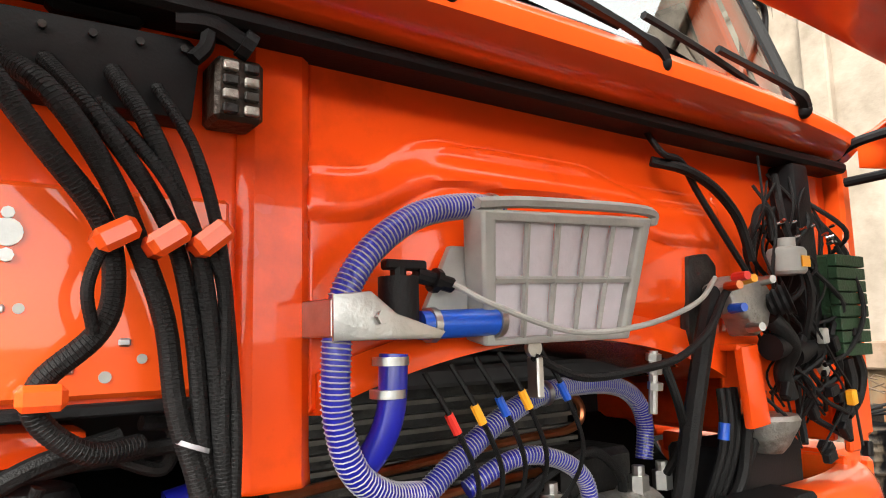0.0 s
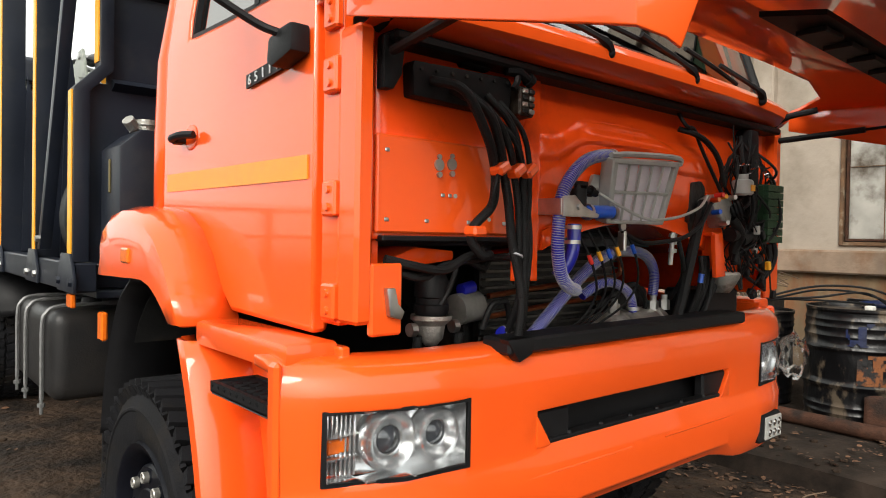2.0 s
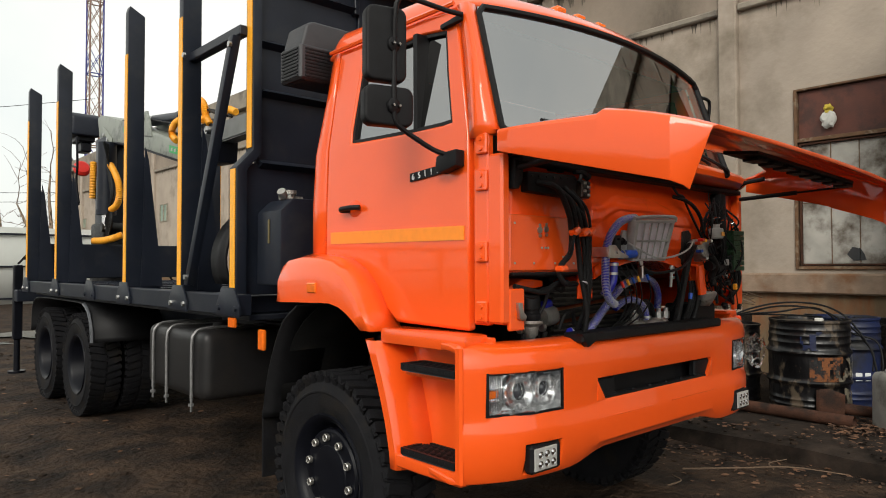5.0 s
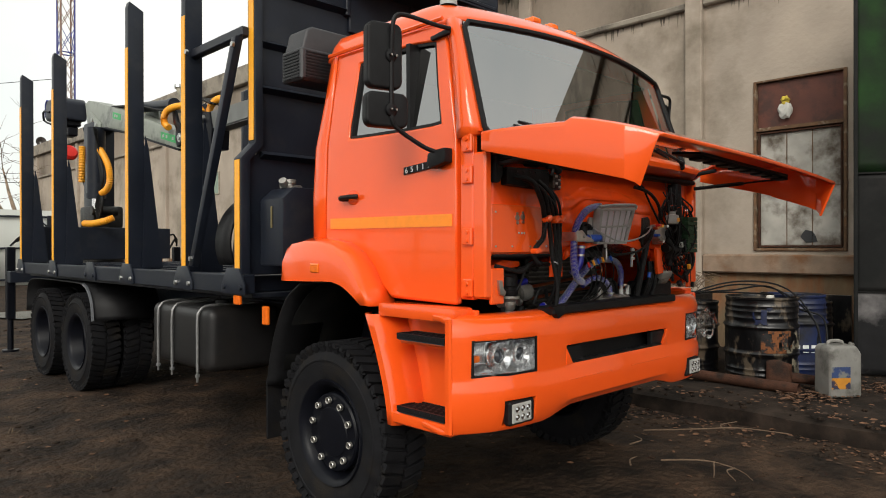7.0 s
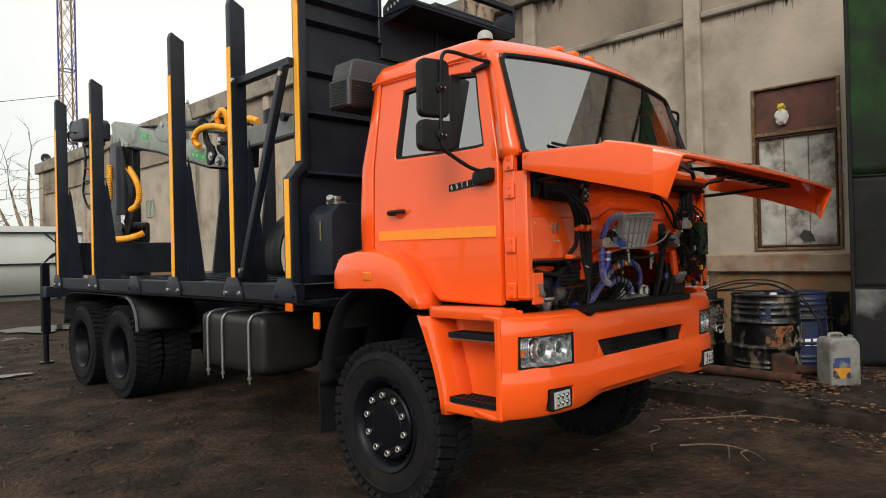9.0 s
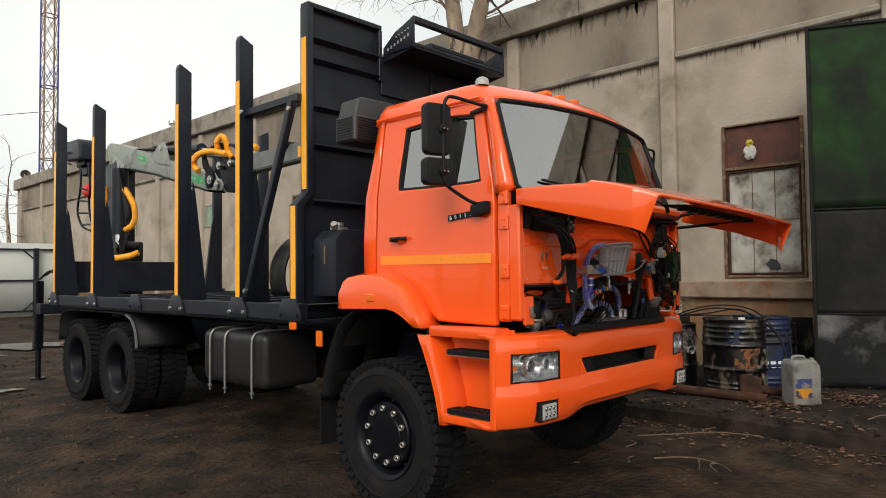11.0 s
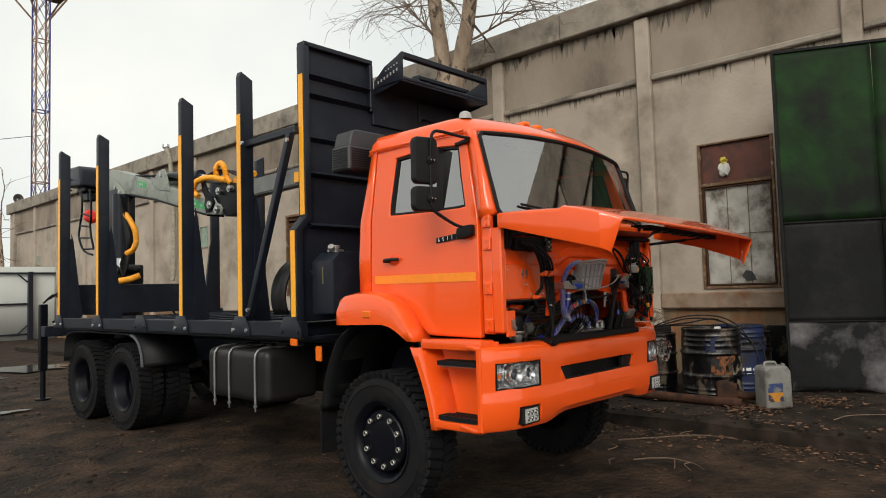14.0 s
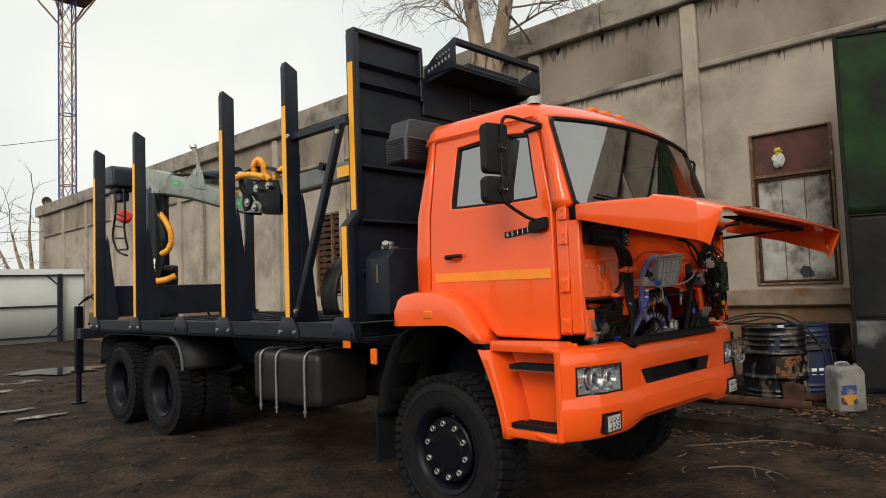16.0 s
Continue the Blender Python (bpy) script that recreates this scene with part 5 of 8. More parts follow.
# intake box behind the cab, hydraulic tank
GREYINT = mat("dark_grey_plastic", (0.032, 0.032, 0.036), 0.5, 0, 0.15, 20, 0.15, 160)
bm = bmesh.new()
prism(bm, [(-1.20, 2.64), (-0.80, 2.64), (-0.80, 3.0), (-1.14, 3.0), (-1.185, 2.975), (-1.215, 2.86)], "y", 1.575, 1.79, 0.022, 3)
intake = tpart("air_intake", bm, GREYINT, "dark grey louvred air intake box")
bm = bmesh.new()
box(bm, -1.232, -0.82, 1.562, 1.80, 2.645, 2.85, 0.012)
part("lower_shell", bm, GREYINT, intake)
for k in range(9):
    bm = bmesh.new()
    box(bm, -1.238, -1.230, 1.59, 1.775, 2.66 + 0.020 * k, 2.669 + 0.020 * k)
    part("louvre", bm, BLACKPLA, intake)
    bm = bmesh.new()
    box(bm, -1.20, -0.9, 1.556, 1.563, 2.66 + 0.020 * k, 2.669 + 0.020 * k)
    part("louvre", bm, BLACKPLA, intake)
bm = bmesh.new()
prism(bm, [(-1.19, 1.44), (-0.78, 1.44), (-0.78, 1.98), (-1.10, 1.98), (-1.19, 1.90)], "y", 1.86, 2.16, 0.015)
hyd = tpart("hydraulic_tank", bm, DARKBODY, "dark steel hydraulic oil tank with sight gauge")
bm = bmesh.new()
box(bm, -1.198, -1.188, 1.99, 2.008, 1.70, 1.85, 0.003)
part("gauge", bm, mat("gauge_brass", (0.16, 0.13, 0.06), 0.3, 0.6), hyd, "brass-coloured sight gauge")
bm = bmesh.new()
cyl(bm, (-1.03, 2.03, 1.98), (-1.03, 2.03, 2.02), 0.035, n=14)
cyl(bm, (-1.03, 2.03, 2.02), (-1.03, 2.03, 2.045), 0.045, n=14)
cyl(bm, (-1.10, 1.98, 2.0), (-1.13, 1.96, 2.03), 0.028, n=10)
cyl(bm, (-1.10, 2.03, 2.0), (-0.94, 2.03, 1.99), 0.02, n=8)
part("filler", bm, ALU, hyd, "bright filler cap")

# ---- log platform ----
for s in (-1, 1):
    bm = bmesh.new()
    box(bm, s * 1.23 - 0.05, s * 1.23 + 0.05, 2.24, 8.24, 1.235, 1.375, 0.008)
    tpart("side_rail", bm, DARKBODY, "dark platform side rail")
for k in range(9):
    y = 2.45 + k * 0.7
    bm = bmesh.new()
    box(bm, -1.178, 1.178, y - 0.05, y + 0.05, 1.24, 1.36, 0.006)
    tpart("cross_beam", bm, DARKBODY)
bm = bmesh.new()
box(bm, -1.17, 1.17, 2.3, 8.2, 1.20, 1.236, 0.004)
tpart("deck_plate", bm, DARKBODY)
for s in (-1, 1):
    bm = bmesh.new()
    box(bm, s * 0.43 - 0.05, s * 0.43 + 0.05, 2.3, 8.5, 1.104, 1.198, 0.006)
    tpart("sub_frame", bm, DARKBODY)
STY = [3.19, 4.41, 6.74, 8.17]


def stake(s, y):
    st = new("stake")
    st.parent = truck
    st["label"] = "tapered dark steel log stake with yellow stripe"
    b = bmesh.new()
    prism(b, [(s * 1.282, 1.30), (s * 1.282, 3.80), (s * 1.268, 3.85), (s * 1.14, 3.78), (s * 1.14, 2.55), (s * 1.125, 2.5), (s * 0.98, 1.36), (s * 0.98, 1.30)], "y", y - 0.035, y + 0.045, 0.006)
    part("upright", b, DARKBODY, st)
    b = bmesh.new()
    prism(b, [(s * 1.16, 1.38), (s * 1.13, 2.62), (s * 1.10, 2.5), (s * 0.97, 1.38)], "y", y - 0.045, y - 0.0352)
    part("gusset", b, DARKBODY, st)
    b = bmesh.new()
    box(b, s * 1.2855 - 0.003, s * 1.2855 + 0.003, y - 0.03, y + 0.035, 1.40, 3.42)
    part("stripe", b, YELLOWT, st, "yellow reflective stripe")
    b = bmesh.new()
    prism(b, [(y - 0.17, 1.235), (y + 0.17, 1.235), (y + 0.17, 1.30), (y + 0.09, 1.42), (y - 0.09, 1.42), (y - 0.17, 1.30)], "x", min(s * 1.283, s * 1.298), max(s * 1.283, s * 1.298), 0.004)
    part("foot_plate", b, DARKBODY, st)
    for q in (-0.12, 0.12):
        b = bmesh.new()
        cyl(b, (s * 1.298, y + q, 1.285), (s * 1.312, y + q, 1.285), 0.022, 0.018, 6)
        part("bolt", b, STEEL, st)


for y in STY:
    stake(-1, y)
    stake(1, y)
for s in (-1, 1):
    for y in (5.43, 2.36):
        bm = bmesh.new()
        prism(bm, [(y - 0.17, 1.235), (y + 0.17, 1.235), (y + 0.17, 1.30), (y + 0.09, 1.42), (y - 0.09, 1.42), (y - 0.17, 1.30)], "x", min(s * 1.281, s * 1.296), max(s * 1.281, s * 1.296), 0.004)
        for q in (-0.12, 0.12):
            cyl(bm, (s * 1.296, y + q, 1.285), (s * 1.31, y + q, 1.285), 0.022, 0.018, 6)
        tpart("bracket_plate", bm, DARKBODY)
    bm = bmesh.new()
    box(bm, s * 1.275 - 0.012, s * 1.275 + 0.012, 2.28, 2.37, 1.16, 1.225, 0.006)
    tpart("marker_light", bm, AMBER, "amber side marker light")
    bm = bmesh.new()
    box(bm, s * 1.2 - 0.035, s * 1.2 + 0.035, 2.33, 3.16, 3.09, 3.16, 0.008)
    tpart("tie_beam", bm, DARKBODY)
    bm = bmesh.new()
    prism(bm, [(2.33, 3.08), (2.40, 3.08), (3.12, 1.42), (3.05, 1.42)], "x", s * 1.25 - 0.03, s * 1.25 + 0.03, 0.006)
    tpart("diagonal_brace", bm, DARKBODY)
    for yy, zz in ((2.36, 3.02), (3.12, 3.12), (3.06, 1.48)):
        bm = bmesh.new()
        cyl(bm, (s * 1.28, yy, zz), (s * 1.30, yy, zz), 0.02, n=6)
        tpart("pin", bm, STEEL)

# headboard: wide lower part, two high wings, cut-out for the crane arm
head = new("headboard")
head.parent = truck
head["label"] = "high dark ribbed steel headboard behind the cab"
bm = bmesh.new()
box(bm, -1.22, 1.22, 2.30, 2.32, 1.38, 2.24, 0)
box(bm, -1.13, 1.13, 2.301, 2.321, 2.24, 3.44, 0)
part("sheet", bm, DARKBODY, head)
for s in (-1, 1):
    bm = bmesh.new()
    box(bm, min(s * 1.13, s * 0.36), max(s * 1.13, s * 0.36), 2.302, 2.318, 3.441, 3.90)
    part("wing_sheet", bm, DARKBODY, head)
    bm = bmesh.new()
    prism(bm, [(s * 1.285, 1.38), (s * 1.285, 2.20), (s * 1.172, 2.32), (s * 1.172, 3.91), (s * 1.112, 3.93), (s * 1.112, 2.30), (s * 1.215, 2.19), (s * 1.215, 1.38)], "y", 2.25, 2.36, 0.006)
    part("edge_post", bm, DARKBODY, head)
    bm = bmesh.new()
    box(bm, s * 1.289 - 0.003, s * 1.289 + 0.003, 2.27, 2.335, 1.40, 2.19)
    part("stripe", bm, YELLOWT, head, "yellow reflective stripe")
    bm = bmesh.new()
    box(bm, s * 1.176 - 0.003, s * 1.176 + 0.003, 2.27, 2.335, 2.34, 3.64)
    part("stripe", bm, YELLOWT, head, "yellow reflective stripe")
    for z in (3.64, 3.46):
        bm = bmesh.new()
        prism(bm, [(2.24, z), (2.30, z + 0.03), (2.30, z - 0.03)], "x", min(s * 1.11, s * 0.36), max(s * 1.11, s * 0.36))
        part("rib", bm, DARKBODY, head)
    bm = bmesh.new()
    box(bm, min(s * 1.17, s * 0.33), max(s * 1.17, s * 0.33), 2.25, 2.36, 3.90, 3.945, 0.006)
    part("top_bar", bm, DARKBODY, head)
    bm = bmesh.new()
    box(bm, s * 0.345 - 0.02, s * 0.345 + 0.02, 2.25, 2.36, 3.42, 3.90, 0.006)
    part("inner_post", bm, DARKBODY, head)
for z in (3.05, 2.72, 2.24, 1.8):
    bm = bmesh.new()
    prism(bm, [(2.24, z), (2.30, z + 0.03), (2.30, z - 0.03)], "x", -1.11, 1.11)
    part("rib", bm, DARKBODY, head)
bm = bmesh.new()
box(bm, -0.32, 1.06, 2.27, 2.30, 3.30, 3.665, 0.004)
part("middle_sheet", bm, DARKBODY, head)
bm = bmesh.new()
box(bm, 1.03, 1.08, 2.2, 2.26, 3.0, 3.80, 0.006)
part("rack_post", bm, DARKBODY, head)
# tool rack over the cab
rack = new("roof_rack")
rack.parent = truck
rack["label"] = "dark steel tray rack with a lettered side plate"
bm = bmesh.new()
box(bm, -0.30, 1.02, 1.86, 2.268, 3.655, 3.675, 0.004)
part("tray", bm, DARKBODY, rack)
for x in (-0.30, 1.0):
    bm = bmesh.new()
    prism(bm, [(2.268, 3.60), (2.268, 3.74), (2.10, 3.86), (1.98, 3.90), (1.86, 3.95), (1.86, 3.66)], "x", x, x + 0.02, 0.003)
    part("side_plate", bm, DARKBODY, rack)
bm = bmesh.new()
box(bm, -0.28, 1.0, 1.86, 1.92, 3.90, 3.955, 0.006)
box(bm, -0.28, 1.0, 1.86, 1.90, 3.677, 3.71, 0.006)
part("front_rail", bm, DARKBODY, rack)
for k in range(7):
    bm = bmesh.new()
    box(bm, -0.306, -0.3005, 2.19 - 0.045 * k, 2.206 - 0.045 * k, 3.70 + 0.012 * k, 3.728 + 0.012 * k)
    part("letter_bar", bm, GREYP, rack)
for k in range(5):
    bm = bmesh.new()
    box(bm, -0.306, -0.3005, 2.08 - 0.04 * k, 2.092 - 0.04 * k, 3.80 + 0.01 * k, 3.812 + 0.01 * k)
    part("letter_bar", bm, GREYP, rack)

# rear board, rear mudguards, tow gear, stabiliser
bm = bmesh.new()
box(bm, -1.15, 0.75, 8.28, 8.32, 1.40, 1.86, 0.008)
tpart("rear_board", bm, DARKBODY, "dark steel board at the platform's end")
for s in (-1, 1):
    bm = bmesh.new()
    rg = spline([(5.46, 0.80), (5.50, 0.98), (5.62, 1.12), (5.85, 1.18), (6.5, 1.19), (7.3, 1.19), (7.85, 1.17), (8.05, 1.05), (8.10, 0.75)], 4)
    grid(bm, lin(0, len(rg) - 1, len(rg) - 1), [0.55, 1.24], lambda k, x, s=s: Vector((s * x, rg[int(k)].x, rg[int(k)].y)) if len(rg[0]) == 2 else Vector((s * x, rg[int(k)][0], rg[int(k)][1])))
    solid(tpart("rear_mudguard", bm, BLACKPLA, "black rear mudguard"), 0.012)
    bm = bmesh.new()
    sweep(bm, [Vector((s * 1.25, p[0], p[1])) for p in rg[:12]], 0.018, 6)
    tpart("mudguard_edge", bm, mat("grey_mudguard_edge", (0.08, 0.085, 0.095), 0.5), "grey mudguard edge strip")
    leg = new("stabiliser")
    leg.parent = truck
    leg["label"] = "black hydraulic stabiliser leg, lowered"
    bm = bmesh.new()
    box(bm, min(s * 0.3, s * 1.26), max(s * 0.3, s * 1.26), 8.85, 9.03, 1.08, 1.24, 0.01)
    part("outrigger_beam", bm, DARKBODY, leg)
    bm = bmesh.new()
    box(bm, s * 1.2 - 0.055, s * 1.2 + 0.055, 9.06, 9.17, 0.55, 1.58, 0.012)
    part("leg_tube", bm, BLACKRIM, leg)
    bm = bmesh.new()
    cyl(bm, (s * 1.2, 9.12, 0.12), (s * 1.2, 9.12, 0.55), 0.04, n=12)
    cyl(bm, (s * 1.2, 9.12, 0.09), (s * 1.2, 9.12, 0.12), 0.11, n=14)
    part("leg_foot", bm, BLACKRIM, leg)
    bm = bmesh.new()
    tube(bm, [(s * 1.15, 9.0, 1.66), (s * 1.0, 8.8, 1.78), (s * 0.8, 8.9, 1.6), (s * 0.9, 9.05, 1.35), (s * 1.1, 9.0, 1.3)], 0.016, 6)
    tube(bm, [(s * 1.2, 9.1, 1.6), (s * 1.1, 8.9, 1.72), (s * 0.95, 8.9, 1.5), (s * 0.8, 9.0, 1.4)], 0.016, 6)
    part("hydraulic_hose", bm, HOSEBLK, leg)
bm = bmesh.new()
box(bm, -0.7, 0.7, 8.5, 9.3, 0.95, 1.3, 0.03)
tpart("crane_subframe", bm, DARKBODY)
# curved black guard behind the headboard
bm = bmesh.new()
grid(bm, lin(radians(60), radians(205), 16), [2.5, 2.72], lambda a, y: Vector((-0.86 + 0.39 * math.cos(a), y, 1.60 + 0.39 * math.sin(a))))
solid(tpart("curved_guard", bm, BLACKPLA, "curved black guard"), 0.02)


# ---- timber crane on the truck's tail ----
crane = thing("timber_crane", "grey and black folding timber crane with yellow hose sleeves", "crane")
CY = 9.0


def cpart(name, bm, material, label="", parent=None, **k):
    return part(name, bm, material, parent or crane, label, **k)


bm = bmesh.new()
lathe(bm, [(0.30, 0), (0.30, 0.1), (0.24, 0.16), (0.2, 0.3), (0.17, 0.34), (0, 0.35)], Matrix.Translation((0, CY, 1.30)), 28)
cpart("slew_base", bm, ENGD, "dark round slewing base")
bm = bmesh.new()
box(bm, -0.14, 0.16, 8.92, 9.42, 1.6, 3.5, 0.03, seg=2)
cpart("column", bm, DARKBODY, "black square crane column")
bm = bmesh.new()
box(bm, -0.22, 0.22, 8.72, 9.35, 1.86, 2.2, 0.05, seg=2)
cyl(bm, (-0.26, 8.68, 2.12), (0.1, 8.68, 2.12), 0.07, n=16)
cpart("column_foot", bm, ENGD, "dark cast column foot")
bm = bmesh.new()
cyl(bm, (-0.2, 8.66, 2.1), (-0.2, 8.66, 2.36), 0.055, n=14)
cpart("ram_rod", bm, CHROME, "bright ram rod")
bm = bmesh.new()
cyl(bm, (-0.2, 8.66, 2.33), (-0.2, 8.64, 3.34), 0.125, n=20)
cyl(bm, (-0.2, 8.66, 2.30), (-0.2, 8.66, 2.37), 0.135, n=20)
cpart("lift_ram", bm, DARKBODY, "thick black lifting ram")
# main arm: a tapered box from the column's head down to the elbow
bm = bmesh.new()


def arm(bm, a, b, ha, hb, wa, wb, bev=0.015):
    a, b = Vector(a), Vector(b)
    d = (b - a).normalized()
    upv = Vector((1, 0, 0)).cross(d)
    if upv.z < 0:
        upv = -upv
    vs = []
    for p, h, w in ((a, ha, wa), (b, hb, wb)):
        for sx, sz in ((-1, -1), (1, -1), (1, 1), (-1, 1)):
            vs.append(bm.verts.new(p + Vector((sx * w / 2, 0, 0)) + upv * (sz * h / 2)))
    fs = [bm.faces.new(vs[:4][::-1]), bm.faces.new(vs[4:])]
    for i in range(4):
        j = (i + 1) % 4
        fs.append(bm.faces.new((vs[i], vs[j], vs[4 + j], vs[4 + i])))
    bmesh.ops.recalc_face_normals(bm, faces=fs)
    if bev:
        bmesh.ops.bevel(bm, geom=list({e for f in fs for e in f.edges}), offset=bev, segments=2, affect="EDGES")


prism(bm, [(9.40, 3.82), (9.24, 3.85), (8.95, 3.79), (8.26, 3.61), (7.58, 3.44), (6.83, 3.22), (5.9, 2.95), (5.62, 2.87), (5.56, 2.80), (5.60, 2.72), (5.95, 2.76), (6.78, 2.96), (7.57, 3.16), (8.47, 3.34), (9.05, 3.40), (9.30, 3.50)], "x", -0.12, 0.12, 0.014, 2)
boom = cpart("main_boom", bm, BOOMG, "scuffed grey-green main boom", angle=25)
bm = bmesh.new()
prism(bm, [(9.09, 3.67), (8.64, 3.41), (8.66, 3.36), (9.14, 3.39), (9.22, 3.5)], "x", -0.135, -0.121, 0.004)
part("head_plate", bm, BOOMG, boom)
for k, (y, z) in enumerate(((9.02, 3.62), (8.84, 3.52), (8.68, 3.42))):
    bm = bmesh.new()
    cyl(bm, (-0.15, y, z - 0.1), (-0.12, y, z - 0.1), 0.03, n=12)
    part("pin_head", bm, STEEL, boom)
bm = bmesh.new()
prism(bm, [(9.1, 3.37), (8.47, 3.30), (7.57, 3.13), (6.78, 2.935), (5.95, 2.735), (5.95, 2.76), (6.78, 2.96), (7.57, 3.16), (8.47, 3.34), (9.1, 3.40)], "x", -0.128, 0.128, 0.004)
part("lower_flange", bm, BLACKRIM, boom, "black lower flange")
for y, z, w, mt in ((8.02, 3.44, 0.3, BOOMGR), (6.25, 2.935, 0.46, BOOMGR)):
    bm = bmesh.new()
    prism(bm, [(y - w / 2, z - 0.045 - 0.24 * w / 2), (y + w / 2, z - 0.045 + 0.24 * w / 2), (y + w / 2, z + 0.045 + 0.24 * w / 2), (y - w / 2, z + 0.045 - 0.24 * w / 2)], "x", -0.126, -0.1215)
    part("decal_patch", bm, mt, boom, "green decal patch")
# pale letter bars on the decals
for y, z in ((8.08, 3.455), (8.0, 3.435), (6.4, 2.97), (6.3, 2.947), (6.12, 2.905)):
    bm = bmesh.new()
    box(bm, -0.1285, -0.1265, y - 0.025, y + 0.025, z - 0.018, z + 0.018)
    part("letter_bar", bm, GREYP, boom)
for x0 in (-0.14, 0.11):
    bm = bmesh.new()
    prism(bm, [(7.66, 3.41), (7.40, 3.57), (7.24, 3.58), (7.16, 3.45), (7.05, 3.22), (7.42, 3.28)], "x", x0, x0 + 0.03, 0.006)
    cpart("ram_lug", bm, BOOMG, "grey ram lug plate")
bm = bmesh.new()
cyl(bm, (-0.16, 7.32, 3.50), (0.16, 7.32, 3.50), 0.035, n=14)
cpart("pivot_pin", bm, STEEL)
bm = bmesh.new()
cyl(bm, (0, 7.4, 3.49), (0, 6.4, 3.38), 0.07, n=16)
cyl(bm, (0, 6.46, 3.387), (0, 6.36, 3.376), 0.082, n=16)
cpart("fold_ram", bm, DARKBODY, "dark blue folding ram")
bm = bmesh.new()
cyl(bm, (0, 6.4, 3.38), (0, 6.0, 3.25), 0.04, n=12)
cpart("ram_rod", bm, CHROME, "bright ram rod")
for x0 in (-0.15, 0.12):
    bm = bmesh.new()
    prism(bm, [(6.09, 3.27), (6.02, 3.27), (5.92, 3.08), (5.80, 3.0), (5.74, 2.9), (5.82, 2.8), (5.95, 2.78), (6.0, 2.88), (5.98, 3.0), (6.06, 3.1)], "x", x0, x0 + 0.03, 0.006)
    cpart("knuckle_plate", bm, BLACKRIM, "black curved knuckle plate")
bm = bmesh.new()
prism(bm, [(5.80, 2.98), (5.72, 3.1), (5.55, 3.16), (5.18, 3.10), (5.12, 2.9), (5.14, 2.68), (5.51, 2.69), (5.60, 2.80)], "x", -0.11, 0.11, 0.012)
cpart("elbow_link", bm, BLACKRIM, "black elbow link")
for y, z, r in ((5.66, 2.8, 0.05), (5.84, 2.88, 0.055), (5.60, 3.04, 0.05), (5.32, 3.04, 0.045), (6.03, 3.24, 0.035)):
    bm = bmesh.new()
    cyl(bm, (-0.17, y, z), (0.17, y, z), r, n=16)
    cyl(bm, (-0.185, y, z), (-0.17, y, z), r * 0.55, n=8)
    cpart("pivot_pin", bm, STEEL)
# control housing over the seat
bm = bmesh.new()
prism(bm, [(10.95, 4.02), (10.85, 4.08), (10.3, 4.06), (10.2, 3.98), (10.2, 3.68), (10.9, 3.72), (10.98, 3.8)], "x", -0.28, 0.16, 0.05, 3)
hood = cpart("control_hood", bm, DARKBODY, "dark rounded control housing")
bm = bmesh.new()
prism(bm, [(10.97, 3.80), (10.96, 4.03), (10.86, 4.085), (10.855, 4.06), (10.93, 4.01), (10.945, 3.80)], "x", -0.285, 0.165, 0.004)
part("edge_strip", bm, MASTB, hood, "blue edge strip")
bm = bmesh.new()
box(bm, -0.16, 0.1, 10.3, 10.72, 3.60, 3.70, 0.02)
box(bm, -0.1, 0.06, 10.34, 10.62, 3.44, 3.60, 0.02)
cpart("lever_block", bm, BLACKRIM, "black lever block")
bm = bmesh.new()
arm(bm, (0, 5.4, 3.0), (0, 3.5, 3.03), 0.22, 0.2, 0.18, 0.16)
stick = cpart("outer_boom", bm, mat("dark_grey_boom", (0.14, 0.145, 0.14), 0.45, 0, 0.2, 6), "dark grey telescopic outer boom")
bm = bmesh.new()
box(bm, -0.096, -0.092, 3.55, 3.95, 2.95, 3.07)
part("warning_plate", bm, YELLOWT, stick, "yellow warning plate")
for y in (3.6, 4.2):
    bm = bmesh.new()
    cyl(bm, (-0.14, y, 3.12), (0.14, y, 3.12), 0.05, n=12)
    part("sheave", bm, BLACKRIM, stick)


def sleeve(pts, r):
    b = bmesh.new()
    line = spline(pts, 14)
    sweep(b, line, [r * (1.0 + 0.10 * (1 if k % 2 else -1)) for k in range(len(line))], 10)
    return cpart("hose_sleeve", b, YELLOWH, "yellow spiral hose sleeve")


sleeve([(-0.2, 6.06, 3.02), (-0.2, 6.17, 3.08), (-0.2, 6.20, 3.16), (-0.2, 6.10, 3.23), (-0.19, 5.9, 3.25), (-0.17, 5.68, 3.23), (-0.14, 5.45, 3.17)], 0.038)
sleeve([(-0.1, 5.74, 3.27), (-0.1, 5.76, 3.37), (-0.1, 5.64, 3.43), (-0.1, 5.53, 3.35), (-0.1, 5.48, 3.22), (-0.1, 5.37, 3.12)], 0.038)
sleeve([(0.0, 5.44, 3.12), (0.0, 5.34, 3.22), (0.0, 5.15, 3.26), (0.0, 4.95, 3.2)], 0.038)
sleeve([(-0.22, 8.42, 3.0), (-0.22, 8.22, 2.86), (-0.22, 8.06, 2.70), (-0.22, 8.02, 2.52), (-0.22, 8.14, 2.40), (-0.22, 8.36, 2.36)], 0.043)
sleeve([(-0.25, 9.12, 3.11), (-0.26, 9.09, 2.85), (-0.25, 9.14, 2.57)], 0.045)
sleeve([(-0.3, 8.85, 1.93), (-0.32, 8.6, 1.92), (-0.32, 8.3, 1.92), (-0.3, 8.0, 1.94), (-0.2, 7.93, 1.99)], 0.045)
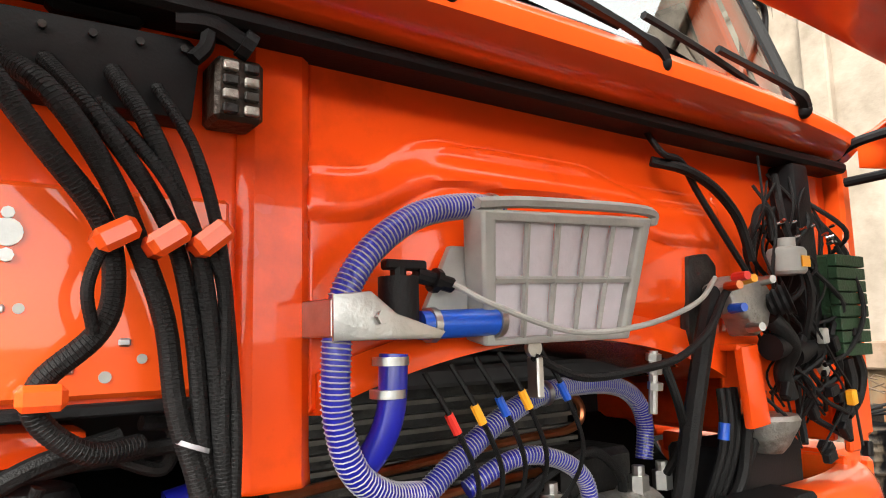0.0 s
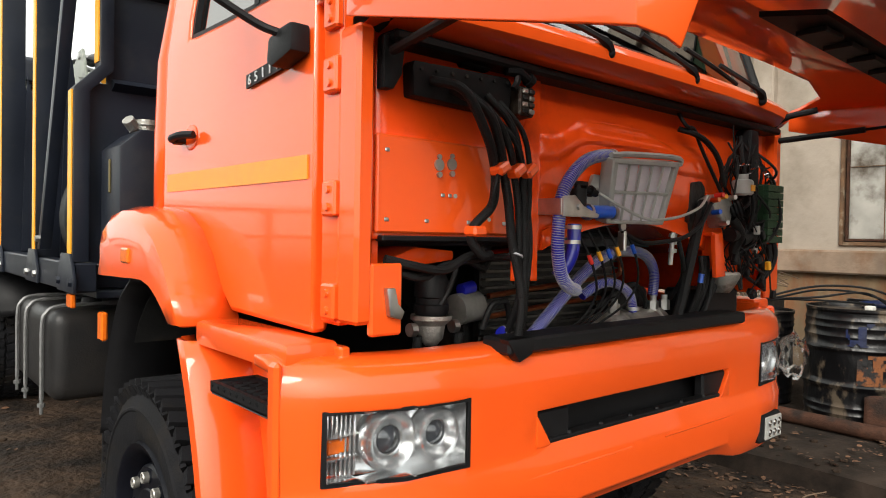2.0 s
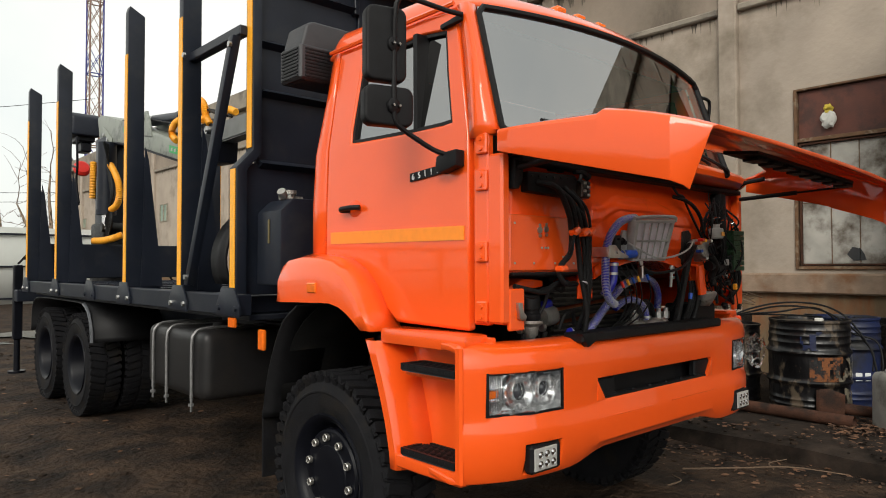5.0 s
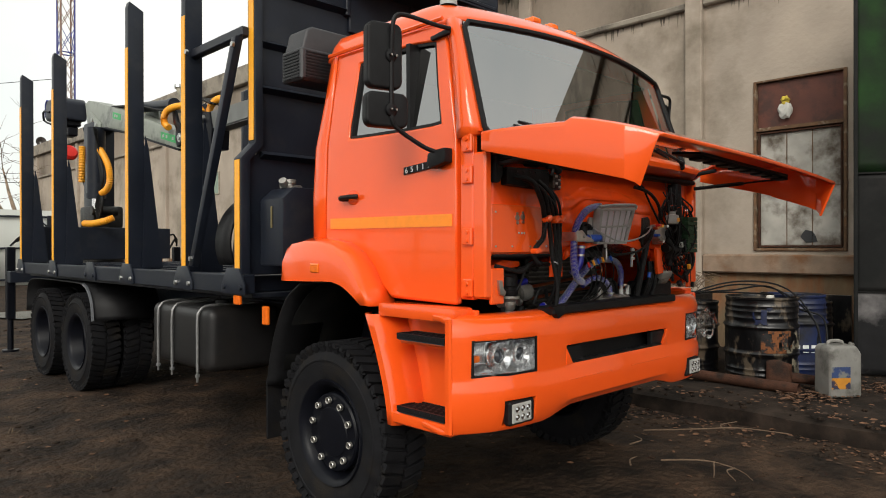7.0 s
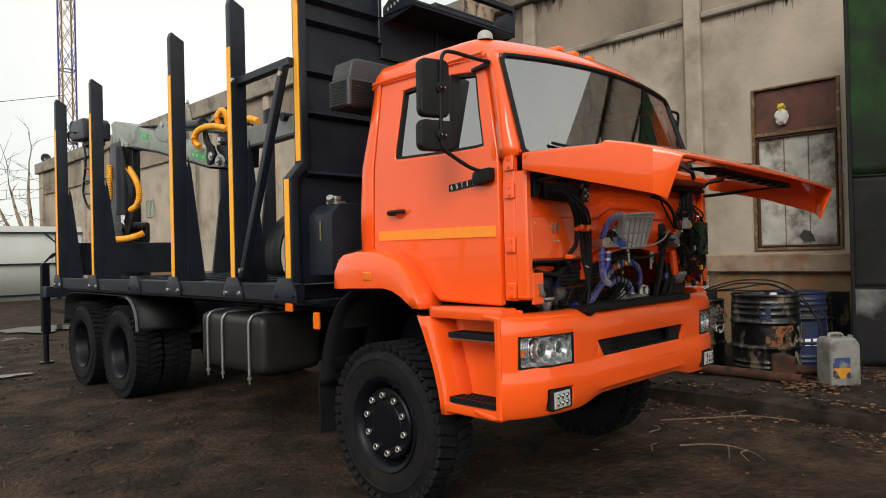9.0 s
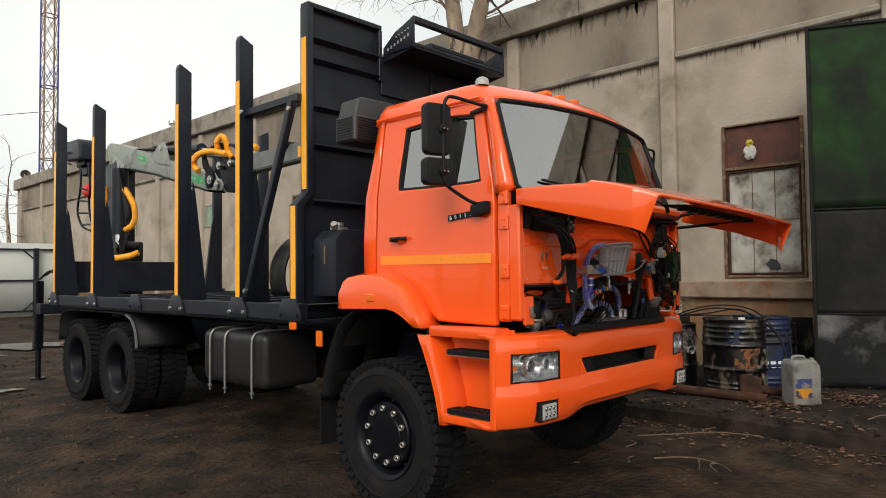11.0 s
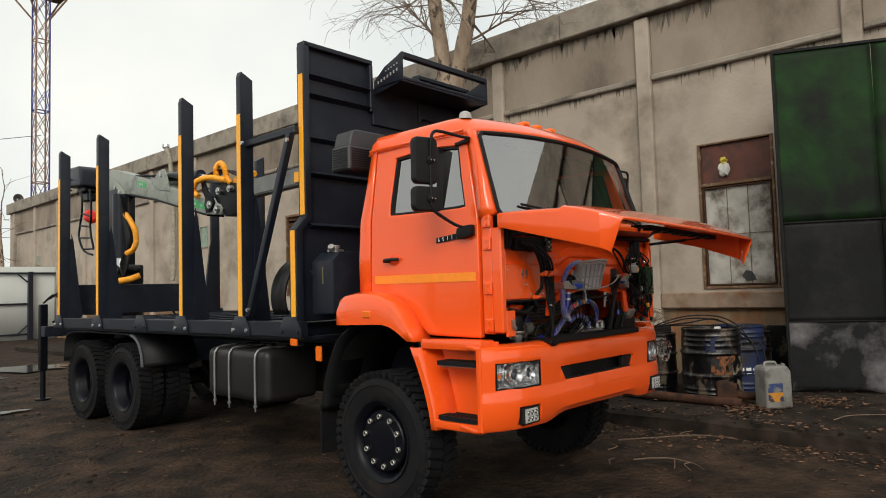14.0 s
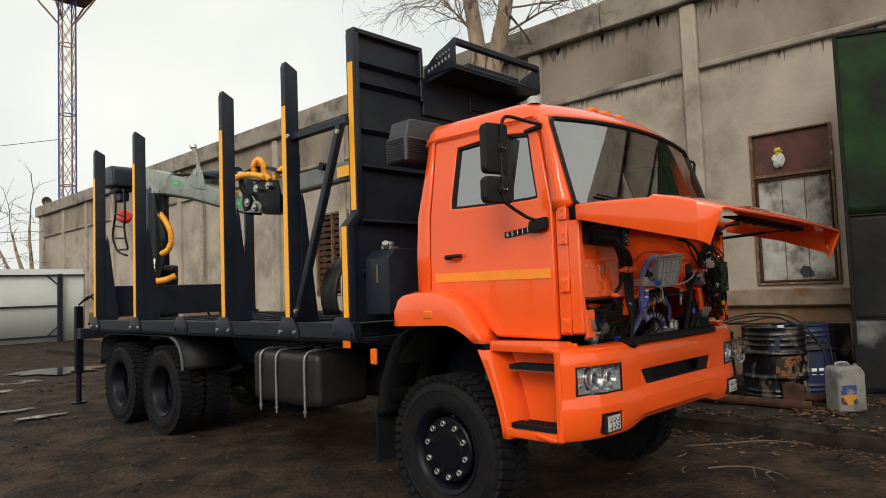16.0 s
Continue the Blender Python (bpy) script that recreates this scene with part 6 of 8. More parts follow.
for k in range(9):
    bm = bmesh.new()
    o = 0.035 * k
    tube(bm, [(-0.18 - 0.02 * k, 8.6 - o, 3.3), (-0.24, 8.5 - 0.5 * o, 3.05 - o * 0.5), (-0.2 - o * 0.2, 8.42 - 0.9 * o, 2.55), (-0.22, 8.32 + o, 2.2), (-0.2, 8.5 + 0.3 * o, 2.0)], 0.015, 6)
    cpart("hydraulic_hose", bm, HOSEBLK)
for k in range(4):
    bm = bmesh.new()
    tube(bm, [(-0.08 + 0.05 * k, 8.6, 3.66), (-0.08 + 0.05 * k, 7.4, 3.5), (-0.08 + 0.05 * k, 6.4, 3.3), (-0.08 + 0.05 * k, 5.7, 3.35), (-0.08 + 0.05 * k, 5.2, 3.2)], 0.014, 6)
    cpart("hydraulic_hose", bm, HOSEBLK)
# operator's place: red seat and bent guard rails hung beside the column
bm = bmesh.new()
lathe(bm, [(0, 0.06), (0.09, 0.055), (0.125, 0.02), (0.125, -0.02), (0.08, -0.045), (0, -0.05)], Matrix.Translation((-0.2, 9.9, 3.10)) @ Matrix.Rotation(radians(70), 4, "X"), 24)
cpart("operator_seat", bm, REDP, "round red plastic seat")
GR = [(9.78, 3.5), (9.71, 3.37), (9.72, 3.12), (9.80, 2.92), (9.84, 2.71), (9.66, 2.5), (9.45, 2.42), (9.24, 2.38)]
GB = [(9.36, 3.5), (9.33, 3.37), (9.30, 3.05), (9.34, 2.88), (9.30, 2.69), (9.2, 2.5)]
for x0 in (-0.42, -0.02):
    for line in (GR, GB):
        bm = bmesh.new()
        tube(bm, [(x0, y, z) for y, z in line], 0.019, 6)
        cpart("guard_rail", bm, BLACKRIM, "bent black guard rail")
    for k in (2, 3, 4, 5):
        bm = bmesh.new()
        cyl(bm, (x0, GR[k][0], GR[k][1]), (x0, GB[k][0], GB[k][1] - 0.02), 0.017, n=6)
        cpart("guard_rung", bm, BLACKRIM)
bm = bmesh.new()
tube(bm, [(-0.3, 10.62, 3.84), (-0.32, 10.86, 3.88), (-0.32, 10.9, 3.8), (-0.3, 10.88, 3.72), (-0.28, 10.61, 3.64)], 0.017, 6)
cpart("hood_handle", bm, BLACKRIM)

# ---- engine bay ----
def bay(name, bm, material, label="", **k):
    return part(name, bm, material, truck, label, **k)


bm = bmesh.new()
box(bm, -1.04, 1.04, 0.95, 1.0, 0.8, 1.5)
bay("bay_back", bm, INTERIOR)
bm = bmesh.new()
box(bm, -1.04, 1.04, 0.16, 1.0, 0.78, 0.80)
bay("undertray", bm, INTERIOR)
bm = bmesh.new()
box(bm, -0.45, 0.45, 0.45, 1.6, 0.85, 1.25, 0.06, seg=2)
bay("engine_block", bm, ENGD, "grimy dark engine block")
# finned cooler and copper pipes
bm = bmesh.new()
box(bm, -0.42, 0.34, 0.40, 0.44, 1.08, 1.50, 0.006)
cooler = bay("cooler", bm, ENGD, "finned aluminium cooler")
for k in range(14):
    bm = bmesh.new()
    box(bm, -0.42, 0.34, 0.375, 0.40, 1.10 + 0.028 * k, 1.109 + 0.028 * k)
    part("fin", bm, FINM, cooler)
for pts in ([(-0.42, 0.36, 1.33), (0.1, 0.36, 1.37), (0.3, 0.36, 1.38), (0.34, 0.36, 1.42), (0.3, 0.36, 1.46), (0.2, 0.36, 1.46)], [(-0.42, 0.36, 1.26), (0.0, 0.36, 1.29), (0.3, 0.36, 1.30)]):
    bm = bmesh.new()
    tube(bm, pts, 0.010, 8)
    bay("copper_pipe", bm, COPPER, "thin copper pipe")
bm = bmesh.new()
lathe(bm, [(0, -0.22), (0.06, -0.22), (0.085, -0.2), (0.09, -0.12), (0.096, -0.115), (0.096, -0.08), (0.09, -0.075), (0.09, 0.1), (0.097, 0.105), (0.097, 0.14), (0.07, 0.17), (0.03, 0.2), (0, 0.2)], Matrix.Translation((0.25, 0.24, 1.17)) @ Matrix.Rotation(radians(90), 4, "Y"), 28)
bay("compressor", bm, ALU, "cast aluminium compressor body")
bm = bmesh.new()
box(bm, 0.20, 0.42, 0.28, 0.42, 1.22, 1.34, 0.015)
bay("pump_box", bm, ENGD)
for x in (0.10, 0.36, 0.44):
    bm = bmesh.new()
    cyl(bm, (x, 0.22, 1.25), (x, 0.22, 1.29), 0.022, n=6)
    cyl(bm, (x, 0.22, 1.29), (x, 0.22, 1.31), 0.014, n=10)
    bay("fitting", bm, STEEL)

# ribbed hoses wound with pale wire
H1 = [(-0.15, 0.05, 1.80), (-0.22, 0.045, 1.80), (-0.32, 0.035, 1.775), (-0.40, 0.03, 1.72), (-0.445, 0.03, 1.65), (-0.455, 0.03, 1.57), (-0.45, 0.035, 1.49), (-0.42, 0.045, 1.42), (-0.36, 0.065, 1.38), (-0.29, 0.09, 1.365)]
H2 = [(-0.52, 0.20, 1.235), (-0.47, 0.20, 1.205), (-0.40, 0.20, 1.20), (-0.30, 0.21, 1.26), (-0.18, 0.22, 1.34), (-0.02, 0.24, 1.43), (0.12, 0.26, 1.475), (0.26, 0.28, 1.485), (0.38, 0.29, 1.475), (0.46, 0.30, 1.44), (0.49, 0.30, 1.38), (0.48, 0.30, 1.30)]
H3 = [(-0.12, 0.20, 1.33), (-0.05, 0.19, 1.365), (0.02, 0.185, 1.375), (0.10, 0.185, 1.355), (0.16, 0.19, 1.315), (0.185, 0.195, 1.26)]
for pts, r in ((H1, 0.0195), (H2, 0.0205), (H3, 0.0165)):
    bm = bmesh.new()
    tube(bm, pts, r, 12, 8)
    hose = bay("ribbed_hose", bm, BLUEH, "dark blue hose wound with pale wire")
    bm = bmesh.new()
    coil(bm, pts, r + 0.0004, 0.0013, 0.0072)
    part("wire_coil", bm, COILW, hose, "pale spiral wire")
bm = bmesh.new()
tube(bm, [(-0.31, 0.05, 1.615), (-0.24, 0.045, 1.617), (-0.16, 0.05, 1.62)], 0.022, 12)
bay("short_hose", bm, BLUEP, "smooth bright blue hose")
bm = bmesh.new()
tube(bm, [(-0.355, 0.05, 1.575), (-0.36, 0.05, 1.50), (-0.375, 0.06, 1.45), (-0.40, 0.08, 1.41)], 0.021, 12)
bay("short_hose", bm, BLUEH, "short blue hose")
for p, d in (((-0.36, 0.05, 1.565), (0, 0, 1)), ((-0.365, 0.05, 1.52), (0, 0, 1)), ((-0.29, 0.05, 1.615), (1, 0, 0)), ((-0.165, 0.05, 1.62), (1, 0, 0)), ((-0.17, 0.05, 1.80), (1, 0, 0)), ((0.13, 0.26, 1.477), (1, 0, 0.1)), ((0.185, 0.195, 1.27), (0, 0, 1))):
    bm = bmesh.new()
    c, d = Vector(p), Vector(d).normalized()
    cyl(bm, c - d * 0.006, c + d * 0.006, 0.0265, n=14)
    bay("hose_clamp", bm, STEEL, "steel hose clamp")
bm = bmesh.new()
prism(bm, [(-0.475, 1.655), (-0.42, 1.66), (-0.38, 1.63), (-0.30, 1.605), (-0.31, 1.595), (-0.475, 1.595)], "y", -0.004, 0.002, 0.002)
box(bm, -0.475, -0.45, 0.002, 0.10, 1.60, 1.65, 0.002)
cyl(bm, (-0.405, -0.012, 1.625), (-0.405, -0.004, 1.625), 0.010, n=6)
bay("hose_bracket", bm, STEEL, "bent zinc hose bracket")
bm = bmesh.new()
cyl(bm, (-0.345, 0.05, 1.60), (-0.345, 0.05, 1.685), 0.03, n=16)
cyl(bm, (-0.345, 0.05, 1.685), (-0.345, 0.05, 1.70), 0.012, n=10)
box(bm, -0.37, -0.30, 0.04, 0.06, 1.695, 1.71, 0.003)
cyl(bm, (-0.315, 0.05, 1.69), (-0.25, 0.05, 1.675), 0.012, n=10)
cyl(bm, (-0.285, 0.05, 1.683), (-0.275, 0.05, 1.68), 0.019, n=10)
bay("solenoid_valve", bm, BLACKPLA, "black solenoid valve")

# cabin air filter in its tilted frame
filt = new("cabin_filter")
filt.parent = truck
filt["label"] = "white cabin air filter in a grey gridded frame"
A, B, C, D = Vector((-0.225, 0.0, 1.787)), Vector((0.203, 0.02, 1.81)), Vector((0.178, 0.07, 1.585)), Vector((-0.188, 0.05, 1.58))


def on_filter(u, v, d=0.0):
    p = A.lerp(B, u).lerp(D.lerp(C, u), v)
    nrm = (B - A).cross(D - A).normalized()
    if nrm.y > 0:
        nrm = -nrm
    return p + nrm * d


bm = bmesh.new()
rect = [(0, 0), (1, 0), (1, 1), (0, 1)]
ins = [(0.07, 0.08), (0.93, 0.08), (0.93, 0.95), (0.07, 0.95)]
ring_panel(bm, rect, ins, lambda u, v, d: on_filter(u, v, d), -0.05)
soften(part("frame", bm, GREYP, filt, "grey plastic frame"), 0.008)
for k in range(1, 5):
    bm = bmesh.new()
    u = 0.07 + 0.86 * k / 5
    sweep(bm, [on_filter(u, 0.08, -0.006), on_filter(u, 0.95, -0.006)], 0.005, 4)
    part("grid_bar", bm, GREYP, filt)
bm = bmesh.new()
sweep(bm, [on_filter(0.07, 0.51, -0.006), on_filter(0.93, 0.51, -0.006)], 0.006, 4)
part("grid_bar", bm, GREYP, filt)
for i in range(5):
    for j in range(2):
        bm = bmesh.new()
        grid(bm, lin(0.07 + 0.172 * i, 0.07 + 0.172 * (i + 1), 6), lin(0.08 + 0.435 * j, 0.08 + 0.435 * (j + 1), 6),
             lambda u, v, i=i, j=j: on_filter(u, v, -0.016 + 0.006 * math.sin(math.pi * ((u - 0.07) / 0.172 - i)) * math.sin(math.pi * ((v - 0.08) / 0.435 - j)) + 0.001 * noise.noise(Vector((u * 30, v * 30, i)))))
        part("filter_cloth", bm, WHITEP, filt, "white filter cloth")
bm = bmesh.new()
sweep(bm, spline([on_filter(0, -0.04, -0.012), on_filter(0.3, -0.07, -0.012), on_filter(0.97, -0.06, -0.012), on_filter(1.05, 0.05, -0.012)], 6), 0.010, 6)
part("film_edge", bm, GREYP, filt)
bm = bmesh.new()
prism(bm, [(-0.285, 1.64), (-0.235, 1.74), (-0.20, 1.74), (-0.205, 1.615), (-0.27, 1.61)], "y", 0.07, 0.085, 0.004)
part("mount_plate", bm, GREYP, filt)

# cable block and harness
bm = bmesh.new()
prism(bm, [(-0.985, 1.96), (-0.98, 1.975), (-0.64, 1.985), (-0.625, 1.97), (-0.635, 1.875), (-0.98, 1.885)], "y", 0.068, 0.118, 0.008)
block = bay("cable_block", bm, BLACKPLA, "black moulded cable entry block")
for k in range(7):
    bm = bmesh.new()
    cyl(bm, (-0.96 + 0.052 * k, 0.068, 1.955 + 0.002 * k), (-0.96 + 0.052 * k, 0.062, 1.955 + 0.002 * k), 0.005, n=8)
    part("screw", bm, ENGD, block)
bm = bmesh.new()
prism(bm, [(-1.075, 2.02), (-1.01, 2.02), (-1.02, 1.93), (-1.045, 1.89), (-1.075, 1.89)], "y", 0.065, 0.10, 0.006)
bay("catch_bracket", bm, BLACKPLA, "black catch bracket")
bm = bmesh.new()
box(bm, -0.612, -0.548, 0.05, 0.115, 1.88, 1.965, 0.006)
conn = bay("relay_box", bm, mat("worn_black_brown", (0.03, 0.022, 0.016), 0.45, 0.3, 0.5, 60, 0.4, 90), "small dark relay box")
for i in range(2):
    for j in range(4):
        bm = bmesh.new()
        box(bm, -0.604 + 0.028 * i, -0.584 + 0.028 * i, 0.042, 0.05, 1.887 + 0.019 * j, 1.90 + 0.019 * j, 0.002)
        part("contact", bm, ALU if (i + j) % 2 else ENGD, conn)
bm = bmesh.new()
tube(bm, [(-0.66, 0.06, 2.0), (-0.62, 0.05, 2.0), (-0.58, 0.05, 1.985)], 0.014, 8)
cyl(bm, (-0.58, 0.05, 1.987), (-0.565, 0.05, 1.98), 0.02, n=10)
tube(bm, [(-0.62, 0.05, 2.0), (-0.625, 0.05, 1.97), (-0.64, 0.05, 1.95)], 0.01, 6)
bay("plug", bm, BLACKPLA)
HARN = [
    ([(-0.93, 0.062, 1.93), (-0.88, -0.01, 1.90), (-0.80, -0.01, 1.80), (-0.74, 0.02, 1.73), (-0.725, 0.03, 1.66), (-0.74, 0.03, 1.61), (-0.79, 0.04, 1.56), (-0.79, 0.05, 1.52), (-0.74, 0.06, 1.48), (-0.68, 0.09, 1.48)], 0.019),
    ([(-0.86, 0.062, 1.92), (-0.80, -0.01, 1.86), (-0.74, 0.0, 1.78), (-0.70, 0.02, 1.70), (-0.67, 0.03, 1.62), (-0.655, 0.03, 1.52), (-0.63, 0.03, 1.44), (-0.61, 0.03, 1.34), (-0.605, 0.05, 1.22)], 0.019),
    ([(-0.80, 0.062, 1.92), (-0.76, 0.0, 1.85), (-0.70, 0.0, 1.77), (-0.66, 0.02, 1.70), (-0.64, 0.02, 1.60), (-0.625, 0.03, 1.48), (-0.60, 0.05, 1.36), (-0.57, 0.12, 1.25)], 0.015),
    ([(-0.73, 0.062, 1.92), (-0.70, 0.0, 1.84), (-0.66, 0.0, 1.75), (-0.635, 0.01, 1.68), (-0.615, 0.02, 1.56), (-0.60, 0.03, 1.44), (-0.57, 0.06, 1.30), (-0.50, 0.14, 1.24)], 0.016),
    ([(-0.68, 0.062, 1.91), (-0.65, 0.0, 1.82), (-0.62, 0.0, 1.72), (-0.60, 0.02, 1.62), (-0.59, 0.02, 1.50), (-0.58, 0.04, 1.38), (-0.52, 0.10, 1.28), (-0.46, 0.16, 1.22)], 0.011),
    ([(-0.70, 0.01, 1.72), (-0.735, 0.0, 1.71), (-0.755, 0.0, 1.66), (-0.745, 0.02, 1.61)], 0.010),
    ([(-0.75, 0.03, 1.87), (-0.69, -0.01, 1.79), (-0.645, 0.0, 1.72), (-0.61, 0.01, 1.66), (-0.605, 0.02, 1.5), (-0.59, 0.04, 1.36)], 0.012),
]
for pts, r in HARN:
    r *= 0.68
    bm = bmesh.new()
    tube(bm, pts, r, 10)
    cable = bay("cable", bm, HOSEBLK, "thick black corrugated cable")
    bm = bmesh.new()
    coil(bm, pts, r - 0.0002, 0.0008, 0.005)
    part("corrugation", bm, BLACKPLA, cable)
for p, a in (((-0.73, 0.0, 1.715), 30), ((-0.68, -0.012, 1.712), 35), ((-0.632, -0.012, 1.715), 40), ((-0.79, 0.03, 1.545), 0)):
    bm = bmesh.new()
    box(bm, -0.024, 0.024, -0.018, 0.03, -0.014, 0.014, 0.007, Matrix.Translation(p) @ Matrix.Rotation(radians(-a), 4, "Y"))
    bay("cable_clip", bm, ORANGE, "orange painted cable clip")
bm = bmesh.new()
cyl(bm, (-0.638, 0.03, 1.478), (-0.636, 0.03, 1.483), 0.021, n=14)
bay("cable_tie", bm, COILW, "white cable tie")
# thin coloured leads hanging from the arch
for k, (x, mt) in enumerate(((-0.27, REDP), (-0.22, YELLOWT), (-0.17, BLUEP), (-0.12, YELLOWT), (-0.03, BLUEP))):
    z = low(x)
    bm = bmesh.new()
    tube(bm, [(x, 0.10, z - 0.01), (x + 0.04, 0.08, z - 0.09), (x + 0.10, 0.10, z - 0.20), (x + 0.08, 0.14, z - 0.29), (x - 0.02, 0.18, z - 0.36)], 0.0045, 6)
    lead = bay("lead", bm, HOSEBLK, "thin black lead with coloured sleeve")
    bm = bmesh.new()
    cyl(bm, (x + 0.032, 0.083, z - 0.075), (x + 0.046, 0.079, z - 0.105), 0.0075, n=8)
    part("sleeve", bm, mt, lead)
# other loose leads
for pts, r in (([(0.62, 0.05, 1.68), (0.50, 0.03, 1.70), (0.42, 0.02, 1.67), (0.36, 0.02, 1.60), (0.28, 0.03, 1.55), (0.20, 0.05, 1.53), (0.05, 0.07, 1.52), (-0.06, 0.08, 1.56)], 0.008),
               ([(0.36, 0.0, 1.70), (0.28, -0.01, 1.65), (0.12, -0.015, 1.61), (-0.05, -0.01, 1.60), (-0.2, 0.0, 1.64), (-0.26, 0.03, 1.675)], 0.005),
               ([(0.30, 0.09, 1.95), (0.36, 0.05, 1.93), (0.46, 0.05, 1.90), (0.54, 0.05, 1.84), (0.58, 0.05, 1.75)], 0.011),
               ([(0.28, 0.09, 2.02), (0.30, 0.06, 1.96), (0.36, 0.06, 1.95), (0.42, 0.06, 1.88), (0.58, 0.05, 1.70)], 0.007),
               ([(0.44, 0.06, 1.68), (0.39, 0.05, 1.60), (0.35, 0.06, 1.45), (0.33, 0.08, 1.30), (0.32, 0.10, 1.20)], 0.020),
               ([(0.60, 0.08, 1.46), (0.575, 0.09, 1.38), (0.56, 0.1, 1.28), (0.52, 0.12, 1.2)], 0.014),
               ([(0.63, 0.08, 1.46), (0.61, 0.09, 1.36), (0.58, 0.12, 1.25)], 0.010),
               ([(0.26, 0.06, 1.54), (0.30, 0.06, 1.45), (0.36, 0.1, 1.38), (0.38, 0.16, 1.30)], 0.009),
               ([(0.02, 0.24, 1.28), (0.10, 0.2, 1.34), (0.2, 0.2, 1.36), (0.3, 0.22, 1.30), (0.33, 0.24, 1.24)], 0.010),
               ([(-1.04, 0.10, 1.47), (-0.95, 0.08, 1.45), (-0.86, 0.08, 1.44), (-0.78, 0.09, 1.47), (-0.70, 0.10, 1.49)], 0.012),
               ([(-1.04, 0.12, 1.45), (-0.92, 0.1, 1.42), (-0.82, 0.12, 1.45), (-0.66, 0.12, 1.47), (-0.55, 0.12, 1.47)], 0.010),
               ([(-0.78, 0.12, 1.44), (-0.80, 0.13, 1.38), (-0.82, 0.14, 1.34)], 0.008),
               ([(-0.7, 0.16, 1.46), (-0.64, 0.15, 1.44), (-0.63, 0.15, 1.49), (-0.67, 0.14, 1.50)], 0.010),
               ([(-0.60, 0.2, 1.25), (-0.58, 0.18, 1.32), (-0.52, 0.18, 1.33), (-0.48, 0.2, 1.27)], 0.010)):
    bm = bmesh.new()
    tube(bm, pts, r, 8)
    bay("lead", bm, GREYP if r == 0.005 else HOSEBLK, "thin grey cable" if r == 0.005 else "black lead")
# tangle at the far end of the bulkhead
rng = random.Random(5)
for k in range(22):
    x = rng.uniform(0.66, 0.98)
    zt, zb = rng.uniform(1.72, 2.0), rng.uniform(1.28, 1.5)
    bm = bmesh.new()
    pts = [(x + rng.uniform(-0.04, 0.04), rng.uniform(0.05, 0.10), zt)]
    for q in range(5):
        pts.append((x + rng.uniform(-0.09, 0.09), rng.uniform(0.0, 0.10), zt + (zb - zt) * (q + 1) / 5 + rng.uniform(-0.03, 0.03)))
    tube(bm, pts, rng.choice((0.003, 0.0035, 0.004, 0.006, 0.009)), 6, 6)
    bay("lead", bm, HOSEBLK, "black lead")
for k in range(18):
    bm = bmesh.new()
    c = Vector((rng.uniform(0.64, 1.0), rng.uniform(0.0, 0.05), rng.uniform(1.30, 1.58)))
    box(bm, -0.012, 0.012, -0.01, 0.01, -0.018, 0.018, 0.003, Matrix.Translation(c) @ Matrix.Rotation(rng.uniform(-1.4, 1.4), 4, "Y"))
    bay("plug", bm, rng.choice((BLACKPLA, BLACKPLA, BLACKPLA, BLACKPLA, BLACKPLA, YELLOWT, GREYP)))
for k in range(14):
    bm = bmesh.new()
    c = Vector((rng.uniform(0.70, 0.94), rng.uniform(0.03, 0.06), rng.uniform(1.80, 1.86)))
    cyl(bm, c, c + Vector((rng.uniform(-0.01, 0.01), -0.015, 0.004)), 0.004, n=8)
    bay("fitting", bm, CHROME)
# green finned core in a black housing
bm = bmesh.new()
box(bm, 0.865, 1.0, 0.02, 0.09, 1.53, 1.775, 0.006)
core = bay("heater_core", bm, GREENP, "dark green finned core")
for k in range(8):
    bm = bmesh.new()
    box(bm, 0.86, 1.005, 0.0, 0.022, 1.528 + 0.031 * k, 1.556 + 0.031 * k, 0.002)
    part("fin", bm, GREENP, core)
bm = bmesh.new()
prism(bm, [(0.78, 2.0), (0.85, 2.0), (0.86, 1.78), (0.858, 1.50), (0.79, 1.50), (0.78, 1.75)], "y", 0.04, 0.11, 0.012)
bay("black_housing", bm, BLACKPLA)
bm = bmesh.new()
lathe(bm, [(0, -0.035), (0.036, -0.035), (0.042, -0.028), (0.043, 0.018), (0.038, 0.026), (0.022, 0.03), (0.022, 0.05), (0, 0.05)], Matrix.Translation((0.70, 0.035, 1.755)), 22)
res = bay("fluid_reservoir", bm, GREYP, "translucent fluid reservoir")
bm = bmesh.new()
box(bm, 0.685, 0.72, -0.0095, -0.0065, 1.735, 1.76)
part("level_label", bm, YELLOWT, res)
# pedal plate with the brake valve: cast body, ribbed boot, unions
bm = bmesh.new()
prism(bm, [(0.40, 1.755), (0.47, 1.765), (0.50, 1.74), (0.49, 1.62), (0.46, 1.565), (0.40, 1.56), (0.385, 1.60)], "y", 0.085, 0.11, 0.008)
bay("pedal_plate", bm, ENGD, "black pedal bracket plate")
bm = bmesh.new()
prism(bm, [(0.43, 1.69), (0.50, 1.715), (0.57, 1.70), (0.60, 1.67), (0.57, 1.60), (0.52, 1.58), (0.50, 1.62), (0.45, 1.63)], "y", 0.015, 0.085, 0.012, 3)
valve = bay("brake_valve", bm, ALU, "cast aluminium brake valve body")
for x, z, mt in ((0.43, 1.685, COPPER), (0.46, 1.705, REDP), (0.485, 1.70, YELLOWT), (0.44, 1.64, BLUEP), (0.50, 1.60, STEEL), (0.555, 1.70, STEEL)):
    bm = bmesh.new()
    cyl(bm, (x, 0.02, z), (x - 0.012, -0.016, z + 0.002), 0.011, 0.009, 10)
    part("union", bm, mt, valve)
